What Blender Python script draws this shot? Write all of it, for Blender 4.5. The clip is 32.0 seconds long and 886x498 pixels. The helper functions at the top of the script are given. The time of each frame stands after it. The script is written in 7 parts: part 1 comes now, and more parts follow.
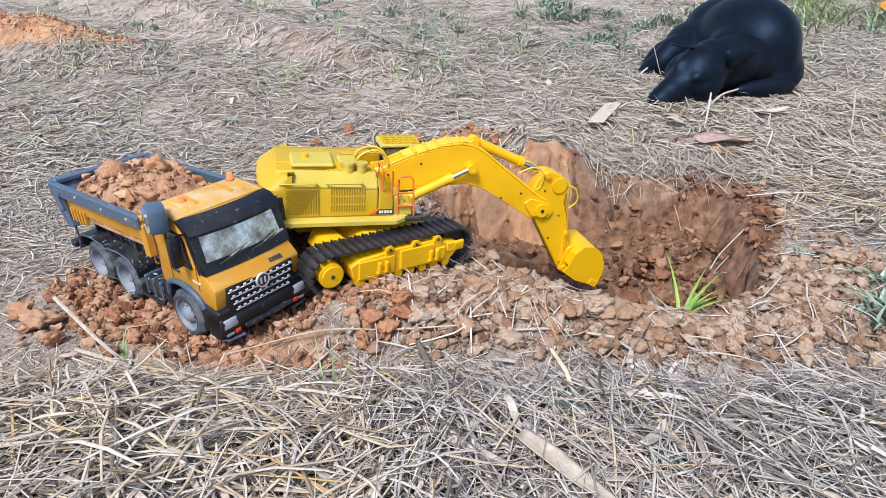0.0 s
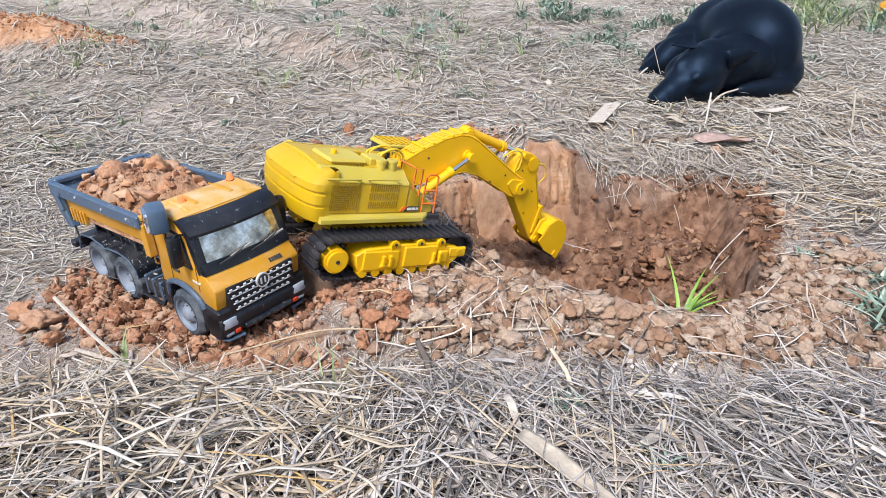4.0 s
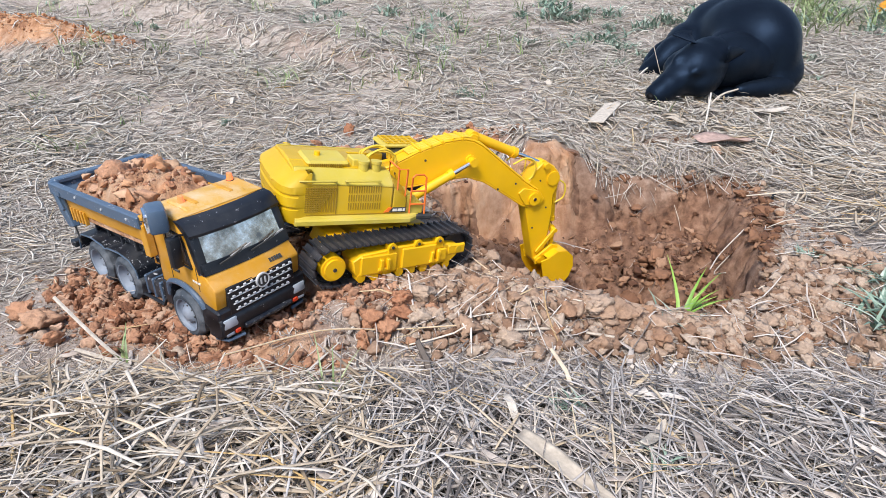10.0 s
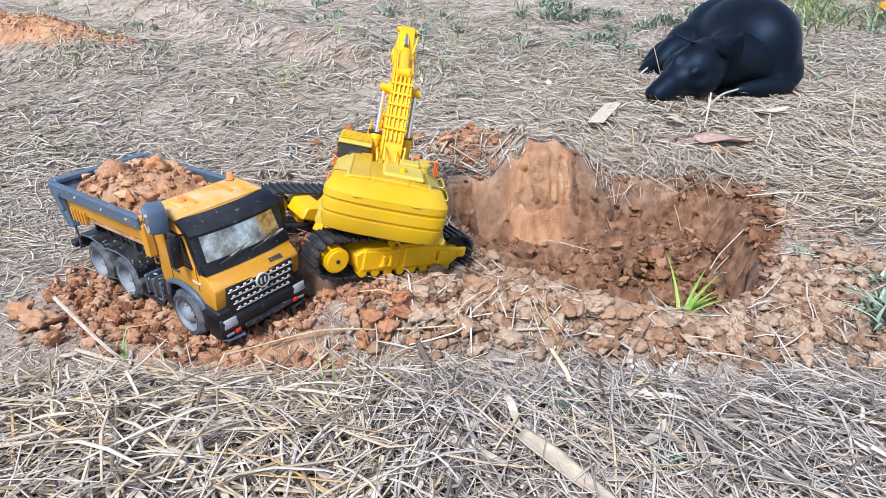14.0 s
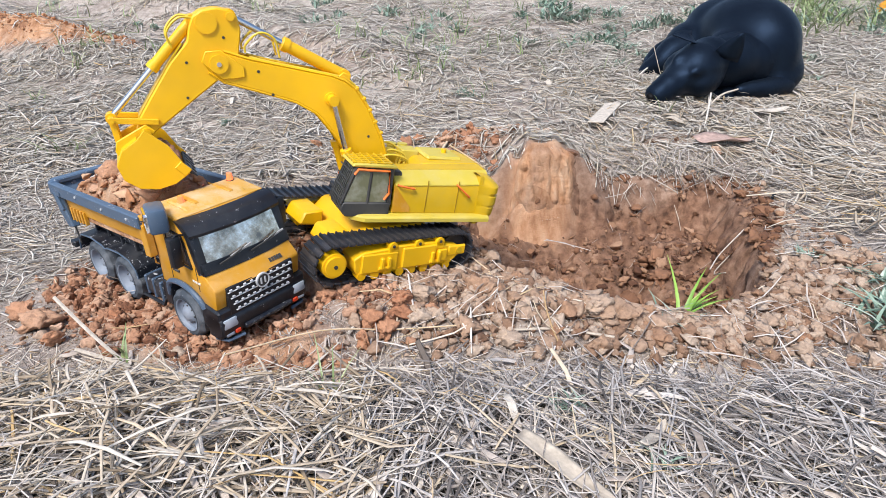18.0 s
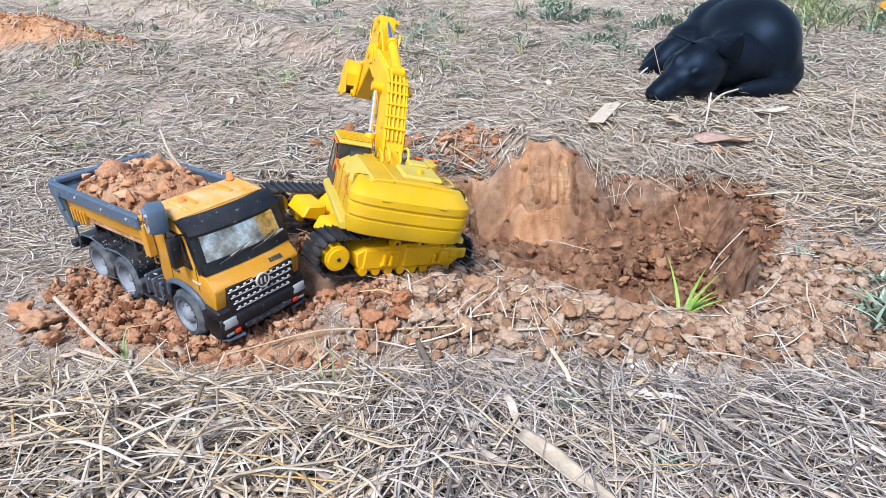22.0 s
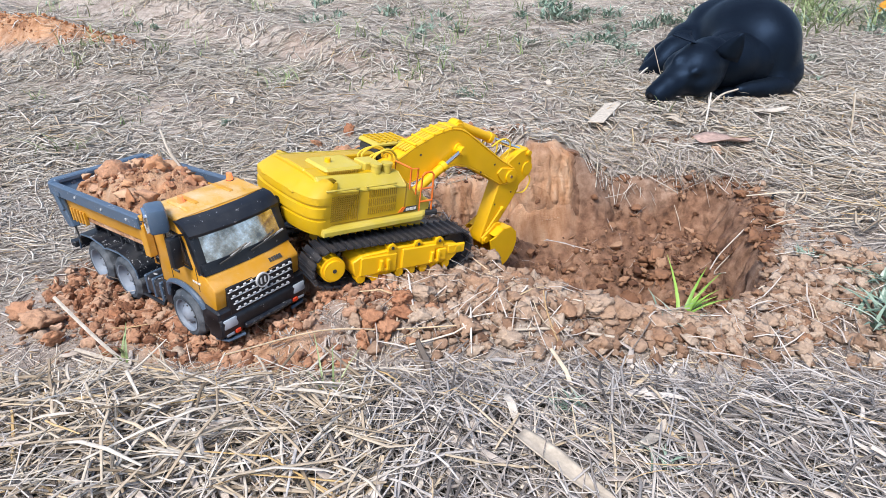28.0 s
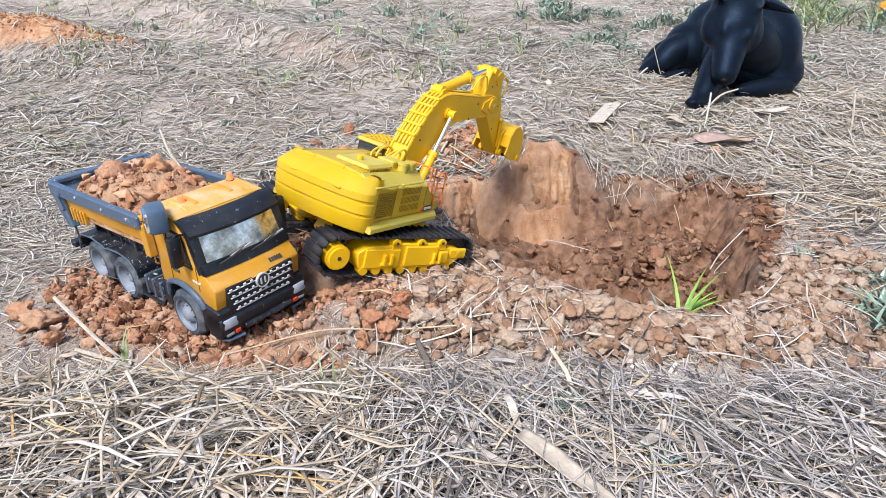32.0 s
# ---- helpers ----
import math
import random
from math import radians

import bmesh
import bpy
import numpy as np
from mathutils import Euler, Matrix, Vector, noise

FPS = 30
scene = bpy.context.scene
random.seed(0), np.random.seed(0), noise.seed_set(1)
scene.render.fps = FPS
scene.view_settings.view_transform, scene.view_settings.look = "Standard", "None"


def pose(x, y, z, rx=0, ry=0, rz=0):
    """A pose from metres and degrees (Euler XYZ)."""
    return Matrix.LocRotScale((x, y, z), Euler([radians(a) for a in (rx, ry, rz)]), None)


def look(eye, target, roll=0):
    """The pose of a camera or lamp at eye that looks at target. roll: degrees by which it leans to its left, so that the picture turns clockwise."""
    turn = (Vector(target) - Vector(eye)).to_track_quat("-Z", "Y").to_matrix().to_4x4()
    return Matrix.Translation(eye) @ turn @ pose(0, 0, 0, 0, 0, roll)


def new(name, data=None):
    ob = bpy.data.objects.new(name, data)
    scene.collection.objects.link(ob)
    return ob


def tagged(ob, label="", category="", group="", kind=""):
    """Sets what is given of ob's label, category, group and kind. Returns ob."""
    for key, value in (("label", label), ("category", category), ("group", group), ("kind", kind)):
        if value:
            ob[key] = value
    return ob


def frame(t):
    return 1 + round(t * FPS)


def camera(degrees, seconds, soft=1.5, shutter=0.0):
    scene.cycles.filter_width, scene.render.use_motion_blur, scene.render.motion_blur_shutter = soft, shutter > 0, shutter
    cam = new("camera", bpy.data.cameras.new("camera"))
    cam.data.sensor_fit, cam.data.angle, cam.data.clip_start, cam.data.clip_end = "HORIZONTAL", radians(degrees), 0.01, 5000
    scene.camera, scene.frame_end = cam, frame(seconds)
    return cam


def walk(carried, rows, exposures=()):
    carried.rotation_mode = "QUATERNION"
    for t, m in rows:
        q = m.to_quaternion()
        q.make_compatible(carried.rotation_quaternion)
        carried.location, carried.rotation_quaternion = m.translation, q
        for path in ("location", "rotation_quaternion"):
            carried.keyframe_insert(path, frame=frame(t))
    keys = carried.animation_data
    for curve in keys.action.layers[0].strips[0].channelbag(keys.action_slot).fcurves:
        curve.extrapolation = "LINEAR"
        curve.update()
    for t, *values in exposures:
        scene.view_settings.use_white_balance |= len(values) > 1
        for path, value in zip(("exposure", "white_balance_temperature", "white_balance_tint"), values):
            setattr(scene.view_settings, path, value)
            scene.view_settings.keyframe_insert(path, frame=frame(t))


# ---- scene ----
cam = camera(70.0, 32.0, soft=0.6)
EYE = 0.508
walk(cam, [(0.0, pose(0, 0, EYE, 66.5, 0, 0)), (32.0, pose(0, 0, EYE, 66.5, 0, 0))],
     exposures=[(0.0, 0.86), (2.4, 0.87), (3.0, 0.94), (6.0, 0.90), (11.0, 0.90), (13.0, 0.95), (14.0, 1.00), (17.0, 0.93), (21.0, 0.96), (23.0, 1.02), (25.0, 0.95), (29.0, 0.96), (32.0, 1.01)])

# ---- light: soft shade under a bright sky ----
SUN_EL, SUN_AZ = 52.0, 205.0
world = bpy.data.worlds.new("sky")
scene.world = world
world.use_nodes = True
wn = world.node_tree.nodes
sky = wn.new("ShaderNodeTexSky")
sky.sky_type = "NISHITA"
sky.sun_disc = False
sky.sun_elevation, sky.sun_rotation = radians(SUN_EL), radians(SUN_AZ)
sky.air_density, sky.dust_density, sky.ozone_density = 1.0, 1.5, 1.5
world.node_tree.links.new(sky.outputs[0], wn["Background"].inputs[0])
wn["Background"].inputs[1].default_value = 0.110
sun = new("sun", bpy.data.lights.new("sun", "SUN"))
sun.data.energy, sun.data.angle, sun.data.color = 2.4, radians(19), (0.985, 0.97, 0.955)
az = radians(SUN_AZ)
sun.matrix_world = look((0, 0, 0), (-math.sin(az) * math.cos(radians(SUN_EL)), -math.cos(az) * math.cos(radians(SUN_EL)), -math.sin(radians(SUN_EL))))


# ---- materials ----
class Mat:
    """A node material that is put together step by step."""

    def __init__(self, name, rough=0.6, metal=0.0):
        self.m = bpy.data.materials.new(name)
        self.m.use_nodes = True
        self.t = self.m.node_tree
        self.b = self.t.nodes["Principled BSDF"]
        self.b.inputs["Roughness"].default_value = rough
        self.b.inputs["Metallic"].default_value = metal

    def node(self, kind, **values):
        n = self.t.nodes.new(kind)
        for k, v in values.items():
            n.inputs[k].default_value = v
        return n

    def link(self, a, b):
        self.t.links.new(a, b)

    def coords(self):
        return self.node("ShaderNodeTexCoord").outputs["Object"]

    def noise(self, scale, detail=4.0, rough=0.6, where=None):
        n = self.node("ShaderNodeTexNoise", Scale=scale, Detail=detail, Roughness=rough)
        self.link(where or self.coords(), n.inputs["Vector"])
        return n.outputs["Fac"]

    def ramp(self, fac, stops):
        n = self.node("ShaderNodeValToRGB")
        e = n.color_ramp.elements
        while len(e) < len(stops):
            e.new(0.5)
        for el, (p, c) in zip(e, stops):
            el.position, el.color = p, (*c, 1.0)
        self.link(fac, n.inputs[0])
        return n.outputs[0]

    def mix(self, fac, a, b):
        n = self.t.nodes.new("ShaderNodeMix")
        n.data_type = "RGBA"
        for v, s in ((fac, n.inputs[0]), (a, n.inputs[6]), (b, n.inputs[7])):
            if isinstance(v, (float, int)):
                s.default_value = v
            elif isinstance(v, tuple):
                s.default_value = (*v, 1.0)
            else:
                self.link(v, s)
        return n.outputs[2]

    def color(self, c):
        if isinstance(c, tuple):
            self.b.inputs["Base Color"].default_value = (*c, 1.0)
        else:
            self.link(c, self.b.inputs["Base Color"])
        return self

    def rough(self, fac, lo, hi):
        n = self.node("ShaderNodeMapRange")
        n.inputs["To Min"].default_value, n.inputs["To Max"].default_value = lo, hi
        self.link(fac, n.inputs["Value"])
        self.link(n.outputs[0], self.b.inputs["Roughness"])
        return self

    def bump(self, fac, strength, dist):
        n = self.node("ShaderNodeBump", Strength=strength, Distance=dist)
        self.link(fac, n.inputs["Height"])
        self.link(n.outputs[0], self.b.inputs["Normal"])
        return self


def paint(name, base, dust=(0.42, 0.30, 0.2), amount=0.35, rough=0.4, wear=0.0, worn=(0.5, 0.5, 0.5)):
    """Toy paint or moulded plastic with dust films and, where wanted, chipped spots."""
    m = Mat(name, rough)
    film = m.noise(28, 6, 0.65)
    fleck = m.noise(240, 3, 0.6)
    f = m.ramp(film, [(0.42, (0, 0, 0)), (0.78, (amount,) * 3)])
    c = m.mix(f, base, dust)
    tint = m.ramp(m.noise(9, 2), [(0.3, (0.86, 0.86, 0.86)), (0.7, (1.06, 1.06, 1.06))])
    n = m.t.nodes.new("ShaderNodeMix")
    n.data_type, n.blend_type = "RGBA", "MULTIPLY"
    n.inputs[0].default_value = 1.0
    m.link(c, n.inputs[6])
    m.link(tint, n.inputs[7])
    c = n.outputs[2]
    if wear:
        w = m.ramp(m.noise(130, 4, 0.7), [(0.66 - wear * 0.1, (0, 0, 0)), (0.70 - wear * 0.1, (1, 1, 1))])
        c = m.mix(w, c, worn)
    s = m.ramp(fleck, [(0.66, (0, 0, 0)), (0.74, (min(1, amount * 1.2),) * 3)])
    c = m.mix(s, c, dust)
    m.color(c).rough(film, rough - 0.08, min(0.95, rough + 0.35)).bump(fleck, 0.12, 0.0006)
    return m.m


YELLOW = paint("yellow_paint", (0.84, 0.46, 0.001), (0.62, 0.38, 0.04), 0.14, 0.34)
HOOD = paint("dusty_yellow_hood_paint", (0.60, 0.365, 0.003), (0.52, 0.38, 0.06), 0.42, 0.34)
# Darker copy of the yellow, shade included, for seams, grille and louvres.
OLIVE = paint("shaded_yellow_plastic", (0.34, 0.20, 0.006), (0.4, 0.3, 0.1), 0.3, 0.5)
PALE = paint("pale_dusty_yellow_plastic", (0.56, 0.43, 0.05), (0.56, 0.46, 0.19), 0.5, 0.42)
ORANGE = paint("amber_cab_paint", (0.58, 0.27, 0.012), (0.60, 0.42, 0.24), 0.42, 0.34)
BLACK = paint("black_plastic", (0.006, 0.008, 0.013), (0.20, 0.20, 0.20), 0.12, 0.30, 0.02, (0.4, 0.4, 0.42))
RIM = paint("blue_black_steel", (0.060, 0.100, 0.160), (0.3, 0.30, 0.30), 0.14, 0.24, 0.08, (0.60, 0.60, 0.61))
WORN = paint("worn_black_guard_paint", (0.008, 0.011, 0.018), (0.24, 0.23, 0.22), 0.2, 0.24, 0.55, (0.45, 0.46, 0.48))
ROOF = paint("dusty_amber_roof_paint", (0.60, 0.33, 0.05), (0.65, 0.52, 0.36), 0.9, 0.42)
MIRROR = Mat("mirror_silvering", 0.06, 1.0).color((0.85, 0.86, 0.88)).m
RUBBER = paint("tyre_rubber", (0.040, 0.052, 0.068), (0.31, 0.315, 0.33), 0.5, 0.85)
TRACK = paint("dark_track_steel", (0.012, 0.014, 0.020), (0.24, 0.20, 0.17), 0.18, 0.30, 0.12, (0.42, 0.42, 0.44))
GREY = paint("grey_plastic", (0.30, 0.30, 0.30), (0.4, 0.36, 0.3), 0.4, 0.45)
CHARCOAL = paint("charcoal_cab_plastic", (0.035, 0.035, 0.035), (0.2, 0.18, 0.15), 0.2, 0.4)
RAIL = paint("orange_rail_plastic", (0.85, 0.18, 0.02), (0.5, 0.32, 0.2), 0.2, 0.4)
CHROME = Mat("polished_rod", 0.18, 1.0).color((0.75, 0.74, 0.72)).m
SILVER = paint("silver_plastic", (0.55, 0.56, 0.58), (0.4, 0.36, 0.3), 0.3, 0.3)
HOSE = paint("yellow_hose", (0.75, 0.52, 0.03), (0.5, 0.4, 0.15), 0.2, 0.35)
WHITE = paint("white_print", (0.75, 0.73, 0.68), (0.5, 0.42, 0.3), 0.2, 0.5)
LENS = paint("red_lens", (0.7, 0.06, 0.02), (0.4, 0.2, 0.1), 0.1, 0.25)


def glass(name, tint, rough=0.06):
    m = Mat(name, rough)
    m.b.inputs["IOR"].default_value = 1.5
    m.b.inputs["Specular IOR Level"].default_value = 1.0
    d = m.ramp(m.noise(35, 5, 0.6), [(0.45, tint), (0.75, tuple(min(1, c + 0.16) for c in tint))])
    m.color(d).rough(m.noise(20), rough, rough + 0.25)
    return m.m


GLASS = glass("dusty_window_glass", (0.03, 0.032, 0.034))
SCREEN = Mat("mirrored_windscreen", 0.1, 0.8)
# dark, golden and white noise blotches paint reflections onto the mirror finish
_p = SCREEN.noise(24, 6, 0.68)
SCREEN.color(SCREEN.ramp(_p, [(0.36, (0.16, 0.15, 0.14)), (0.45, (0.38, 0.33, 0.27)), (0.53, (0.62, 0.58, 0.52)), (0.62, (0.90, 0.88, 0.84))])).rough(SCREEN.noise(30), 0.05, 0.22)
SCREEN = SCREEN.m
WHEEL = paint("dusty_grey_wheel", (0.17, 0.205, 0.26), (0.38, 0.385, 0.40), 0.5, 0.5)
CABGLASS = glass("greenish_cab_glass", (0.16, 0.16, 0.09), 0.1)
LAMPGLASS = glass("clear_lamp_glass", (0.36, 0.41, 0.47))
BEACON = Mat("amber_beacon_glow", 0.2).color((0.9, 0.16, 0.03))
BEACON.b.inputs["Emission Color"].default_value = (1.0, 0.20, 0.10, 1)
BEACON.b.inputs["Emission Strength"].default_value = 0.6
BEACON = BEACON.m


def soil():
    m = Mat("field_soil", 0.95)
    at = m.node("ShaderNodeAttribute")
    at.attribute_name = "clay"
    clay = at.outputs["Fac"]
    p = m.node("ShaderNodeNewGeometry").outputs["Position"]
    big, mid, fine = m.noise(4, 5, 0.6, p), m.noise(38, 6, 0.65, p), m.noise(260, 4, 0.7, p)
    wet_shade = m.node("ShaderNodeAttribute")
    wet_shade.attribute_name = "damp"
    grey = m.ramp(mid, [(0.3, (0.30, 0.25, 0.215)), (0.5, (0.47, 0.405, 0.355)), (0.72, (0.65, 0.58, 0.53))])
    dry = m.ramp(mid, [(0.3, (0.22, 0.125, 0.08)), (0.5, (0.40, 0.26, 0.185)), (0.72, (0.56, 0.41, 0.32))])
    # moist clay, darkened further to paint the pit's shade
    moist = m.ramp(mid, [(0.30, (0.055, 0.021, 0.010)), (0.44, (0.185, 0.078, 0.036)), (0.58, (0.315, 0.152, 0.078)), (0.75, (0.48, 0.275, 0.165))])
    red = m.mix(wet_shade.outputs["Fac"], dry, moist)
    cut = m.node("ShaderNodeAttribute")
    cut.attribute_name = "cut"
    st = m.node("ShaderNodeMapping")
    st.inputs["Scale"].default_value = (1.0, 0.5, 0.30)
    m.link(p, st.inputs["Vector"])
    streak = m.noise(26, 7, 0.68, st.outputs[0])
    face = m.ramp(streak, [(0.30, (0.27, 0.11, 0.047)), (0.43, (0.58, 0.29, 0.14)), (0.55, (0.78, 0.46, 0.265)), (0.7, (0.88, 0.63, 0.44))])
    red = m.mix(cut.outputs["Fac"], red, face)
    dark = m.ramp(big, [(0.35, (0.72, 0.68, 0.66)), (0.65, (1.05, 1.03, 1.0))])
    shade_at = m.node("ShaderNodeAttribute")
    shade_at.attribute_name = "humus"
    # soil darkened under the straw, painting shade into its gaps
    shaded_soil = m.ramp(mid, [(0.3, (0.022, 0.018, 0.015)), (0.55, (0.062, 0.050, 0.042)), (0.75, (0.22, 0.18, 0.155))])
    c = m.mix(clay, m.mix(shade_at.outputs["Fac"], grey, shaded_soil), red)
    n = m.t.nodes.new("ShaderNodeMix")
    n.data_type, n.blend_type = "RGBA", "MULTIPLY"
    n.inputs[0].default_value = 1.0
    m.link(c, n.inputs[6])
    m.link(dark, n.inputs[7])
    m.color(n.outputs[2])
    add = m.node("ShaderNodeMath")
    m.link(mid, add.inputs[0])
    m.link(fine, add.inputs[1])
    m.bump(add.outputs[0], 1.0, 0.0065)
    return m.m


SOIL = soil()


def by_random(name, stops, rough=0.8, island=True, grain=300, bump=0.4):
    """Pieces that differ one by one in colour."""
    m = Mat(name, rough)
    r = m.node("ShaderNodeNewGeometry").outputs["Random Per Island"] if island else m.node("ShaderNodeObjectInfo").outputs["Random"]
    p = m.node("ShaderNodeNewGeometry").outputs["Position"]
    c = m.ramp(r, stops)
    g = m.noise(grain, 4, 0.65, p)
    tone = m.ramp(g, [(0.25, (0.62, 0.6, 0.58)), (0.75, (1.15, 1.13, 1.1))])
    n = m.t.nodes.new("ShaderNodeMix")
    n.data_type, n.blend_type = "RGBA", "MULTIPLY"
    n.inputs[0].default_value = 1.0
    m.link(c, n.inputs[6])
    m.link(tone, n.inputs[7])
    m.color(n.outputs[2]).bump(g, bump, 0.003)
    return m.m


STRAW = by_random("dry_straw", [(0.0, (0.13, 0.105, 0.088)), (0.16, (0.36, 0.30, 0.26)), (0.45, (0.56, 0.485, 0.43)), (0.78, (0.72, 0.655, 0.60)), (0.92, (0.65, 0.53, 0.38)), (1.0, (0.50, 0.33, 0.16))], 0.7, True, 120, 0.15)
# Grey straw; its darkest pieces also paint shade into the tangle's gaps.
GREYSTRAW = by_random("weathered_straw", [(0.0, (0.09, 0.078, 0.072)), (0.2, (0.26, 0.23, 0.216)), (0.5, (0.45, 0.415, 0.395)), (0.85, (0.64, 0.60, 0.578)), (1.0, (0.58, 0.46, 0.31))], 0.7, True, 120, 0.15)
GOLDSTRAW = by_random("yellow_straw", [(0.0, (0.24, 0.18, 0.12)), (0.22, (0.50, 0.405, 0.30)), (0.6, (0.60, 0.53, 0.445)), (0.88, (0.68, 0.62, 0.55)), (1.0, (0.60, 0.40, 0.17))], 0.7, True, 120, 0.15)
FIELDSTRAW = by_random("bleached_field_straw", [(0.0, (0.32, 0.28, 0.235)), (0.3, (0.51, 0.465, 0.41)), (0.7, (0.63, 0.58, 0.52)), (0.93, (0.72, 0.675, 0.61)), (1.0, (0.56, 0.43, 0.26))], 0.75, True, 120, 0.15)
HUSK = by_random("pale_husk_leaf", [(0.0, (0.50, 0.43, 0.35)), (0.5, (0.56, 0.50, 0.43)), (1.0, (0.64, 0.595, 0.54))], 0.7, False, 90, 0.3)
PINK = by_random("dusky_dry_leaf", [(0.0, (0.42, 0.28, 0.235)), (1.0, (0.50, 0.36, 0.31))], 0.75, False, 90, 0.3)
CLOD = by_random("clay_clod", [(0.0, (0.22, 0.12, 0.072)), (0.25, (0.34, 0.22, 0.15)), (0.65, (0.43, 0.31, 0.228)), (1.0, (0.50, 0.395, 0.315))], 0.95, True, 180, 1.0)
CLOD_ONE = by_random("clay_clod_large", [(0.0, (0.33, 0.18, 0.105)), (0.3, (0.40, 0.26, 0.175)), (0.7, (0.45, 0.32, 0.235)), (1.0, (0.49, 0.38, 0.295))], 0.95, False, 170, 1.0)
# damp clay tone, made darker still for shade down in the pit
DAMP_SHADED = by_random("damp_clay_clod", [(0.0, (0.085, 0.034, 0.017)), (0.5, (0.21, 0.098, 0.050)), (1.0, (0.40, 0.235, 0.142))], 0.9, True, 110, 0.9)
RED = by_random("fresh_red_clod", [(0.0, (0.20, 0.085, 0.045)), (0.3, (0.36, 0.175, 0.10)), (0.7, (0.47, 0.26, 0.16)), (1.0, (0.54, 0.37, 0.27))], 0.95, True, 180, 1.0)
RED_ONE = by_random("fresh_red_clod_large", [(0.0, (0.36, 0.16, 0.085)), (0.5, (0.46, 0.235, 0.135)), (1.0, (0.52, 0.32, 0.21))], 0.95, False, 170, 1.0)
DAMP_ONE = by_random("damp_clay_clod_large", [(0.0, (0.18, 0.082, 0.042)), (0.6, (0.31, 0.16, 0.09)), (1.0, (0.44, 0.27, 0.17))], 0.9, False, 60, 1.0)
ORANGE_ONE = by_random("fresh_orange_clod", [(0.0, (0.42, 0.195, 0.095)), (0.5, (0.54, 0.29, 0.16)), (1.0, (0.62, 0.41, 0.275))], 0.95, False, 70, 1.0)
MOUND = by_random("orange_mound_crumb", [(0.0, (0.36, 0.15, 0.065)), (0.6, (0.52, 0.26, 0.13)), (1.0, (0.60, 0.35, 0.2))], 0.95, True, 60, 1.0)
GREEN = by_random("green_blade", [(0.0, (0.15, 0.22, 0.08)), (0.5, (0.29, 0.38, 0.17)), (1.0, (0.50, 0.52, 0.31))], 0.5, True, 60, 0.1)
FRESH = by_random("bright_green_blade", [(0.0, (0.15, 0.30, 0.035)), (0.5, (0.28, 0.48, 0.08)), (1.0, (0.45, 0.60, 0.18))], 0.5, True, 60, 0.1)
WEED = by_random("blue_green_weed", [(0.0, (0.16, 0.25, 0.19)), (0.6, (0.28, 0.39, 0.31)), (1.0, (0.46, 0.53, 0.44))], 0.55, True, 60, 0.1)
FUR = Mat("black_fur", 0.5)
_lie = FUR.node("ShaderNodeMapping")
_lie.inputs["Scale"].default_value = (1.0, 0.25, 0.6)
FUR.link(FUR.coords(), _lie.inputs["Vector"])
_hair = FUR.noise(190, 5, 0.7, _lie.outputs[0])
FUR.color(FUR.ramp(FUR.noise(14, 4), [(0.3, (0.0018, 0.0025, 0.0036)), (0.7, (0.0048, 0.0072, 0.0108))])).rough(FUR.noise(6, 3), 0.38, 0.55).bump(_hair, 0.3, 0.003)
FUR.b.inputs["Specular Tint"].default_value = (0.32, 0.55, 1.0, 1)
FUR.b.inputs["Specular IOR Level"].default_value = 0.27
FUR.b.inputs["Sheen Weight"].default_value = 0.02
FUR.b.inputs["Sheen Tint"].default_value = (0.5, 0.65, 1.0, 1)
FUR = FUR.m
NOSE = Mat("dark_nose", 0.6).color((0.002, 0.002, 0.0025))
NOSE.b.inputs["Specular IOR Level"].default_value = 0.15
NOSE = NOSE.m
FRUIT = paint("orange_rind", (0.8, 0.32, 0.01), (0.6, 0.3, 0.05), 0.2, 0.45)


# ---- shaping helpers ----
def part(name, bm, material, parent=None, label="", smooth=False, m=None):
    """Links a bmesh as one mesh object, under a thing or under a part."""
    me = bpy.data.meshes.new(name)
    bmesh.ops.recalc_face_normals(bm, faces=bm.faces)
    bm.to_mesh(me)
    bm.free()
    me.materials.append(material)
    me.polygons.foreach_set("use_smooth", [True] * len(me.polygons))
    if not smooth:
        me.set_sharp_from_angle(angle=radians(32))
    ob = new(name, me)
    if parent:
        ob.parent = parent
    if m is not None:
        ob.matrix_basis = m
    return tagged(ob, label)


def again(ob, m, parent=None):
    """The same mesh once more, as an object of its own."""
    o = new(ob.name.split(".")[0], ob.data)
    o.parent = parent or ob.parent
    o.matrix_basis = m
    if "label" in ob:
        o["label"] = ob["label"]
    return o


def box(x0, x1, y0, y1, z0, z1, bevel=0.002, bm=None, m=None, seg=1):
    bm = bm or bmesh.new()
    r = bmesh.ops.create_cube(bm, size=1.0, matrix=Matrix.Translation(((x0 + x1) / 2, (y0 + y1) / 2, (z0 + z1) / 2)) @ Matrix.Diagonal((x1 - x0, y1 - y0, z1 - z0, 1)))
    vs = r["verts"]
    if bevel:
        es = list({e for v in vs for e in v.link_edges})
        out = bmesh.ops.bevel(bm, geom=es, offset=bevel, segments=seg, affect="EDGES", profile=0.5)
        vs = list({v for f in out["faces"] for v in f.verts} | {v for v in vs if v.is_valid})
    if m is not None:
        bmesh.ops.transform(bm, matrix=m, verts=vs)
    return bm


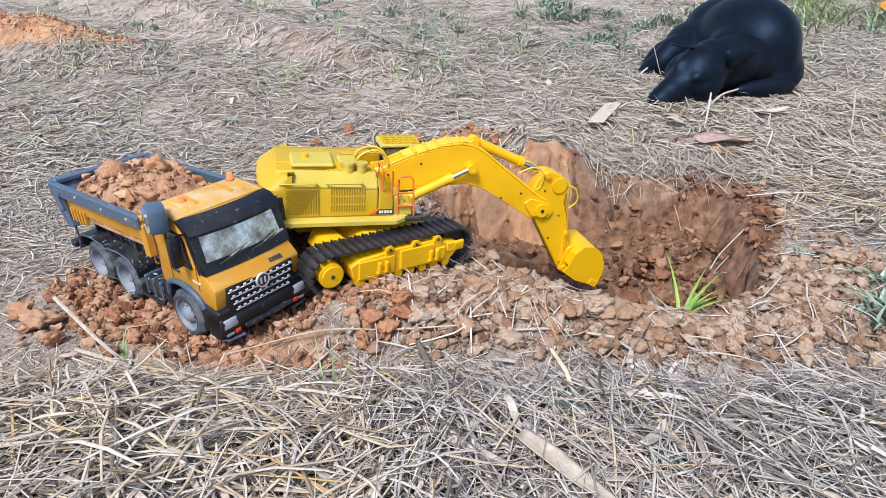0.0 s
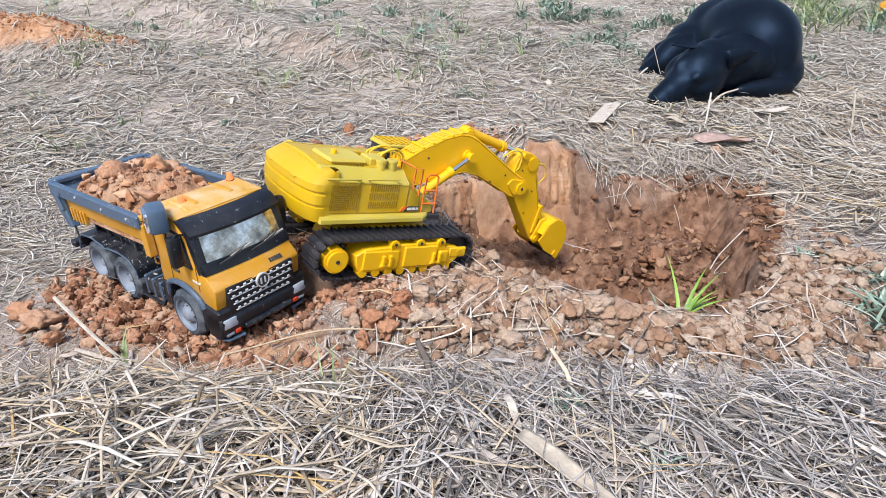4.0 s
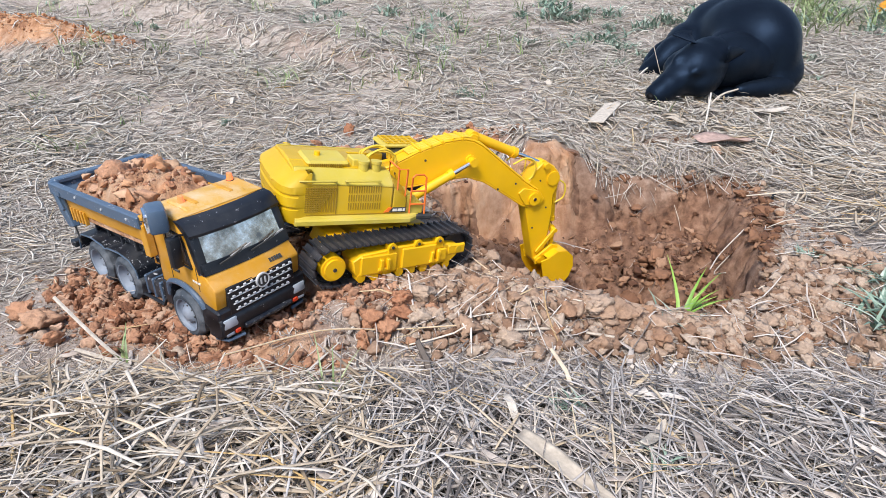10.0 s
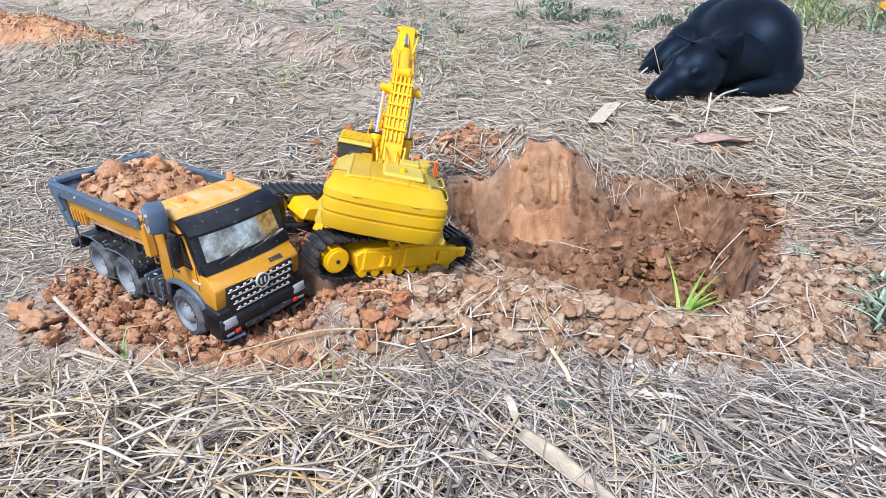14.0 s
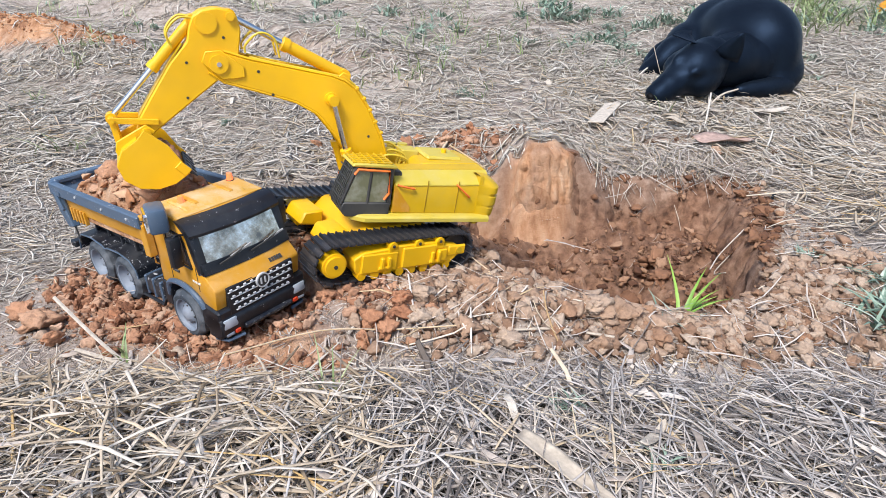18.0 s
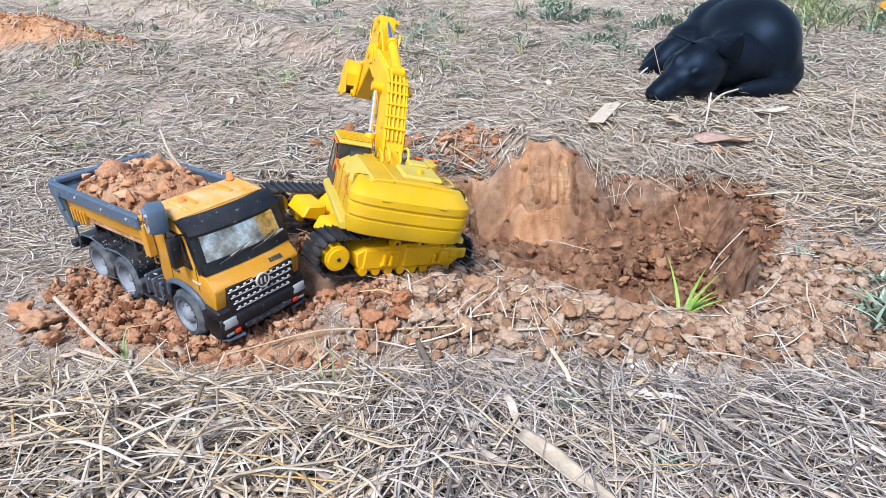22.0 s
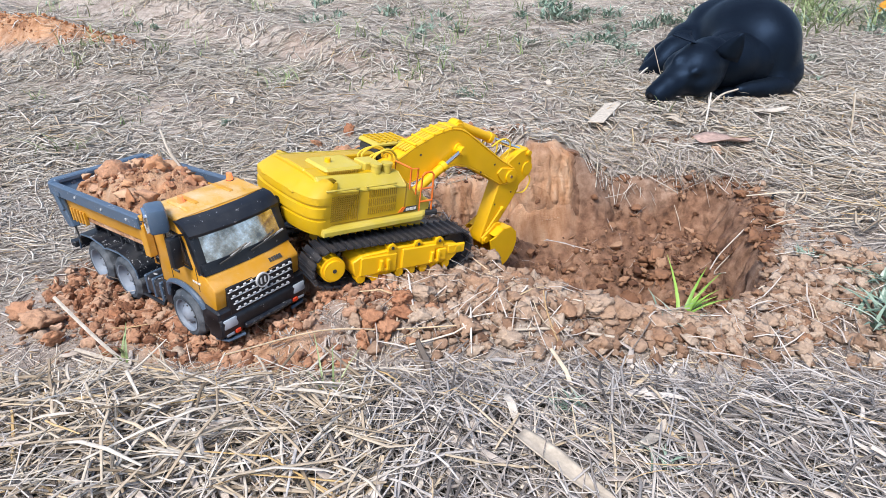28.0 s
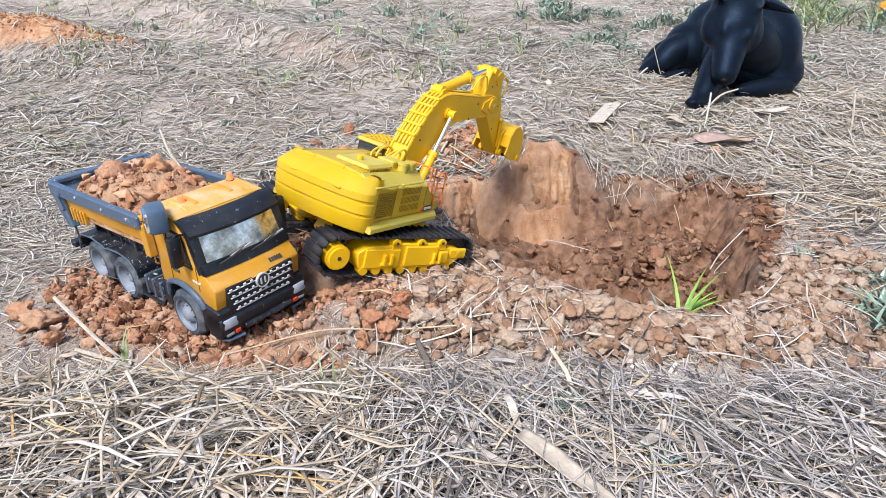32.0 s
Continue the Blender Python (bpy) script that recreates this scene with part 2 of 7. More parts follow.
def prism(pts, y0, y1, bevel=0.002, bm=None, taper=None, seg=1):
    """A side outline in x and z, drawn out from y0 to y1."""
    bm = bm or bmesh.new()
    lo = [bm.verts.new((x, y0, z)) for x, z in pts]
    hi = [bm.verts.new((x, y1, z)) for x, z in pts]
    n = len(pts)
    fs = [bm.faces.new(lo), bm.faces.new(hi[::-1])]
    for i in range(n):
        fs.append(bm.faces.new((lo[i], hi[i], hi[(i + 1) % n], lo[(i + 1) % n])))
    bmesh.ops.recalc_face_normals(bm, faces=fs)
    if bevel:
        es = list({e for f in fs for e in f.edges})
        bmesh.ops.bevel(bm, geom=es, offset=bevel, segments=seg, affect="EDGES", profile=0.5)
    return bm


def rod(p, q, r, bm=None, seg=12, r2=None):
    """A round bar from p to q."""
    bm = bm or bmesh.new()
    p, q = Vector(p), Vector(q)
    d = q - p
    mtx = Matrix.Translation((p + q) / 2) @ d.to_track_quat("Z", "Y").to_matrix().to_4x4()
    bmesh.ops.create_cone(bm, cap_ends=True, segments=seg, radius1=r, radius2=r if r2 is None else r2, depth=d.length, matrix=mtx)
    return bm


def tube(pts, r, bm=None, seg=6):
    """A bent round bar through the points."""
    bm = bm or bmesh.new()
    pts = [Vector(p) for p in pts]
    rings = []
    for i, p in enumerate(pts):
        d = (pts[min(i + 1, len(pts) - 1)] - pts[max(i - 1, 0)]).normalized()
        q = d.to_track_quat("Z", "Y").to_matrix()
        rings.append([bm.verts.new(p + q @ Vector((r * math.cos(a), r * math.sin(a), 0))) for a in (2 * math.pi * k / seg for k in range(seg))])
    for a, b in zip(rings, rings[1:]):
        for k in range(seg):
            bm.faces.new((a[k], a[(k + 1) % seg], b[(k + 1) % seg], b[k]))
    bm.faces.new(rings[0][::-1])
    bm.faces.new(rings[-1])
    return bm


def arc(pts, n=5):
    """A rounded line through corner points (Catmull-Rom)."""
    p = [Vector(a) for a in pts]
    p = [p[0] * 2 - p[1]] + p + [p[-1] * 2 - p[-2]]
    out = []
    for i in range(1, len(p) - 2):
        for k in range(n):
            t = k / n
            out.append(0.5 * (2 * p[i] + (p[i + 1] - p[i - 1]) * t + (2 * p[i - 1] - 5 * p[i] + 4 * p[i + 1] - p[i + 2]) * t * t + (3 * p[i] - p[i - 1] - 3 * p[i + 1] + p[i + 2]) * t ** 3))
    return out + [p[-2]]


def thing(name, m, label, category, group=""):
    ob = new(name)
    ob.empty_display_size = 0.05
    ob.matrix_basis = m
    return tagged(ob, label, category, group)


# ---- the ground: one sheet with a dug pit, spoil, furrows and a rise behind ----
TRUCK_AT = (-0.3413, 0.9182)
TRUCK_YAW = -38.0
DIGGER_AT = (-0.1325, 1.1008)
DIGGER_Z, DIGGER_YAW, DIGGER_ROLL = 0.037, 35.475, 4.58
ROCKER = 0.0018            # the tracks rock about this cross line
PIT = [(0.12, 1.10), (0.21, 0.985), (0.33, 0.900), (0.44, 0.905), (0.57, 1.02), (0.70, 1.22), (0.80, 1.42), (0.78, 1.60), (0.47, 1.63), (0.24, 1.60), (0.10, 1.60), (-0.06, 1.52), (-0.02, 1.36), (0.07, 1.20)]


def lattice(x, y, seed):
    """Smooth value noise on arrays, -1 to 1."""
    xi, yi = np.floor(x).astype(np.int64), np.floor(y).astype(np.int64)
    fx, fy = x - xi, y - yi
    fx, fy = fx * fx * (3 - 2 * fx), fy * fy * (3 - 2 * fy)

    def h(a, b):
        n = (a * 374761393 + b * 668265263 + seed * 974634541) & 0x7FFFFFFF
        n = ((n ^ (n >> 13)) * 1274126177) & 0x7FFFFFFF
        return ((n ^ (n >> 16)) & 0xFFFF) / 32767.5 - 1

    return (h(xi, yi) * (1 - fx) + h(xi + 1, yi) * fx) * (1 - fy) + (h(xi, yi + 1) * (1 - fx) + h(xi + 1, yi + 1) * fx) * fy


def lattice3(p, seed):
    """Smooth value noise in space, -1 to 1, for an array of places."""
    i = np.floor(p).astype(np.int64)
    f = p - i
    f = f * f * (3 - 2 * f)

    def h(a, b, c):
        n = (a * 374761393 + b * 668265263 + c * 1442695041 + seed * 974634541) & 0x7FFFFFFF
        n = ((n ^ (n >> 13)) * 1274126177) & 0x7FFFFFFF
        return ((n ^ (n >> 16)) & 0xFFFF) / 32767.5 - 1

    out = 0.0
    for dx in (0, 1):
        for dy in (0, 1):
            for dz in (0, 1):
                w = (f[:, 0] if dx else 1 - f[:, 0]) * (f[:, 1] if dy else 1 - f[:, 1]) * (f[:, 2] if dz else 1 - f[:, 2])
                out = out + w * h(i[:, 0] + dx, i[:, 1] + dy, i[:, 2] + dz)
    return out


def smooth(a, b, v):
    t = np.clip((v - a) / (b - a), 0, 1)
    return t * t * (3 - 2 * t)


def inside(x, y, poly):
    """Signed distance to an outline, positive inside."""
    d = np.full(x.shape, 1e9)
    sign = np.ones(x.shape)
    n = len(poly)
    for i in range(n):
        (ax, ay), (bx, by) = poly[i], poly[i - 1]
        ex, ey = bx - ax, by - ay
        wx, wy = x - ax, y - ay
        t = np.clip((wx * ex + wy * ey) / (ex * ex + ey * ey), 0, 1)
        d = np.minimum(d, np.hypot(wx - ex * t, wy - ey * t))
        c1, c2, c3 = y >= ay, y < by, ex * wy > ey * wx
        sign = np.where((c1 & c2 & c3) | (~c1 & ~c2 & ~c3), -sign, sign)
    return -sign * d


def bump_at(x, y, cx, cy, rx, ry=None, turn=0.0):
    c, s = math.cos(radians(turn)), math.sin(radians(turn))
    u, v = (x - cx) * c + (y - cy) * s, -(x - cx) * s + (y - cy) * c
    return np.exp(-((u / rx) ** 2 + (v / (ry or rx)) ** 2))


def cut_face(x, y):
    """The flat face that the bucket has cut at the pit's far corner."""
    e = x + 0.022 * lattice(x * 11, y * 11, 72) + 0.012 * lattice(x * 37, y * 37, 73)
    return 0.8 * smooth(0.12, 0.20, e) * smooth(0.36, 0.28, e) * smooth(1.46, 1.53, y) * smooth(1.72, 1.66, y)


def orange_clay(x, y):
    """Where the fresh orange clay lies open: the cut face, the low bank beside it, the far mound."""
    low = 0.75 * bump_at(x, y, 0.05, 1.57, 0.09, 0.07)
    far = 0.75 * smooth(0.35, 0.6, bump_at(x, y, -1.98, 3.20, 0.72, 0.19, -23) + 0.15 * lattice(x * 8, y * 8, 68))
    truck = 0.6 * smooth(0.3, 0.8, bump_at(x, y, -0.42, 0.9, 0.42, 0.17, -35) + 0.2 * lattice(x * 12, y * 12, 75))
    return np.maximum.reduce([cut_face(x, y), low, far, truck])


PATCHES = [(-0.62, 3.0, 0.16, 0.12), (-0.3, 2.72, 0.2, 0.09), (0.02, 2.74, 0.14, 0.10), (0.24, 3.6, 0.22, 0.14), (1.35, 2.05, 0.22, 0.05), (-1.3, 2.35, 0.2, 0.06), (0.85, 1.80, 0.18, 0.07)]


def bare_soil(x, y):
    """Open patches of orange soil between the straw."""
    v = np.zeros(x.shape)
    for cx, cy, rx, ry in PATCHES:
        v = np.maximum(v, bump_at(x, y, cx, cy, rx, ry, -20))
    return smooth(0.3, 0.7, v + 0.25 * lattice(x * 9, y * 9, 67))


def terrain(x, y):
    """Height, and how far the soil is fresh clay."""
    x, y = np.asarray(x, float), np.asarray(y, float)
    wob = 0.03 * lattice(x * 7, y * 7, 3) + 0.016 * lattice(x * 19, y * 19, 4)
    slab = cut_face(x, y)
    pit = inside(x, y, PIT) + wob * (0.9 - 0.75 * slab) + 0.006 * lattice(x * 45, y * 45, 17) + slab * (0.007 * lattice(x * 34, x * 0 + 2.5, 64) + 0.003 * lattice(x * 90, y * 30, 65))
    rise = 0.125 * np.logaddexp(0, (np.minimum(y, 9.0) - 1.62) * 7) / 7
    left = smooth(0.3, -1.6, x) * smooth(1.5, 2.6, y)
    furrow = 0.026 * left * np.sin((y * 0.75 + x * 0.66) * 6.6 + 0.8 * lattice(x * 0.8, y * 0.8, 8))
    z = rise + furrow * smooth(12, 5, y)
    # a raised furrow edge that runs slantwise behind the truck
    across = 0.66 * x + 0.75 * y - 1.86 + 0.05 * lattice(x * 3, y * 3, 61)
    z += 0.075 * smooth(-0.16, 0.0, across) * smooth(0.5, 0.05, across) * smooth(0.25, -0.5, x) * smooth(9, 6, y)
    z += 0.018 * lattice(x * 2.3, y * 2.3, 1) * smooth(0.2, 0.6, np.hypot(x + 0.2, y - 1.0))
    z += 0.006 * lattice(x * 9, y * 9, 2) + 0.004 * lattice(x * 31, y * 31, 5)
    # straw bank towards the camera, heaps of spoil
    z += 0.03 * smooth(0.75, 0.5, y)
    z += 0.030 * bump_at(x, y, 0.12, 0.885, 0.20, 0.06, -8) + 0.012 * bump_at(x, y, 0.38, 0.85, 0.2, 0.05) + 0.03 * bump_at(x, y, 0.75, 1.05, 0.16, 0.12)
    z += 0.05 * bump_at(x, y, 0.13, 1.82, 0.2, 0.1) + 0.03 * bump_at(x, y, -0.1, 0.87, 0.16, 0.05, 20)
    z += (0.088 + 0.018 * lattice(x * 14, y * 14, 62)) * smooth(1.50, 1.56, y) * smooth(1.92, 1.64, y) * smooth(0.12, 0.235, x + 0.02 * lattice(x * 40, y * 40, 63)) * smooth(0.46, 0.29, x + 0.03 * lattice(x * 25, y * 25, 69))
    z += 0.02 * bump_at(x, y, 0.6, 1.72, 0.3, 0.06)
    z += (0.11 + 0.03 * lattice(x * 9, y * 9, 77)) * bump_at(x, y, -2.02, 3.23, 0.62, 0.17, -23)
    # seat of the digger and of the truck
    c, s = math.cos(radians(DIGGER_YAW)), math.sin(radians(DIGGER_YAW))
    u, v = (x - DIGGER_AT[0]) * c + (y - DIGGER_AT[1]) * s, -(x - DIGGER_AT[0]) * s + (y - DIGGER_AT[1]) * c
    seat = smooth(0.30, 0.22, np.maximum(np.abs(u + 0.02), np.abs(v) + 0.06))
    bed = DIGGER_Z + 0.002 + v * math.sin(radians(DIGGER_ROLL)) - np.where(u > ROCKER, 0.185, 0.065) * (u - ROCKER)
    z = z * (1 - seat) + seat * (bed + 0.003 * lattice(x * 31, y * 31, 5))
    c, s = math.cos(radians(TRUCK_YAW)), math.sin(radians(TRUCK_YAW))
    u, v = (x - TRUCK_AT[0]) * c + (y - TRUCK_AT[1]) * s, -(x - TRUCK_AT[0]) * s + (y - TRUCK_AT[1]) * c
    seat = smooth(0.16, 0.09, np.abs(v)) * smooth(0.30, 0.22, np.abs(u + 0.13))
    z = z * (1 - seat) + seat * (-0.009 + v * math.sin(radians(3.51)) - u * math.sin(radians(1.96)) + 0.003 * lattice(x * 31, y * 31, 5))
    # the pit: a steep far wall, a sloping near side
    near = smooth(1.45, 1.1, y)
    left_wall = smooth(0.42, 0.30, x)
    w = 0.040 + 0.035 * near + 0.13 * (1 - left_wall) * (1 - near) * (0.8 + 0.6 * lattice(x * 8, y * 8, 16))
    w = w * (1 - slab) + 0.024 * slab
    depth = smooth(0.0, 1.0, pit / w) * (0.16 - 0.045 * smooth(1.2, 1.6, y) * (1 - 0.5 * left_wall) + 0.02 * lattice(x * 5, y * 5, 6) + 0.012 * lattice(x * 14, y * 14, 7))
    depth = depth + 0.06 * bump_at(x, y, 0.40, 1.06, 0.18, 0.10) * smooth(0.0, 0.05, pit)
    terrace = 0.06 * bump_at(x, y, 0.0, 1.5, 0.08, 0.1) + 0.03 * bump_at(x, y, 0.62, 1.3, 0.15)
    z = z - np.maximum(depth - terrace * (depth > 0.02), 0)
    z = z + smooth(0.02, 0.06, depth) * (0.015 * lattice(x * 26, y * 26, 9) + 0.018 * np.abs(lattice(x * 52, y * 52, 10)) + 0.007 * lattice(x * 85, y * 85, 74) + 0.020 * lattice(x * 11, y * 11, 12)) * (1 - 0.85 * slab)
    z = z - 0.012 * smooth(0.03, 0.08, depth) * (1 - slab) * smooth(0.25, 0.0, np.abs(lattice(x * 13, y * 13, 66)))
    clay = np.maximum.reduce([smooth(-0.06, 0.02, pit), 0.9 * smooth(0.5, 0.85, bump_at(x, y, 0.42, 0.95, 0.62, 0.17, 6) + 0.3 * wob / 0.04),
                              smooth(0.35, 0.75, bump_at(x, y, -0.42, 0.9, 0.42, 0.15, -35)), smooth(0.4, 0.7, bump_at(x, y, -0.05, 1.02, 0.4, 0.22)),
                              smooth(0.3, 0.55, bump_at(x, y, -1.98, 3.20, 0.72, 0.19, -23) + 0.15 * lattice(x * 8, y * 8, 68)), 0.8 * smooth(0.4, 0.7, bump_at(x, y, 0.12, 1.8, 0.22, 0.13)),
                              0.5 * smooth(0.5, 0.9, bump_at(x, y, 0.75, 1.9, 0.3, 0.12)), 0.35 * bare_soil(x, y)])
    z = z + clay * (1 - slab) * smooth(2.6, 2.0, y) * (1 - smooth(0.02, 0.06, depth)) * (0.007 * np.abs(lattice(x * 33, y * 33, 70)) + 0.004 * lattice(x * 70, y * 70, 71))
    return z, clay


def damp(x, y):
    """How far the clay is freshly dug and moist, and darkened for the pit's shade."""
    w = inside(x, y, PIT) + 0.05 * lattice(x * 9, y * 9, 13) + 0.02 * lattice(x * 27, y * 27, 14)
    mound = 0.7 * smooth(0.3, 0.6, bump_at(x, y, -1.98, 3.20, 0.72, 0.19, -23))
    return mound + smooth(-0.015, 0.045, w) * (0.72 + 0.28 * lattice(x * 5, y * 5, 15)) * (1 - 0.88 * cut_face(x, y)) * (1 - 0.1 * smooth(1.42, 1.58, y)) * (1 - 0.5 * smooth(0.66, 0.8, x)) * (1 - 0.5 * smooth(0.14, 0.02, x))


def height(x, y):
    return float(terrain(np.array([x]), np.array([y]))[0][0])


def build_ground():
    def axis(lo, hi, fine, far):
        a = list(np.arange(lo, hi + 1e-6, fine))
        step = fine
        left, right = [a[0]], [a[-1]]
        while right[-1] < far:
            step *= 1.12
            right.append(right[-1] + step)
            left.append(left[-1] - step)
        return np.array(left[:0:-1] + a + right[1:])
    xs, ys = axis(-1.25, 1.45, 0.0070, 900), axis(0.42, 2.4, 0.0070, 900)
    X, Y = np.meshgrid(xs, ys)
    Z, C = terrain(X.ravel(), Y.ravel())
    nx, ny = len(xs), len(ys)
    # crumble the pit's walls along their slope
    Zg = Z.reshape(ny, nx)
    gy, gx = np.gradient(Zg, ys, xs)
    steep = np.hypot(gx, gy).ravel()
    pts = np.stack([X.ravel(), Y.ravel(), Z], 1)
    rough = 0.015 * lattice3(pts * 22, 81) + 0.008 * lattice3(pts * 55, 82) - 0.016 * smooth(0.14, 0.0, np.abs(lattice3(pts * 17, 83)))
    amt = rough * smooth(0.35, 1.2, steep) * smooth(-0.03, 0.02, inside(X.ravel(), Y.ravel(), PIT)) * smooth(0.38, 0.46, X.ravel() + 2 * (Y.ravel() < 1.4))
    norm = np.stack([-gx.ravel(), -gy.ravel(), np.ones(len(Z))], 1)
    pts = pts + norm / np.linalg.norm(norm, axis=1)[:, None] * amt[:, None]
    i = np.arange((ny - 1) * (nx - 1))
    r, c = i // (nx - 1), i % (nx - 1)
    v = r * nx + c
    me = bpy.data.meshes.new("ground")
    me.from_pydata(pts.tolist(), [], np.stack([v, v + 1, v + nx + 1, v + nx], 1).tolist())
    at = me.attributes.new("clay", "FLOAT", "POINT")
    at.data.foreach_set("value", C.astype(np.float32))
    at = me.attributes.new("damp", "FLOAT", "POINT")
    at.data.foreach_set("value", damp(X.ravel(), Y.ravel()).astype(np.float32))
    at = me.attributes.new("cut", "FLOAT", "POINT")
    at.data.foreach_set("value", orange_clay(X.ravel(), Y.ravel()).astype(np.float32))
    # shade between the foreground stalks, put into the soil's colour
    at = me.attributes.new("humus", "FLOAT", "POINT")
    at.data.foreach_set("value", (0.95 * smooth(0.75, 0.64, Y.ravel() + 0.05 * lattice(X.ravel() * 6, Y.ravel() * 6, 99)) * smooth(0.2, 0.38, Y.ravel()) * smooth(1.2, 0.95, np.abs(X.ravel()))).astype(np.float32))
    me.polygons.foreach_set("use_smooth", [True] * len(me.polygons))
    me.materials.append(SOIL)
    tagged(new("ground", me), "dry field soil with a freshly dug orange clay pit", "ground", kind="structure")


def build_cut_wall():
    """The scraped clay face at the pit's far corner, with scars, ledges and cracks."""
    foot = np.array([(-0.05, 1.455), (0.03, 1.515), (0.09, 1.548), (0.14, 1.556), (0.165, 1.540), (0.22, 1.527), (0.28, 1.527), (0.335, 1.538), (0.365, 1.562), (0.40, 1.61)])
    seg = np.concatenate([[0], np.cumsum(np.hypot(*np.diff(foot, axis=0).T))])
    s = np.arange(0, seg[-1], 0.0032)
    fx, fy = np.interp(s, seg, foot[:, 0]), np.interp(s, seg, foot[:, 1])
    k = np.ones(9) / 9
    fx[4:-4], fy[4:-4] = np.convolve(fx, k, "valid"), np.convolve(fy, k, "valid")
    dx, dy = np.gradient(fx, s), np.gradient(fy, s)
    ln = np.hypot(dx, dy)
    ox, oy = -dy / ln, dx / ln
    lean = 0.042 + 0.012 * lattice(s * 14, s * 0, 91)
    lo = terrain(fx - ox * 0.02, fy - oy * 0.02)[0] - 0.03
    hi = terrain(fx + ox * (lean + 0.028), fy + oy * (lean + 0.028))[0] + 0.002
    rows = 64
    V, C, D = [], [], []
    for j in range(rows):
        v = j / (rows - 1)
        z = lo + (hi - lo) * v
        p = np.stack([fx, fy, z], 1)
        chunk = lattice3(p * (30, 30, 16), 92)
        d = 0.002 * lattice3(p * (26, 26, 5), 93) + 0.0045 * chunk + 0.002 * lattice3(p * (110, 60, 14), 95) + 0.006 * np.abs(lattice3(p * (48, 48, 30), 97)) - 0.0055 * np.abs(lattice3(p * (105, 105, 70), 100))
        d = d - 0.007 * smooth(0.06, 0.0, np.abs(lattice3(p * (31, 31, 11), 101)))
        d = d - 0.022 * smooth(0.035, 0.0, np.abs(fx - 0.148 - 0.02 * (v - 0.5))) + 0.018 * max(0.0, 0.3 - v)
        d = d * smooth(0.0, 0.06, s) * smooth(seg[-1], seg[-1] - 0.05, s) - 0.028 * smooth(0.9, 1.0, np.full(len(s), v))
        out = lean * v ** 1.15 - d
        V.append(np.stack([fx + ox * out, fy + oy * out, z - 0.004 * smooth(0.93, 1.0, np.full(len(s), v))], 1))
        # orange fades and the dark ramp grows towards the foot
        C.append(np.clip(smooth(0.12, 0.17, fx) * smooth(0.33 + 0.05 * v, 0.295 + 0.05 * v, fx) * (0.8 + 0.45 * chunk) * smooth(0.05, 0.55, v + 0.35 * lattice3(p * (14, 14, 14), 98)) + (0.45 + 0.4 * chunk) * smooth(0.15, 0.10, fx) * smooth(0.2, 0.6, v), 0, 1))
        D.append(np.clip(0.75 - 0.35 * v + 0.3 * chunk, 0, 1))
    n = len(s)
    V = np.concatenate(V)
    i = (np.arange(rows - 1)[:, None] * n + np.arange(n - 1)[None]).ravel()
    me = bpy.data.meshes.new("pit_wall")
    me.from_pydata(V.tolist(), [], np.stack([i, i + 1, i + n + 1, i + n], 1).tolist())
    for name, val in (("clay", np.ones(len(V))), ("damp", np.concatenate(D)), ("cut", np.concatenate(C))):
        me.attributes.new(name, "FLOAT", "POINT").data.foreach_set("value", np.asarray(val, np.float32))
    me.polygons.foreach_set("use_smooth", [True] * len(me.polygons))
    me.materials.append(SOIL)
    tagged(new("pit_wall", me), "scraped orange clay wall of the dug pit", "pit wall", kind="structure")


build_ground()
build_cut_wall()


# ---- the toy excavator ----
HIP = (0.0016, 0.1447)      # boom foot in the upper body
BOOM, STICK = 0.3311, 0.1461
PIN_A = (0.1604, 0.0541)    # boom cylinder's pin on the boom
RAM_FOOT = (0.052, 0.105)   # its foot on the upper body


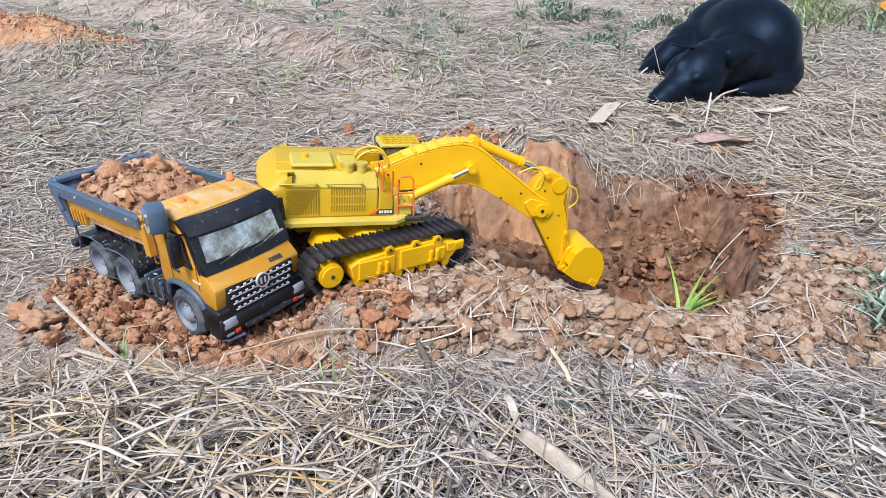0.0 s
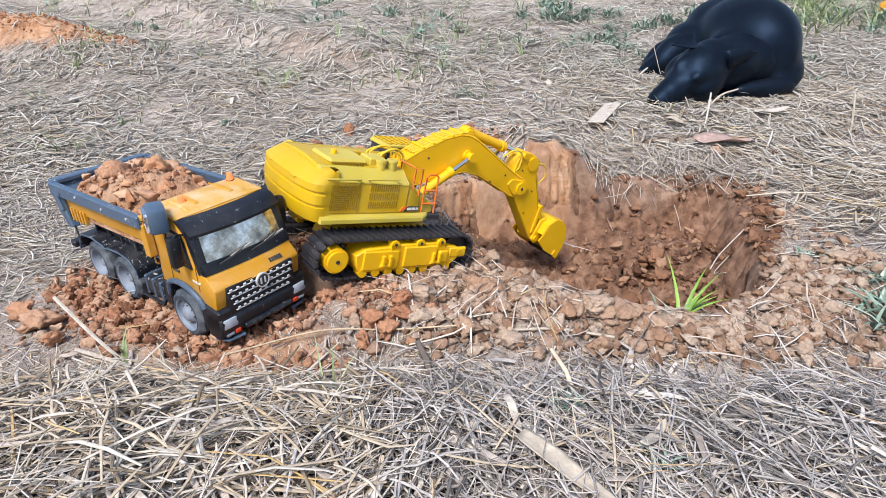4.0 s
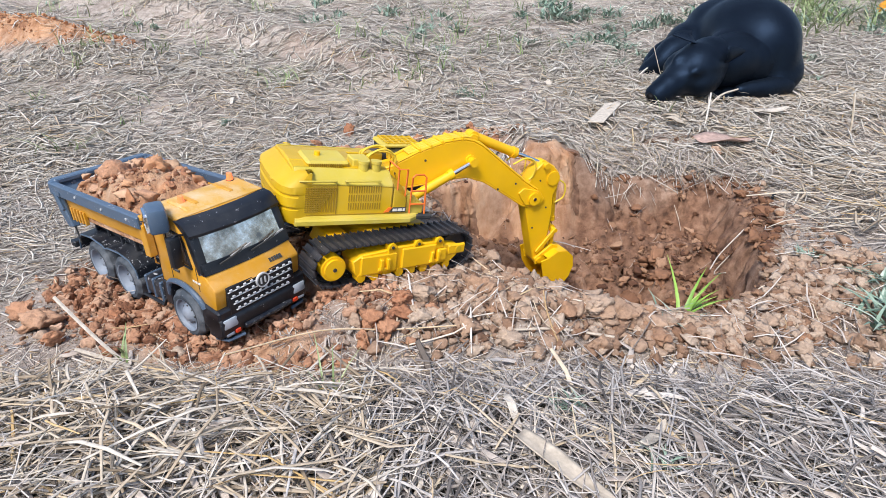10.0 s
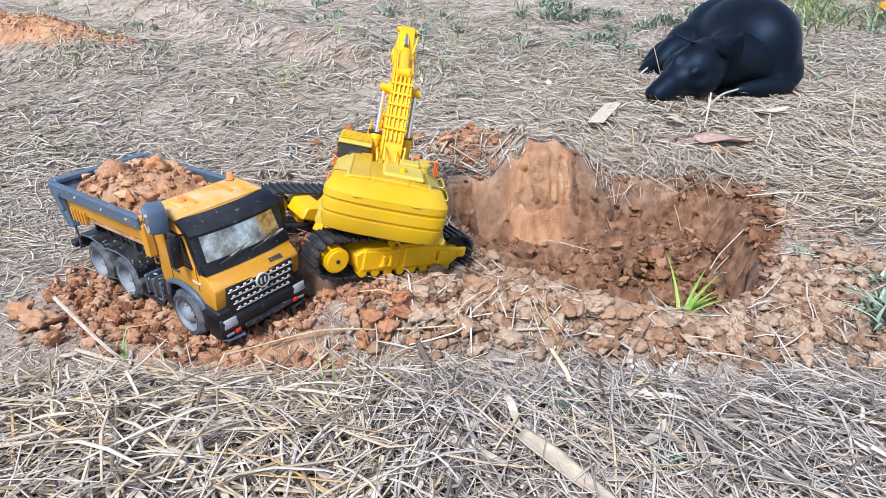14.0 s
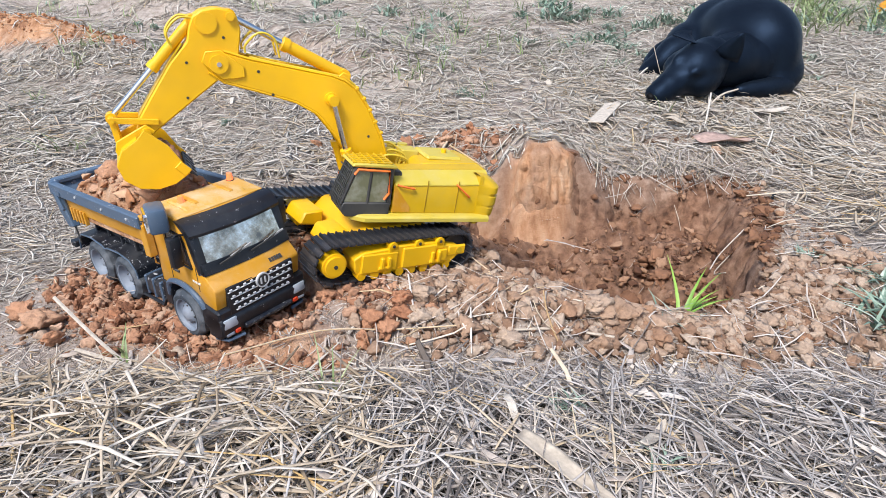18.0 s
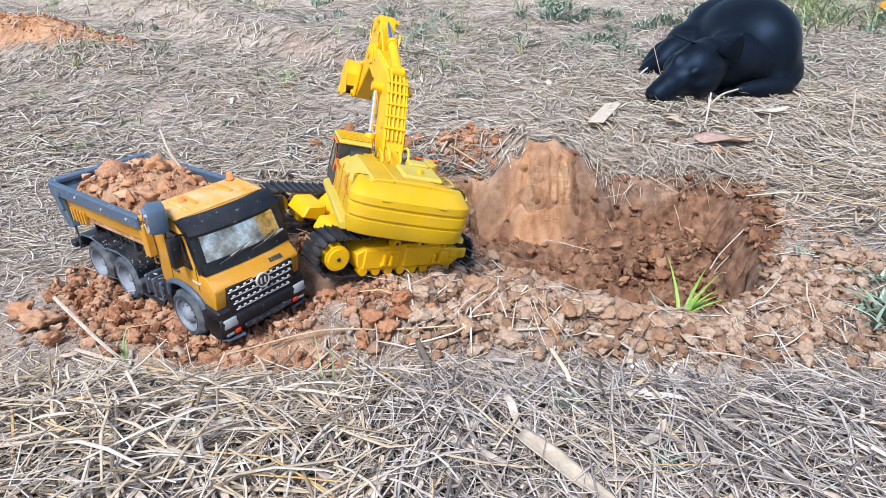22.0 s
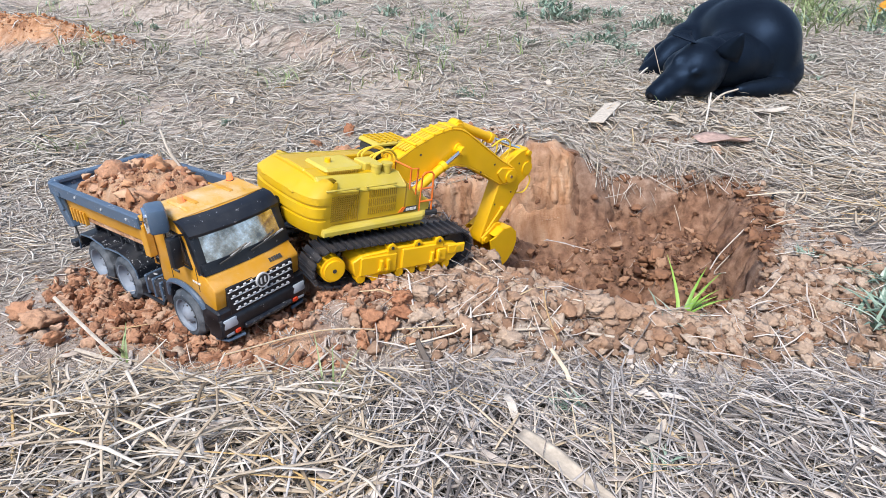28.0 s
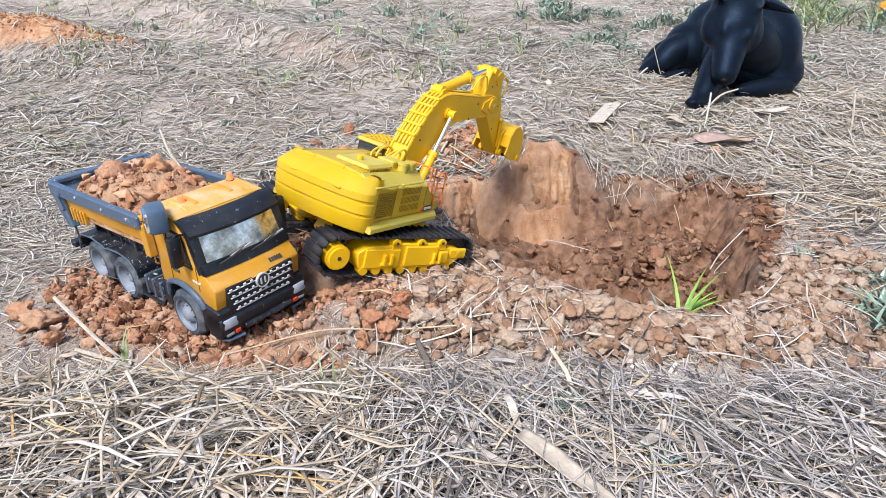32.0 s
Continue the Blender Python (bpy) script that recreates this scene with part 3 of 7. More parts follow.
def build_digger():
    root = thing("toy_excavator", pose(*DIGGER_AT, DIGGER_Z, DIGGER_ROLL, 0, DIGGER_YAW), "yellow metal toy crawler excavator with dusty hood on clay", "toy excavator")
    moving = {"root": root}
    # --- crawler tracks
    XS, XI, ZC, R = -0.155, 0.090, 0.039, 0.033
    pad_bm = box(-0.0058, 0.0058, -0.026, 0.026, -0.0025, 0.0015, 0.0006)
    box(-0.0052, -0.0028, -0.026, 0.026, 0.0, 0.0042, 0.0006, pad_bm)
    box(-0.0035, 0.0035, -0.009, 0.009, -0.0055, -0.002, 0.0006, pad_bm)
    pad_me = None
    loop = 2 * (XI - XS) + 2 * math.pi * R
    count = 49
    for sy in (-1, 1):
        y = sy * 0.112
        belt = bmesh.new()
        n = 72
        ring = []
        for k in range(n):
            s = loop * k / n
            ring.append(track_point(s, XS, XI, ZC, R - 0.0045))
        inner = [(x + (0.003 * math.cos(a)), z + 0.003 * math.sin(a)) for x, z, a in ring]
        outer = [(x, z) for x, z, a in ring]
        vs = [[belt.verts.new((px, y + o, pz)) for px, pz in line] for line in (outer, inner) for o in (-0.012, 0.012)]
        for k in range(n):
            j = (k + 1) % n
            for a, b in ((0, 1), (1, 3), (3, 2), (2, 0)):
                belt.faces.new((vs[a][k], vs[a][j], vs[b][j], vs[b][k]))
        track = part("track", belt, TRACK, root, "dark steel crawler track with ribbed pads")
        for k in range(count):
            x, z, a = track_point(loop * k / count, XS, XI, ZC, R)
            m = Matrix.Translation((x, y, z)) @ Matrix.Rotation(-(a - math.pi / 2), 4, "Y")
            if pad_me is None:
                pad_me = part("track_pad", pad_bm, TRACK, track, m=m)
            else:
                again(pad_me, m, track)
        # side frame with its cover, lugs, rollers
        o = y + sy * 0.006
        f0, f1 = sorted((y - sy * 0.014, y + sy * 0.0275))
        fr = prism([(-0.118, 0.026), (-0.112, 0.015), (0.076, 0.018), (0.090, 0.030), (0.090, 0.050), (0.068, 0.054), (0.052, 0.052), (0.044, 0.062), (-0.035, 0.062), (-0.042, 0.060), (-0.105, 0.056), (-0.122, 0.046)], f0, f1, 0.0018)
        frame_ob = part("track_frame", fr, YELLOW, root, "bright yellow cast track frame")
        fo = y + sy * 0.0275
        for x0, x1, z0, z1, d in ((-0.108, -0.040, 0.020, 0.053, 0.003), (-0.03, 0.038, 0.022, 0.058, 0.004), (0.043, 0.062, 0.026, 0.048, 0.005)):
            pl = bmesh.new()
            box(x0, x1, *sorted((fo - sy * 0.002, fo + sy * d)), z0, z1, 0.0015, pl)
            part("cover_plate", pl, YELLOW, frame_ob)
        for x0 in (-0.074, 0.028):
            pl = bmesh.new()
            box(x0, x0 + 0.006, *sorted((fo, fo + sy * 0.008)), 0.026, 0.046, 0.0012, pl)
            box(x0 + 0.013, x0 + 0.019, *sorted((fo, fo + sy * 0.008)), 0.026, 0.046, 0.0012, pl)
            box(x0 - 0.002, x0 + 0.021, *sorted((fo, fo + sy * 0.006)), 0.024, 0.030, 0.0012, pl)
            part("step_bracket", pl, YELLOW, frame_ob)
        for x0 in (-0.050, 0.002, 0.046):
            lug = rod((x0, fo - sy * 0.012, 0.062), (x0, fo + sy * 0.002, 0.062), 0.008, seg=16)
            box(x0 - 0.008, x0 + 0.008, *sorted((fo - sy * 0.012, fo + sy * 0.002)), 0.050, 0.062, 0, lug)
            part("lug", lug, YELLOW, frame_ob)
            part("lug_hole", rod((x0, fo + sy * 0.0015, 0.063), (x0, fo + sy * 0.0028, 0.063), 0.0028, seg=12), CHARCOAL, frame_ob)
        tip = box(0.066, 0.106, *sorted((fo - sy * 0.004, fo + sy * 0.002)), 0.032, 0.052, 0.003)
        part("idler_guard", tip, YELLOW, frame_ob)
        part("idler_badge", rod((0.0894, fo + sy * 0.002, 0.042), (0.0894, fo + sy * 0.0035, 0.042), 0.006, seg=18), HOOD, frame_ob)
        sp = rod((XS, y - sy * 0.01, ZC), (XS, fo - sy * 0.001, ZC), 0.021, seg=28)
        rod((XS, y, ZC), (XS, fo + sy * 0.003, ZC), 0.017, sp, 24)
        spo = part("sprocket", sp, YELLOW, root, "yellow drive sprocket hub")
        part("hub_bolt", rod((XS, fo + sy * 0.003, ZC), (XS, fo + sy * 0.0042, ZC), 0.0034, seg=10), CHARCOAL, spo)
        tb = bmesh.new()
        for k in range(14):
            a = 2 * math.pi * k / 14
            box(-0.003, 0.003, y - 0.006, y + 0.006, 0.019, 0.028, 0.001, tb, Matrix.Translation((XS, 0, ZC)) @ Matrix.Rotation(a, 4, "Y"))
        part("sprocket_teeth", tb, TRACK, spo)
        part("idler", rod((XI, y - 0.012, ZC), (XI, y + 0.012, ZC), 0.027, seg=28), TRACK, root, "dark front idler wheel")
        for k in range(8):
            x = -0.105 + k * 0.0245
            part("roller", rod((x, y - 0.012, 0.015), (x, fo + sy * 0.001, 0.015), 0.008, seg=12), YELLOW, frame_ob)
    body = prism([(-0.10, 0.04), (0.07, 0.04), (0.05, 0.075), (-0.07, 0.075)], -0.088, 0.088, 0.004)
    part("car_body", body, YELLOW, root, "yellow lower frame between the tracks")
    part("slew_ring", rod((0, 0, 0.072), (0, 0, 0.092), 0.055, seg=36), CHARCOAL, root)
    rear = prism([(-0.145, 0.045), (-0.10, 0.04), (-0.10, 0.07), (-0.135, 0.068)], 0.02, 0.085, 0.003)
    part("drive_cover", rear, YELLOW, root)
    rear = prism([(-0.145, 0.045), (-0.10, 0.04), (-0.10, 0.07), (-0.135, 0.068)], -0.085, -0.02, 0.003)
    part("drive_cover", rear, YELLOW, root)

    # --- upper body, turning
    up = part("upper_body", box(-0.15, 0.055, -0.085, 0.085, 0.090, 0.100, 0.003), CHARCOAL, root, "turning upper body with dusty yellow hood and cab")
    moving["upper"] = up
    # side sills: flared plates with a drooping lip and a pointed front
    for sy, front in ((-1, 0.0432), (1, 0.0839)):
        sb = bmesh.new()
        rows = []
        for x, w in ((-0.176, 1.0), (-0.170, 1.0), (front - 0.022, 1.0), (front, 0.35)):
            y0, y1 = 0.080, 0.080 + 0.0235 * w
            rows.append([sb.verts.new((x, sy * y, z)) for y, z in ((y0, 0.1020), (y1 - 0.003, 0.0980), (y1, 0.0950), (y1, 0.0885), (y1 - 0.003, 0.0870), (y0, 0.0900))])
        for a, b in zip(rows, rows[1:]):
            for k in range(6):
                sb.faces.new((a[k], a[(k + 1) % 6], b[(k + 1) % 6], b[k]))
        sb.faces.new(rows[0])
        sb.faces.new(rows[-1])
        part("sill", sb, PALE, up, "pale dusty side sill")
    for sy in (-1, 1):
        part("skirt_panel", prism([(-0.176, 0.084), (0.0, 0.086), (0.0, 0.104), (-0.176, 0.104)], *sorted((sy * 0.078, sy * 0.0905)), 0.001), HOOD, up)
    # counterweight, rounded in plan and bulging
    cw = bmesh.new()
    rows = []
    prof = [(0.080, -0.016), (0.088, 0.004), (0.100, 0.009), (0.112, 0.011), (0.113, 0.008), (0.1165, 0.008), (0.118, 0.012), (0.133, 0.0125), (0.1345, 0.009), (0.138, 0.009), (0.1395, 0.0125), (0.1505, 0.0125), (0.1515, 0.0115), (0.1690, -0.0125), (0.1710, -0.020)]
    plan = [(-0.150, -0.0915), (-0.176, -0.091), (-0.189, -0.084), (-0.197, -0.071), (-0.203, -0.046), (-0.205, -0.015), (-0.205, 0.015), (-0.203, 0.046), (-0.197, 0.071), (-0.189, 0.084), (-0.176, 0.091), (-0.150, 0.0915)]
    plan = [(p.x if p.x > -0.16 else -0.16 + (p.x + 0.16) * 0.72, p.y) for p in arc([(a, b, 0) for a, b in plan], 4)]
    for z, g in prof:
        ring = []
        for x, y in plan:
            d = Vector((x + 0.11, y * 0.35)).normalized()
            ring.append(cw.verts.new((x + (d.x * g if x < -0.16 else 0), y + (d.y * g if x < -0.16 else 0.02 * g * (1 if y > 0 else -1)), z)))
        rows.append(ring)
    for a, b in zip(rows, rows[1:]):
        for k in range(len(plan) - 1):
            cw.faces.new((a[k], a[k + 1], b[k + 1], b[k]))
    cw.faces.new(rows[0])
    cw.faces.new(rows[-1])
    for a, b in zip(rows, rows[1:]):
        cw.faces.new((a[-1], a[0], b[0], b[-1]))
    c_ob = part("counterweight", cw, HOOD, up, "rounded yellow counterweight with moulded ribs")
    for y in (-0.045, 0.0, 0.045):
        part("lifting_eye", box(-0.2055, -0.195, y - 0.007, y + 0.007, 0.148, 0.151, 0.001), HOOD, c_ob)
    # engine hood: side wall right and left, top
    def long_shape(sect, x0, x1, drop):
        bm = bmesh.new()
        a = [bm.verts.new((x0, y, z)) for y, z in sect]
        b = [bm.verts.new((x1, y, z - (drop if z > 0.14 else 0))) for y, z in sect]
        bm.faces.new(a)
        bm.faces.new(b[::-1])
        for i in range(len(sect)):
            bm.faces.new((a[i], b[i], b[(i + 1) % len(sect)], a[(i + 1) % len(sect)]))
        bmesh.ops.recalc_face_normals(bm, faces=bm.faces)
        bmesh.ops.bevel(bm, geom=bm.edges[:], offset=0.0018, segments=1, affect="EDGES")
        return bm
    for sy in (-1, 1):
        sect = [(sy * 0.030, 0.100), (sy * 0.091, 0.100), (sy * 0.091, 0.155), (sy * 0.062, 0.174), (sy * 0.030, 0.176)]
        part("engine_hood", long_shape(sect, -0.176, -0.010 if sy < 0 else 0.012, 0.006), HOOD, up, "dusty yellow engine hood with louvres")
        top = [(sy * 0.0922, 0.1552), (sy * 0.0630, 0.1752), (sy * 0.0610, 0.1740), (sy * 0.0905, 0.1540)]
        part("hood_shoulder", long_shape(top, -0.174, -0.011 if sy < 0 else 0.011, 0.006), PALE, up, "pale dusty hood shoulder")
    nose = [(-0.030, 0.100), (-0.091, 0.100), (-0.091, 0.146), (-0.072, 0.160), (-0.030, 0.163)]
    part("engine_hood", long_shape(nose, -0.009, 0.016, 0.020), HOOD, up)
    mid = prism([(-0.176, 0.100), (-0.010, 0.100), (-0.010, 0.136), (-0.045, 0.152), (-0.06, 0.174), (-0.176, 0.177)], -0.032, 0.032, 0.003)
    part("engine_cover", mid, HOOD, up)
    # top plate, raised hatch and mufflers
    part("top_hatch", box(-0.150, -0.078, -0.056, 0.012, 0.172, 0.181, 0.004), PALE, up)
    ln = bmesh.new()
    for k in range(16):
        box(-0.148 + k * 0.0036, -0.1465 + k * 0.0036, -0.060, -0.057, 0.1720, 0.1775, 0, ln)
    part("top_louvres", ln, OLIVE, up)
    part("filter_box", box(-0.072, -0.040, -0.050, -0.016, 0.160, 0.183, 0.002), PALE, up)
    for x in (-0.056, -0.034):
        mu = rod((x, -0.060, 0.160), (x, -0.060, 0.180), 0.0085, seg=18)
        rod((x, -0.060, 0.180), (x, -0.060, 0.1845), 0.0098, mu, 18)
        part("air_cleaner", mu, PALE, up, "olive yellow round air cleaner")
    part("fuel_cap", rod((-0.125, -0.020, 0.180), (-0.125, -0.020, 0.188), 0.005, seg=12), YELLOW, up)
    # right side doors: seams, grille, louvres, handles, stripe
    YR = -0.0912
    seam = bmesh.new()
    for x in (-0.172, -0.108, -0.012):
        box(x - 0.0006, x + 0.0006, YR - 0.0006, YR + 0.001, 0.103, 0.154, 0, seam)
    box(-0.174, 0.014, YR - 0.0006, YR + 0.001, 0.1015, 0.1025, 0, seam)
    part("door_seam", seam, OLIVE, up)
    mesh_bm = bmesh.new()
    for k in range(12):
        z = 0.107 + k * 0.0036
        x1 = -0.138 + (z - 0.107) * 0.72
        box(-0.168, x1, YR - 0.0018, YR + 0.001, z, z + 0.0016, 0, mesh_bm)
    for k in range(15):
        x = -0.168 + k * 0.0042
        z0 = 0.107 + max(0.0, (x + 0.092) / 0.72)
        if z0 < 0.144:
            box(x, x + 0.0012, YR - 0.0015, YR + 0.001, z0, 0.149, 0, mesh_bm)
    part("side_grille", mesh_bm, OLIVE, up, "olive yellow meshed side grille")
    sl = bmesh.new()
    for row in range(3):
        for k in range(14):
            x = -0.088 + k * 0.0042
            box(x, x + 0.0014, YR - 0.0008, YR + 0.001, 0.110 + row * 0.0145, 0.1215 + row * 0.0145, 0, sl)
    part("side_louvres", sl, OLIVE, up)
    for x in (-0.166, -0.092):
        hb = tube(arc([(x, YR + 0.003, 0.158), (x, YR - 0.004, 0.160), (x + 0.052, YR - 0.004, 0.160), (x + 0.052, YR + 0.003, 0.158)], 4), 0.0017)
        part("grab_handle", hb, PALE, up)
    st = prism([(-0.014, 0.1035), (0.0155, 0.1035), (0.0155, 0.112), (-0.007, 0.112)], YR - 0.0012, YR + 0.001, 0)
    part("side_stripe", st, CHARCOAL, up)
    st = prism([(-0.024, 0.1035), (-0.016, 0.1035), (-0.009, 0.112), (-0.016, 0.112)], YR - 0.0012, YR + 0.001, 0)
    part("side_stripe", st, RAIL, up)
    for k, wdt in enumerate((0.004, 0.003, 0.004, 0.003, 0.004)):
        part("maker_lettering", box(-0.0085 + k * 0.0046, -0.0085 + k * 0.0046 + wdt, YR - 0.0022, YR - 0.001, 0.1055, 0.1100, 0), WHITE, up)
    # front right tank box with step, rails
    tank = prism([(0.016, 0.096), (0.052, 0.096), (0.052, 0.116), (0.036, 0.118), (0.034, 0.130), (0.016, 0.134)], -0.086, -0.034, 0.003)
    part("tank_box", tank, PALE, up, "pale dusty tank box with step plates")
    for k in range(5):
        part("step_tread", box(0.0525, 0.066, -0.086 + k * 0.009, -0.081 + k * 0.009, 0.100, 0.103, 0.0006), GREY, up)
    part("deck_plate", box(0.016, 0.068, -0.092, 0.036, 0.088, 0.097, 0.002), CHARCOAL, up)
    for pts in ([(-0.002, -0.088, 0.140), (-0.002, -0.088, 0.178), (0.014, -0.087, 0.178), (0.014, -0.087, 0.100)],
                [(0.024, -0.089, 0.098), (0.024, -0.089, 0.164), (0.029, -0.089, 0.169), (0.044, -0.089, 0.169), (0.049, -0.089, 0.164), (0.053, -0.089, 0.098)],
                [(-0.002, -0.044, 0.150), (-0.002, -0.044, 0.179), (-0.002, -0.086, 0.179)],
                [(0.024, -0.089, 0.140), (0.051, -0.089, 0.140)], [(0.024, -0.089, 0.116), (0.052, -0.089, 0.116)]):
        part("guard_rail", tube(pts, 0.0017), RAIL, up, "orange tubular guard rail")
    # hoses behind the boom foot
    for k, (y, hgt) in enumerate(((-0.020, 0.034), (-0.008, 0.026), (0.010, 0.030), (0.021, 0.024))):
        pts = arc([(-0.03, y, 0.150), (-0.034, y * 1.1, 0.160 + hgt * 0.6), (-0.008, y * 1.2, 0.160 + hgt), (0.014, y, 0.172 + hgt * 0.3), (0.018, y, 0.165)], 5)
        part("hydraulic_hose", tube(pts, 0.0022), HOSE, up, "curved yellow hydraulic hose")
    fb = prism([(-0.02, 0.100), (0.030, 0.100), (0.014, 0.158), (-0.006, 0.158)], -0.026, -0.020, 0.002)
    prism([(-0.02, 0.100), (0.030, 0.100), (0.014, 0.158), (-0.006, 0.158)], 0.020, 0.026, 0.002, fb)
    part("boom_bracket", fb, YELLOW, up)
    for y in (-0.03, 0.03):
        part("ram_bracket", prism([(0.035, 0.096), (0.066, 0.096), (0.060, 0.112), (0.046, 0.112)], y - 0.006, y + 0.006, 0.001), YELLOW, up)
    # cab, left front
    Y0, Y1 = 0.036, 0.093
    cabf = bmesh.new()
    prism([(0.018, 0.0940), (0.0940, 0.0940), (0.104, 0.1052), (0.100, 0.1196), (0.016, 0.1196)], Y0, Y1, 0.002, cabf)
    c_ob = part("cab", cabf, CHARCOAL, up, "charcoal operator cab with orange trim")
    for a, b in (((0.103, 0.1164), (0.082, 0.1804)), ((0.058, 0.1164), (0.056, 0.1804)), ((0.018, 0.1164), (0.022, 0.1804))):
        for y in (Y0 + 0.003, Y1 - 0.003):
            part("cab_pillar", rod((a[0], y, a[1]), (b[0], y, b[1]), 0.0032, seg=8), CHARCOAL, c_ob)
    part("cab_side_panel", box(0.0165, 0.024, Y0, Y1, 0.1180, 0.1804, 0.002), CHARCOAL, c_ob)
    part("cab_glass", prism([(0.024, 0.1196), (0.099, 0.1196), (0.080, 0.1772), (0.024, 0.1772)], Y0 + 0.002, Y1 - 0.0015, 0.001), CABGLASS, c_ob, "dark dusty cab glass")
    part("cab_trim", tube([(0.058, Y1 + 0.001, 0.1756), (0.080, Y1 + 0.001, 0.1764), (0.086, Y1 + 0.001, 0.1676)], 0.0022), RAIL, c_ob)
    part("cab_trim", tube([(0.058, Y1 + 0.001, 0.1756), (0.026, Y1 + 0.001, 0.1748), (0.022, Y1 + 0.001, 0.1372), (0.03, Y1 + 0.001, 0.1252)], 0.0022), RAIL, c_ob)
    roof = prism([(0.012, 0.1788), (0.092, 0.1804), (0.088, 0.1868), (0.016, 0.1860)], Y0 - 0.002, Y1 + 0.002, 0.002)
    part("cab_roof", roof, PALE, c_ob, "slatted olive yellow cab roof")
    for k in range(6):
        x = 0.022 + k * 0.0125
        part("roof_slat", box(x, x + 0.003, Y0, Y1, 0.1864, 0.1892, 0.0006), HOOD, c_ob)
    for k in range(5):
        y = Y0 + 0.006 + k * 0.0115
        part("roof_slat", box(0.020, 0.090, y, y + 0.002, 0.1864, 0.1888, 0.0005), HOOD, c_ob)
    for k in range(8):
        y = Y0 + 0.004 + k * 0.0072
        part("front_guard_bar", tube([(0.106, y, 0.1116), (0.105, y, 0.1212), (0.085, y, 0.1772)], 0.0012, seg=5), CHARCOAL, c_ob)
    for z in (0.1252, 0.1412, 0.1572, 0.1716):
        x = 0.107 - (z - 0.1116) * 0.25
        part("front_guard_bar", rod((x, Y0 + 0.002, z), (x, Y1 - 0.002, z), 0.0012, seg=6), CHARCOAL, c_ob)
    YL = 0.0912
    part("side_stripe", prism([(-0.02, 0.1035), (0.012, 0.1035), (0.012, 0.150), (-0.02, 0.112)], YL - 0.001, YL + 0.0012, 0), ORANGE, up)
    for x in (-0.11, -0.05):
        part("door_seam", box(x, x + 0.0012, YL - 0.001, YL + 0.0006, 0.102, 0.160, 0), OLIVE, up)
    part("grab_handle", tube(arc([(-0.02, YL, 0.146), (-0.022, YL + 0.005, 0.146), (0.004, YL + 0.005, 0.151), (0.006, YL, 0.151)], 3), 0.0018), RAIL, up)
    part("grab_handle", tube(arc([(-0.105, YL, 0.154), (-0.108, YL + 0.005, 0.151), (-0.130, YL + 0.005, 0.134), (-0.132, YL, 0.132)], 3), 0.0018), RAIL, up)
    part("air_intake", prism([(-0.01, 0.156), (0.014, 0.158), (0.014, 0.172), (-0.004, 0.170)], 0.05, 0.074, 0.002), CHARCOAL, up)

    # --- boom: foot at its origin, stick's pin on its x axis
    hw = 0.019
    top = [(0.012, 0.022), (0.05, 0.050), (0.10, 0.078), (0.135, 0.090), (0.158, 0.090), (0.18, 0.084), (0.24, 0.057), (0.30, 0.030), (0.335, 0.018)]
    low = [(0.352, 0.004), (0.352, -0.010), (0.335, -0.018), (0.31, -0.018), (0.26, 0.000), (0.205, 0.018), (0.165, 0.022), (0.12, 0.010), (0.06, -0.012), (0.02, -0.022), (-0.004, -0.018), (-0.016, -0.004), (-0.010, 0.012)]
    boom = part("boom", prism(top + low, -hw, hw, 0.0022), YELLOW, root, "thick bent yellow boom with bolt holes")
    moving["boom"] = boom
    edge = bmesh.new()
    for sy in (-1, 1):
        tube([(x, sy * (hw - 0.002), z + 0.0012) for x, z in top], 0.0026, edge, 6)
        tube([(x, sy * (hw - 0.002), z - 0.0006) for x, z in low[2:10]], 0.0022, edge, 6)
    part("weld_edge", edge, YELLOW, boom)
    for sy in (-1, 1):
        for x, z in ((0.0695, 0.039), (0.278, 0.024), (0.2407, 0.007), (0.016, 0.006)):
            part("bolt_hole", rod((x, sy * hw, z), (x, sy * (hw + 0.0007), z), 0.0023, seg=10), CHARCOAL, boom)
        bs = rod((PIN_A[0], sy * hw, PIN_A[1]), (PIN_A[0], sy * (hw + 0.005), PIN_A[1]), 0.011, seg=20)
        rod((PIN_A[0], sy * hw, PIN_A[1]), (PIN_A[0], sy * (hw + 0.013), PIN_A[1]), 0.006, bs, 16)
        part("ram_pin", bs, YELLOW, boom)
        eb = prism([(0.315, -0.016), (0.352, -0.012), (0.356, 0.004), (0.340, 0.018), (0.300, 0.018), (0.290, 0.006), (0.300, -0.004)], *sorted((sy * hw, sy * (hw + 0.0035))), 0.001)
        part("end_cheek", eb, YELLOW, boom)
        hub = rod((BOOM, sy * hw, 0), (BOOM, sy * (hw + 0.007), 0), 0.0135, seg=24)
        part("stick_pin", hub, YELLOW, boom)
        part("pin_bolt", rod((BOOM, sy * (hw + 0.007), 0), (BOOM, sy * (hw + 0.0085), 0), 0.0036, seg=10), CHROME, boom)
    for x, z in ((0.055, 0.054), (0.075, 0.064), (0.095, 0.075), (0.115, 0.084), (0.135, 0.0905)):
        part("hose_clamp", box(-0.0025, 0.0025, -hw - 0.001, hw + 0.001, -0.002, 0.006, 0.001, None, Matrix.Translation((x, 0, z)) @ Matrix.Rotation(radians(-34), 4, "Y")), YELLOW, boom)
    for k in range(4):
        y = -0.012 + k * 0.008
        part("hydraulic_pipe", tube([(0.035, y, 0.044), (0.075, y, 0.067), (0.110, y, 0.0855), (0.14, y, 0.095), (0.165, y, 0.096)], 0.0022), HOSE, boom)
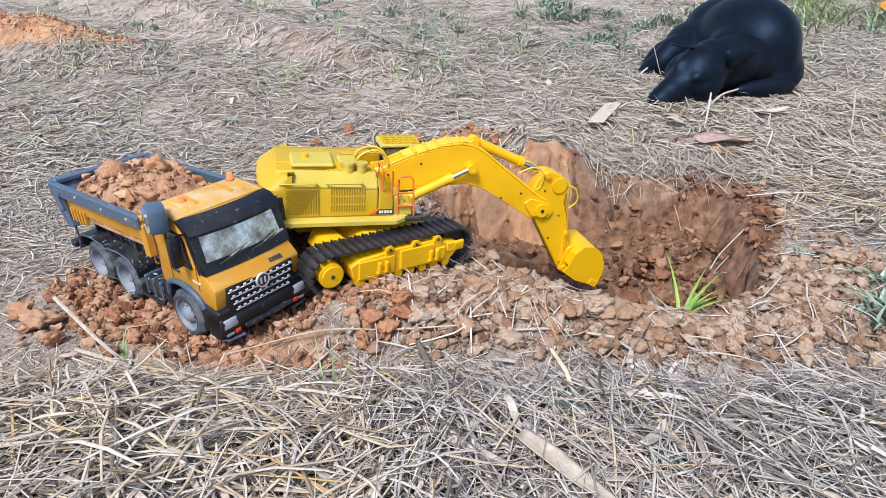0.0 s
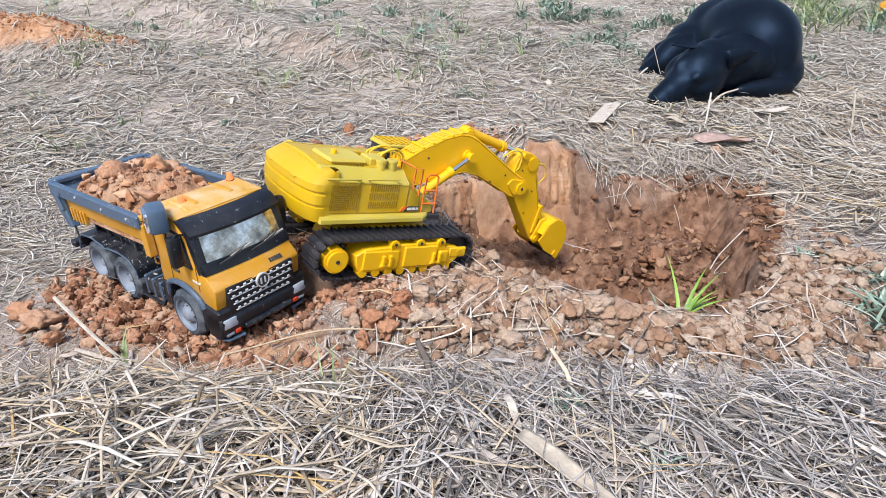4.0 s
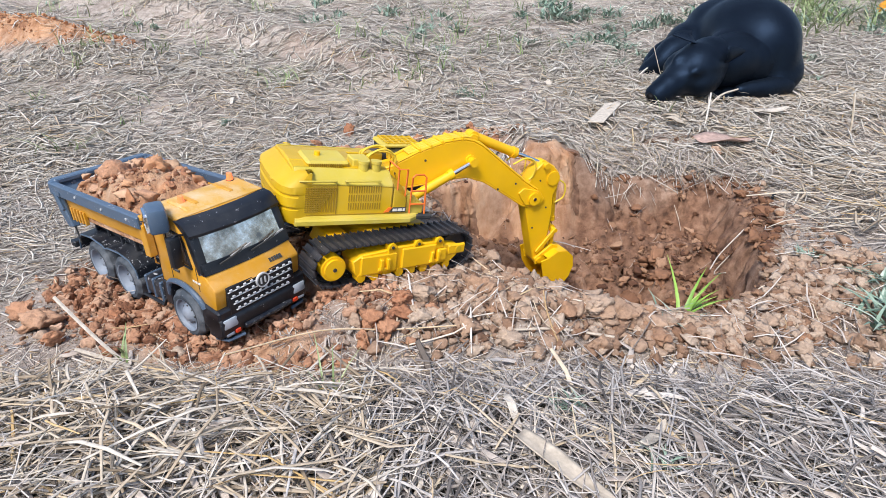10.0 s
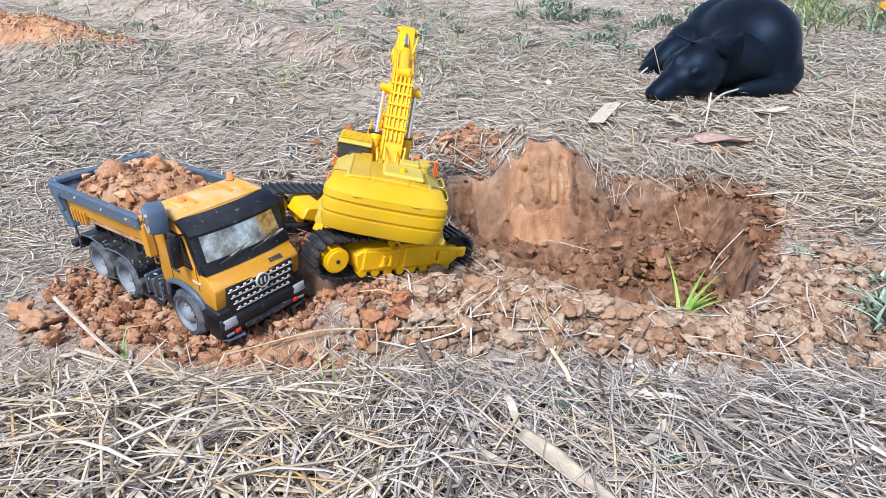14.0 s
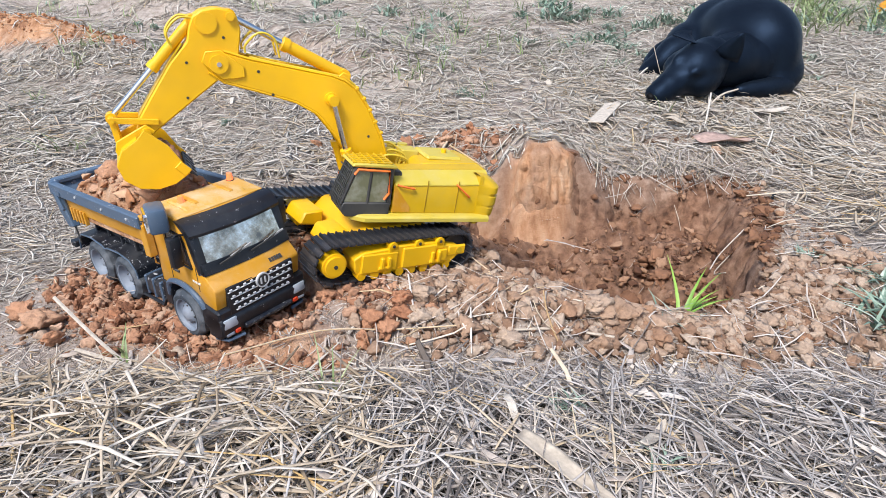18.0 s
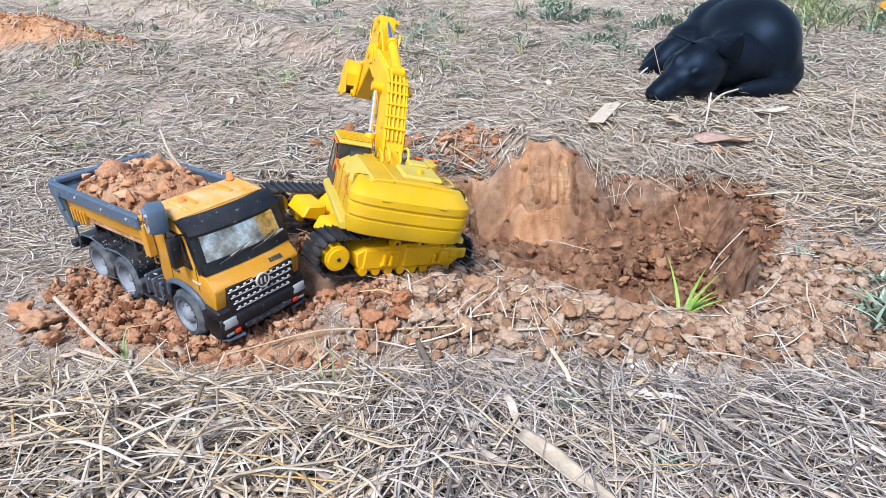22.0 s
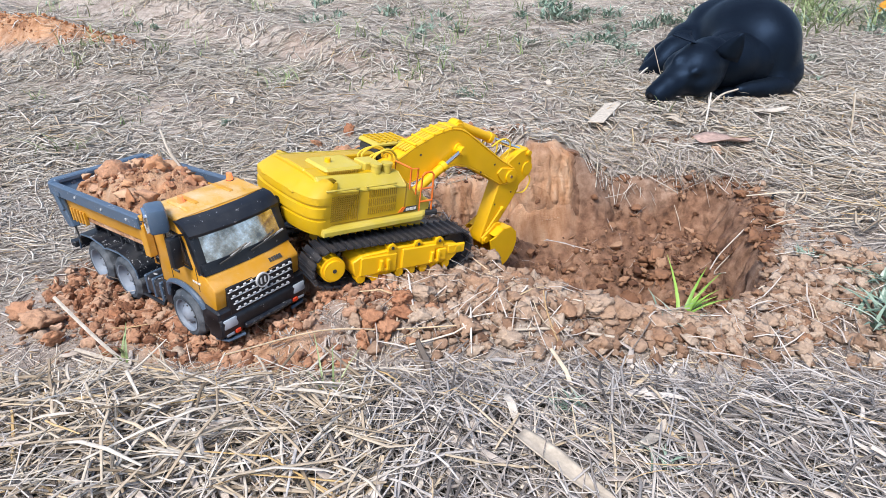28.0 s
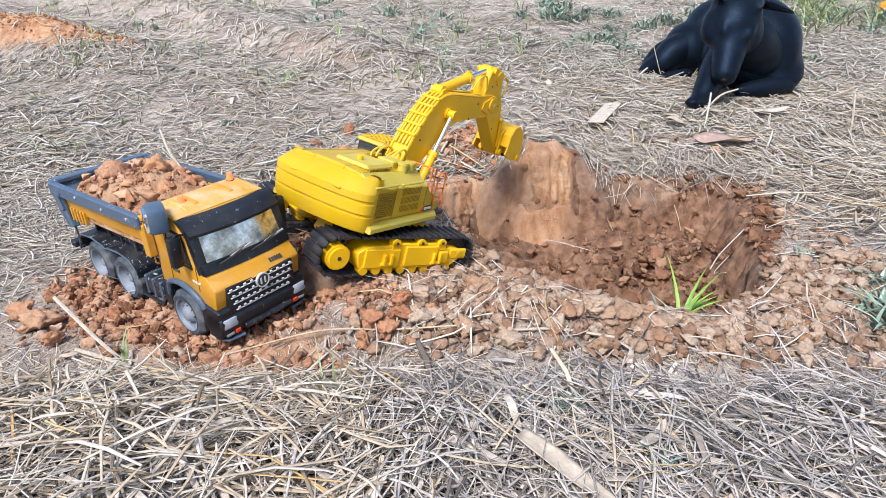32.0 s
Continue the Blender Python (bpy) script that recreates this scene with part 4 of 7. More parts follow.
    for y in (-0.011, 0.011):
        part("ram_bracket", prism([(0.142, 0.086), (0.172, 0.080), (0.166, 0.101), (0.154, 0.103)], y - 0.003, y + 0.003, 0.001), YELLOW, boom)
    for sy in (-1, 1):
        y = sy * 0.013
        part("hydraulic_pipe", tube([(0.17, y, 0.091), (0.22, y, 0.069), (0.27, y, 0.046), (0.30, y, 0.034)], 0.0018), HOSE, boom)
        pts = arc([(0.262, y, 0.060), (0.285, y * 1.4, 0.078), (0.308, y * 1.5, 0.072), (0.314, y * 1.3, 0.046), (0.308, y * 1.2, 0.036)], 5)
        part("hydraulic_hose", tube(pts, 0.0018), HOSE, boom, "curved yellow hydraulic hose")

    # --- stick: boom's pin at its origin, bucket's pin on its x axis, outer side is +z
    sw = 0.0165
    pts = [(-0.030, -0.012), (-0.012, -0.019), (0.012, -0.018), (0.075, -0.014), (0.145, -0.010), (0.158, -0.004), (0.158, 0.006), (0.140, 0.018), (0.10, 0.030), (0.05, 0.044), (0.010, 0.050), (-0.006, 0.062), (-0.020, 0.069), (-0.036, 0.067), (-0.054, 0.056), (-0.066, 0.042), (-0.068, 0.030), (-0.058, 0.012)]
    stick = part("stick", prism(pts, -sw, sw, 0.002), YELLOW, root, "tapered yellow stick arm with bolt holes")
    moving["stick"] = stick
    for sy in (-1, 1):
        for x, z in ((-0.032, 0.021), (0.068, -0.006), (0.032, 0.030), (0.011, 0.0)):
            part("bolt_hole", rod((x, sy * sw, z), (x, sy * (sw + 0.0007), z), 0.0021, seg=10), CHARCOAL, stick)
        ear = rod((-0.028, sy * sw, 0.051), (-0.028, sy * (sw + 0.003), 0.051), 0.015, seg=22)
        part("head_cheek", ear, YELLOW, stick)
        part("head_pin", rod((-0.060, sy * sw, 0.036), (-0.060, sy * (sw + 0.006), 0.036), 0.006, seg=14), YELLOW, stick)
        part("tip_pin", rod((STICK, sy * sw, 0), (STICK, sy * (sw + 0.012), 0), 0.0065, seg=16), YELLOW, stick)
    part("top_plate", prism([(0.018, 0.0515), (0.05, 0.0442), (0.138, 0.0188), (0.138, 0.0205), (0.05, 0.0460), (0.018, 0.0533)], -sw + 0.002, sw - 0.002, 0), HOOD, stick, "worn pale top plate")
    for y in (-0.012, 0.012):
        part("hydraulic_hose", tube(arc([(-0.02, y, 0.066), (-0.004, y * 1.3, 0.080), (0.022, y * 1.2, 0.076), (0.032, y * 0.8, 0.056)], 5), 0.0018), HOSE, stick)

    # --- bucket: pin at its origin, tooth tips on its x axis at 0.09
    bw = 0.044
    shell = [(-0.006, 0.014), (-0.010, 0.040), (0.000, 0.062), (0.020, 0.072), (0.044, 0.068), (0.064, 0.052), (0.076, 0.030), (0.080, 0.004)]
    inner = []
    for i, (px, pz) in enumerate(shell):
        (ax, az), (bx, bz) = shell[max(i - 1, 0)], shell[min(i + 1, len(shell) - 1)]
        d = Vector((bx - ax, bz - az)).normalized()
        inner.append((px + d.y * 0.0028, pz - d.x * 0.0028))
    bk = prism(shell + inner[::-1], -bw, bw, 0)
    bucket = part("bucket", bk, YELLOW, root, "yellow digging bucket with dirt-stained teeth")
    moving["bucket"] = bucket
    for sy in (-1, 1):
        side = prism([(-0.008, -0.004), (-0.006, 0.014)] + shell[1:] + [(0.060, -0.002), (0.03, -0.008)], *sorted((sy * (bw - 0.003), sy * (bw + 0.0005))), 0.0006)
        part("side_plate", side, YELLOW, bucket)
        part("ear", prism([(-0.008, -0.008), (0.008, -0.010), (0.016, 0.030), (0.004, 0.056), (-0.012, 0.050), (-0.020, 0.038)], *sorted((sy * 0.018, sy * 0.024)), 0.001), YELLOW, bucket)
        part("side_cutter", box(0.058, 0.078, *sorted((sy * (bw), sy * (bw + 0.003))), -0.002, 0.012, 0.001), YELLOW, bucket)
    part("cutting_edge", box(0.070, 0.083, -bw, bw, 0.000, 0.0045, 0.001), TRACK, bucket)
    for k in range(5):
        y = -bw + 0.007 + k * (2 * bw - 0.014) / 4
        th = prism([(0.072, -0.0015), (0.092, 0.0005), (0.092, 0.002), (0.072, 0.006)], y - 0.0045, y + 0.0045, 0.0006)
        part("tooth", th, TRACK, bucket, "muddy grey bucket tooth")

    # --- rams and links; each lies along its own x axis from its origin
    def ram(name, length, r, rod_len, rod_r, label):
        b = part(name + "_barrel", rod((0, 0, 0), (length, 0, 0), r, seg=18), YELLOW, root, label)
        part("gland", rod((length - 0.006, 0, 0), (length + 0.004, 0, 0), r * 1.18, seg=18), YELLOW, b)
        part("foot_eye", rod((0, -r * 1.1, 0), (0, r * 1.1, 0), r * 1.1, seg=16), YELLOW, b)
        p = part(name + "_rod", rod((-rod_len, 0, 0), (0, 0, 0), rod_r, seg=14), CHROME, root, "polished steel piston rod")
        part("rod_eye", rod((0, -r, 0), (0, r, 0), r, seg=16), YELLOW, p)
        return b, p
    for side, y in (("R", -1), ("L", 1)):
        moving["boom_ram" + side] = ram("boom_ram", 0.088, 0.0085, 0.085, 0.0045, "yellow boom lifting cylinder")
    moving["stick_ram"] = ram("stick_ram", 0.105, 0.0095, 0.10, 0.0048, "yellow stick cylinder")
    moving["bucket_ram"] = ram("bucket_ram", 0.088, 0.0078, 0.10, 0.0042, "yellow bucket cylinder")
    rk = bmesh.new()
    lk = bmesh.new()
    for sy in (-1, 1):
        box(-0.005, 0.062, *sorted((sy * (sw + 0.001), sy * (sw + 0.005))), -0.0045, 0.0045, 0.001, rk)
        box(-0.004, 0.040, *sorted((sy * 0.010, sy * 0.015)), -0.0045, 0.0045, 0.001, lk)
    rod((0.058, -sw - 0.007, 0), (0.058, sw + 0.007, 0), 0.0045, rk)
    moving["rocker"] = part("bucket_rocker", rk, YELLOW, root)
    moving["link"] = part("bucket_link", lk, YELLOW, root)
    return moving


def track_point(s, xs, xi, zc, r):
    """A place along the track's loop: x, z and the outward angle."""
    run, bend = xi - xs, math.pi * r
    s %= 2 * run + 2 * bend
    if s < run:
        return xs + s, zc + r, math.pi / 2
    s -= run
    if s < bend:
        a = math.pi / 2 - s / r
        return xi + r * math.cos(a), zc + r * math.sin(a), a
    s -= bend
    if s < run:
        return xi - s, zc - r, -math.pi / 2
    a = -math.pi / 2 - (s - run) / r
    return xs + r * math.cos(a), zc + r * math.sin(a), a


DIG = build_digger()

# joint angles in degrees over the seconds
SWING = [(0, -20.7), (1, -18.0), (2, -18.5), (2.5, -10.6), (3, -1.7), (3.5, 1.7), (4.5, -0.9), (5.5, -8.1), (7, -9.0), (9, -9.8), (10, -10.5), (11, -10.3), (11.5, -6.7), (12, 12.1), (12.5, 24.5), (13, 26.1), (13.5, 33.7), (14, 58.3), (14.5, 88.0), (15, 113.2), (15.6, 145.4), (16.2, 166.6), (16.5, 169.2), (18, 169.2), (19, 169.4), (20, 169.8), (20.5, 149.9), (21, 123.5), (21.5, 96.5), (22, 69.8), (22.5, 45.3), (23, 17.7), (23.5, -1.6), (24, 9.6), (24.5, 9.3), (25, 7.6), (25.5, 7.1), (27.5, 5.5), (28, 5.6), (29, 6.2), (30, 7.6), (31, 7.6), (32, 22.6)]
LIFT = [(0, -12.7), (1, -10.0), (2, -1.0), (3, -1.5), (3.5, -2.0), (4.5, -6.9), (5.5, -13.3), (6, -14.5), (7, -14.2), (8, -14.6), (9, -12.9), (10, -8.5), (11, -3.5), (12, -5.0), (12.5, -2.1), (13, 3.4), (13.5, 22.0), (14, 33.5), (14.5, 53.7), (15, 52.4), (16.5, 48.2), (17, 48.3), (17.5, 38.0), (18, 29.6), (18.5, 29.1), (19, 30.6), (20, 32.6), (21, 33.7), (21.5, 33.7), (22, 33.0), (22.5, 29.7), (23, 29.9), (23.5, 32.1), (24, 26.0), (24.5, 10.3), (25, -0.4), (25.5, -3.2), (28, -6.1), (29, -5.2), (29.5, 3.5), (30, 18.4), (31, 22.7), (32, 24.6)]
REACH = [(0, -62.2), (1, -60.7), (2, -50.8), (3, -51.6), (3.5, -51.8), (5.5, -64.3), (7, -64.6), (8, -70.4), (9, -74.6), (10, -72.7), (11, -90.3), (11.5, -99.2), (12, -102.6), (12.5, -117.0), (13, -117.0), (13.5, -111.0), (14, -100.5), (14.5, -85.8), (15, -80.7), (16.5, -69.0), (17, -57.3), (17.5, -55.0), (18, -47.8), (18.5, -37.8), (19, -35.5), (20, -33.3), (20.5, -30.5), (21, -34.7), (21.5, -39.0), (22, -44.5), (22.5, -42.0), (23, -46.1), (23.5, -47.8), (24, -43.0), (24.5, -66.3), (25, -76.4), (25.5, -80.8), (27.5, -104.7), (28, -107.7), (29, -107.7), (29.5, -90.6), (30, -68.6), (31, -49.3), (32, -46.6)]
CURL = [(0, -28.1), (1, -41.2), (2, -64.0), (3, -58.8), (3.5, -34.3), (4.5, -35.4), (5.5, -40.2), (7, -48.4), (8, -38.8), (9, -38.2), (9.5, -48.0), (10, -64.0), (10.5, -69.0), (11, -74.0), (11.5, -80.0), (12, -95.0), (12.5, -126.0), (13, -144.0), (13.5, -162.0), (14, -178.0), (14.5, -180.0), (15, -179.0), (16.5, -167.2), (17, -154.6), (17.5, -170.2), (18, -140.9), (18.5, -131.8), (19, -110.0), (20, -58.6), (20.5, -33.0), (21, -13.6), (22, -10.0), (22.5, -16.0), (23, -18.0), (23.5, -17.0), (24, -15.4), (24.5, -28.7), (25, -43.3), (25.5, -49.1), (27.5, -62.0), (28, -62.7), (29, -60.3), (30, -83.6), (30.5, -70.4), (31, -54.0), (32, -14.3)]
ROCK = [(0, 2.4), (1, 2.3), (1.5, 3.4), (2, 11.7), (3.5, 12.9), (4.5, 9.0), (5.5, 3.3), (8, 3.3), (9.5, 3.2), (10, 6.7), (10.5, 8.5), (11, 8.0), (11.5, 9.5), (12, 8.5), (12.5, 8.9), (13, 11.0), (14, 11.9), (14.5, 11.0), (16.5, 12.2), (17, 11.8), (17.5, 10.7), (18, 8.4), (18.5, 6.9), (19, 7.6), (19.5, 9.7), (20, 8.9), (20.5, 10.6), (21, 10.5), (22, 13.1), (24.5, 13.5), (25, 10.5), (25.5, 6.2), (27.5, 6.1), (29, 6.1), (29.5, 13.7), (32, 13.8)]


def along(curve, t):
    """A smooth monotone curve through the rows, at t."""
    T, V = [c[0] for c in curve], [c[1] for c in curve]
    if t <= T[0]:
        return V[0]
    if t >= T[-1]:
        return V[-1]
    i = max(k for k in range(len(T)) if T[k] <= t)
    i = min(i, len(T) - 2)

    def slope(k):
        if k == 0 or k == len(T) - 1:
            return 0.0
        a, b = (V[k] - V[k - 1]) / (T[k] - T[k - 1]), (V[k + 1] - V[k]) / (T[k + 1] - T[k])
        return 0.0 if a * b <= 0 else 2 * a * b / (a + b)
    h = T[i + 1] - T[i]
    u = (t - T[i]) / h
    m0, m1 = slope(i) * h, slope(i + 1) * h
    return (2 * u ** 3 - 3 * u * u + 1) * V[i] + (u ** 3 - 2 * u * u + u) * m0 + (-2 * u ** 3 + 3 * u * u) * V[i + 1] + (u ** 3 - u * u) * m1


def planar(o, angle, y=0.0):
    """A link's pose in the upper body's upright plane."""
    return Matrix.Translation((o[0], y, o[1])) @ Matrix.Rotation(-angle, 4, "Y")


def aim(a, b):
    return math.atan2(b[1] - a[1], b[0] - a[0])


def turned(p, o, ang):
    c, s = math.cos(ang), math.sin(ang)
    return (o[0] + c * p[0] - s * p[1], o[1] + s * p[0] + c * p[1])


def meet(a, ra, b, rb, sign):
    """Where two bars meet."""
    d = math.hypot(b[0] - a[0], b[1] - a[1])
    x = max(-ra, min(ra, (ra * ra - rb * rb + d * d) / (2 * d)))
    h = math.sqrt(max(0.0, ra * ra - x * x)) * sign
    ux, uz = (b[0] - a[0]) / d, (b[1] - a[1]) / d
    return (a[0] + ux * x - uz * h, a[1] + uz * x + ux * h)


def digger_pose(t):
    """All poses of the excavator's moving parts, by name, in the excavator's space."""
    swing, lift, reach, curl = (radians(along(c, t)) for c in (SWING, LIFT, REACH, CURL))
    rock = along(ROCK, t)
    piv = Matrix.Translation((ROCKER, 0, 0))
    out = {"root": pose(*DIGGER_AT, DIGGER_Z, 0, 0, DIGGER_YAW) @ pose(0, 0, 0, DIGGER_ROLL, 0, 0) @ piv @ pose(0, 0, 0, 0, rock, 0) @ piv.inverted()}
    S = Matrix.Rotation(swing, 4, "Z")
    out["upper"] = S
    out["boom"] = S @ planar(HIP, lift)
    b = turned((BOOM, 0), HIP, lift)
    out["stick"] = S @ planar(b, reach)
    c = turned((STICK, 0), b, reach)
    out["bucket"] = S @ planar(c, curl)
    a = turned(PIN_A, HIP, lift)
    ang = aim(RAM_FOOT, a)
    for side, y in (("R", -0.030), ("L", 0.030)):
        out["boom_ram" + side] = (S @ planar(RAM_FOOT, ang, y), S @ planar(a, ang, y))
    f, e = turned((0.160, 0.097), HIP, lift), turned((-0.060, 0.036), b, reach)
    ang = aim(f, e)
    out["stick_ram"] = (S @ planar(f, ang), S @ planar(e, ang))
    r0 = turned((STICK - 0.020, 0.001), b, reach)
    k0 = turned((-0.012, 0.040), c, curl)
    mid = meet(r0, 0.058, k0, 0.038, 1)
    out["rocker"] = S @ planar(r0, aim(r0, mid))
    out["link"] = S @ planar(mid, aim(mid, k0))
    f = turned((-0.016, 0.064), b, reach)
    ang = aim(f, mid)
    out["bucket_ram"] = (S @ planar(f, ang), S @ planar(mid, ang))
    return out


# ---- the toy dump truck: x forward from the front axle, y to its left ----
TRUCK_M = pose(*TRUCK_AT, -0.0078) @ pose(0, 0, 0, 0, 0, TRUCK_YAW) @ pose(0, 0, 0, 0, 1.96, 0) @ pose(0, 0, 0, 3.51, 0, 0)
# the bed sits a little raised at its front
BED_TILT = Matrix.Translation((-0.376, 0, 0.183)) @ pose(0, 0, -0.010, 0, -3.2, 0) @ Matrix.Translation((0.376, 0, -0.183))


def tyre_mesh(width):
    bm = bmesh.new()
    prof = [(-width / 2, 0.026), (-width / 2 - 0.0008, 0.033), (-width / 2 + 0.002, 0.0385), (-width / 2 + 0.005, 0.0408), (width / 2 - 0.005, 0.0408), (width / 2 - 0.002, 0.0385), (width / 2 + 0.0008, 0.033), (width / 2, 0.026)]
    n = 48
    rings = [[bm.verts.new(((r - (0.0022 if (k // 2) % 2 and r > 0.038 else 0)) * math.cos(2 * math.pi * k / n), y, (r - (0.0022 if (k // 2) % 2 and r > 0.038 else 0)) * math.sin(2 * math.pi * k / n))) for k in range(n)] for y, r in prof]
    for a, b in zip(rings, rings[1:] + rings[:1]):
        for k in range(n):
            bm.faces.new((a[k], a[(k + 1) % n], b[(k + 1) % n], b[k]))
    return bm


def build_truck():
    root = thing("toy_dump_truck", TRUCK_M, "amber and black toy dump truck, dusty, loaded with clay", "toy truck")
    # wheels
    def wheel(x, y0, width, sy, front):
        t = part("tyre", tyre_mesh(width), RUBBER, root, "grey dusty rubber tyre with lugged tread", m=Matrix.Translation((x, sy * y0, 0.041)))
        o = sy * (width / 2)
        rb = bmesh.new()
        rings = []
        for r, d in ((0.0275, 0.001), (0.0255, 0.000), (0.0235, -0.004 if front else -0.006), (0.017, -0.006 if front else -0.012), (0.010, 0.001 if front else -0.010), (0.006, 0.003 if front else -0.006)):
            rings.append([rb.verts.new((r * math.cos(2 * math.pi * k / 28), o + sy * d, r * math.sin(2 * math.pi * k / 28))) for k in range(28)])
        for a, b in zip(rings, rings[1:]):
            for k in range(28):
                rb.faces.new((a[k], a[(k + 1) % 28], b[(k + 1) % 28], b[k]))
        rb.faces.new(rings[-1])
        part("rim", rb, WHEEL, t, "dusty grey wheel rim")
        nut_d = -0.006 if front else -0.012
        for k in range(8):
            a = 2 * math.pi * k / 8
            part("wheel_nut", rod((0.0145 * math.cos(a), o + sy * nut_d, 0.0145 * math.sin(a)), (0.0145 * math.cos(a), o + sy * (nut_d + 0.003), 0.0145 * math.sin(a)), 0.0016, seg=6), CHARCOAL, t)
    for sy in (-1, 1):
        wheel(0.0, 0.068, 0.030, sy, True)
        wheel(-0.180, 0.060, 0.046, sy, False)
        wheel(-0.274, 0.060, 0.046, sy, False)
    # chassis
    for y in (-0.032, 0.032):
        part("chassis_rail", box(-0.335, 0.055, y - 0.005, y + 0.005, 0.052, 0.078, 0.0015), BLACK, root, "scuffed black chassis rail")
    for x in (0.0, -0.180, -0.274):
        part("axle", rod((x, -0.05, 0.041), (x, 0.05, 0.041), 0.006), BLACK, root)
        part("differential", rod((x - 0.012, 0, 0.041), (x + 0.012, 0, 0.041), 0.014, seg=14), BLACK, root)
    for x in (-0.32, -0.227, -0.12):
        part("cross_member", box(x - 0.006, x + 0.006, -0.036, 0.036, 0.055, 0.074, 0.001), BLACK, root)
    for sy in (-1, 1):
        part("fuel_tank", box(-0.128, -0.070, *sorted((sy * 0.040, sy * 0.078)), 0.034, 0.068, 0.007, seg=2), WORN, root, "black side tank")
        for k in range(3):
            part("tank_strap", box(-0.122 + k * 0.022, -0.117 + k * 0.022, *sorted((sy * 0.039, sy * 0.0795)), 0.033, 0.0695, 0.002), RIM, root)
        part("step_bar", tube([(-0.066, sy * 0.072, 0.050), (-0.070, sy * 0.080, 0.032), (-0.130, sy * 0.080, 0.030)], 0.003), BLACK, root)
        # rear mudguards over both rear axles
        fb = bmesh.new()
        line = [(-0.330, 0.055), (-0.326, 0.074), (-0.312, 0.088), (-0.274, 0.0925), (-0.236, 0.089), (-0.227, 0.085), (-0.218, 0.089), (-0.180, 0.0925), (-0.146, 0.088), (-0.132, 0.074), (-0.130, 0.060)]
        y0, y1 = sorted((sy * 0.034, sy * 0.085))
        lo, hi = [], []
        for x, z in line:
            lo.append((x, z))
            hi.append((x, z + 0.0022))
        prism(lo + hi[::-1], y0, y1, 0.0, fb)
        fo = part("mudguard", fb, WORN, root, "black rear mudguard with worn paint")
        part("mudguard_lip", tube([(x, sy * 0.085, z) for x, z in line], 0.0017), RIM, fo)
        # hoist frame side with pale plate
        part("sub_frame", box(-0.320, -0.080, *sorted((sy * 0.036, sy * 0.058)), 0.094, 0.114, 0.002), WORN, root)
        for k in range(5):
            x = -0.300 + k * 0.045
            part("frame_rib", box(x, x + 0.006, *sorted((sy * 0.036, sy * 0.064)), 0.092, 0.118, 0.001), WORN, root)
        part("side_plate", box(-0.200, -0.136, *sorted((sy * 0.0635, sy * 0.0655)), 0.118, 0.133, 0.001), WHITE, root, "pale printed plate")
        for k in range(3):
            part("plate_print", box(-0.192 + k * 0.02, -0.178 + k * 0.02, *sorted((sy * 0.0653, sy * 0.0664)), 0.121, 0.130, 0), CHARCOAL, root)
        part("rear_lamp_bracket", box(-0.352, -0.335, *sorted((sy * 0.050, sy * 0.092)), 0.056, 0.068, 0.002), BLACK, root)
        part("tail_lamp", box(-0.3545, -0.3515, *sorted((sy * 0.058, sy * 0.088)), 0.058, 0.066, 0.001), LENS, root)
        part("tipper_stay", rod((-0.330, sy * 0.088, 0.164), (-0.318, sy * 0.086, 0.070), 0.0016, seg=8), CHARCOAL, root)
        part("stay_knuckle", rod((-0.330, sy * 0.084, 0.164), (-0.330, sy * 0.096, 0.164), 0.006, seg=14), RIM, root)
        part("latch_arm", box(-0.024, 0.024, *sorted((sy * 0.090, sy * 0.095)), -0.004, 0.004, 0.0015, None, Matrix.Translation((-0.346, 0, 0.152)) @ Matrix.Rotation(radians(62), 4, "Y")), RIM, root)
    # dump bed
    X0, X1, ZT = -0.372, -0.060, 0.183
    th = 0.004
    def panel(a, b, c, d, n):
        bed = bmesh.new()
        lo = [bed.verts.new(v) for v in (a, b, c, d)]
        hi = [bed.verts.new(Vector(v) + Vector(n) * th) for v in (a, b, c, d)]
        bed.faces.new(lo)
        bed.faces.new(hi[::-1])
        for i in range(4):
            bed.faces.new((lo[i], lo[(i + 1) % 4], hi[(i + 1) % 4], hi[i]))
        return bed
    zb = 0.122
    bed = panel((X0 + 0.04, -0.062, zb - 0.002), (X0 + 0.04, 0.062, zb - 0.002), (X1, 0.062, zb - 0.002), (X1, -0.062, zb - 0.002), (0, 0, 1))
    b_ob = part("dump_bed", bed, ORANGE, root, "amber steel dump bed with blue-black rim", m=BED_TILT)
    for sy in (-1, 1):
        part("bed_side", panel((X0 + 0.012, sy * 0.088, ZT - 0.008), (X1, sy * 0.088, ZT - 0.008), (X1, sy * 0.082, zb + 0.014), (X0 + 0.03, sy * 0.082, zb + 0.014), (0, -sy, 0)), ORANGE, b_ob)
        part("bed_chine", panel((X0 + 0.03, sy * 0.082, zb + 0.014), (X1, sy * 0.082, zb + 0.014), (X1, sy * 0.062, zb - 0.002), (X0 + 0.04, sy * 0.062, zb - 0.002), (0, -sy * 0.5, 0.8)), ORANGE, b_ob)
    part("bed_front", panel((X1, -0.088, ZT - 0.002), (X1, 0.088, ZT - 0.002), (X1, 0.064, zb), (X1, -0.064, zb), (-1, 0, 0)), ORANGE, b_ob)
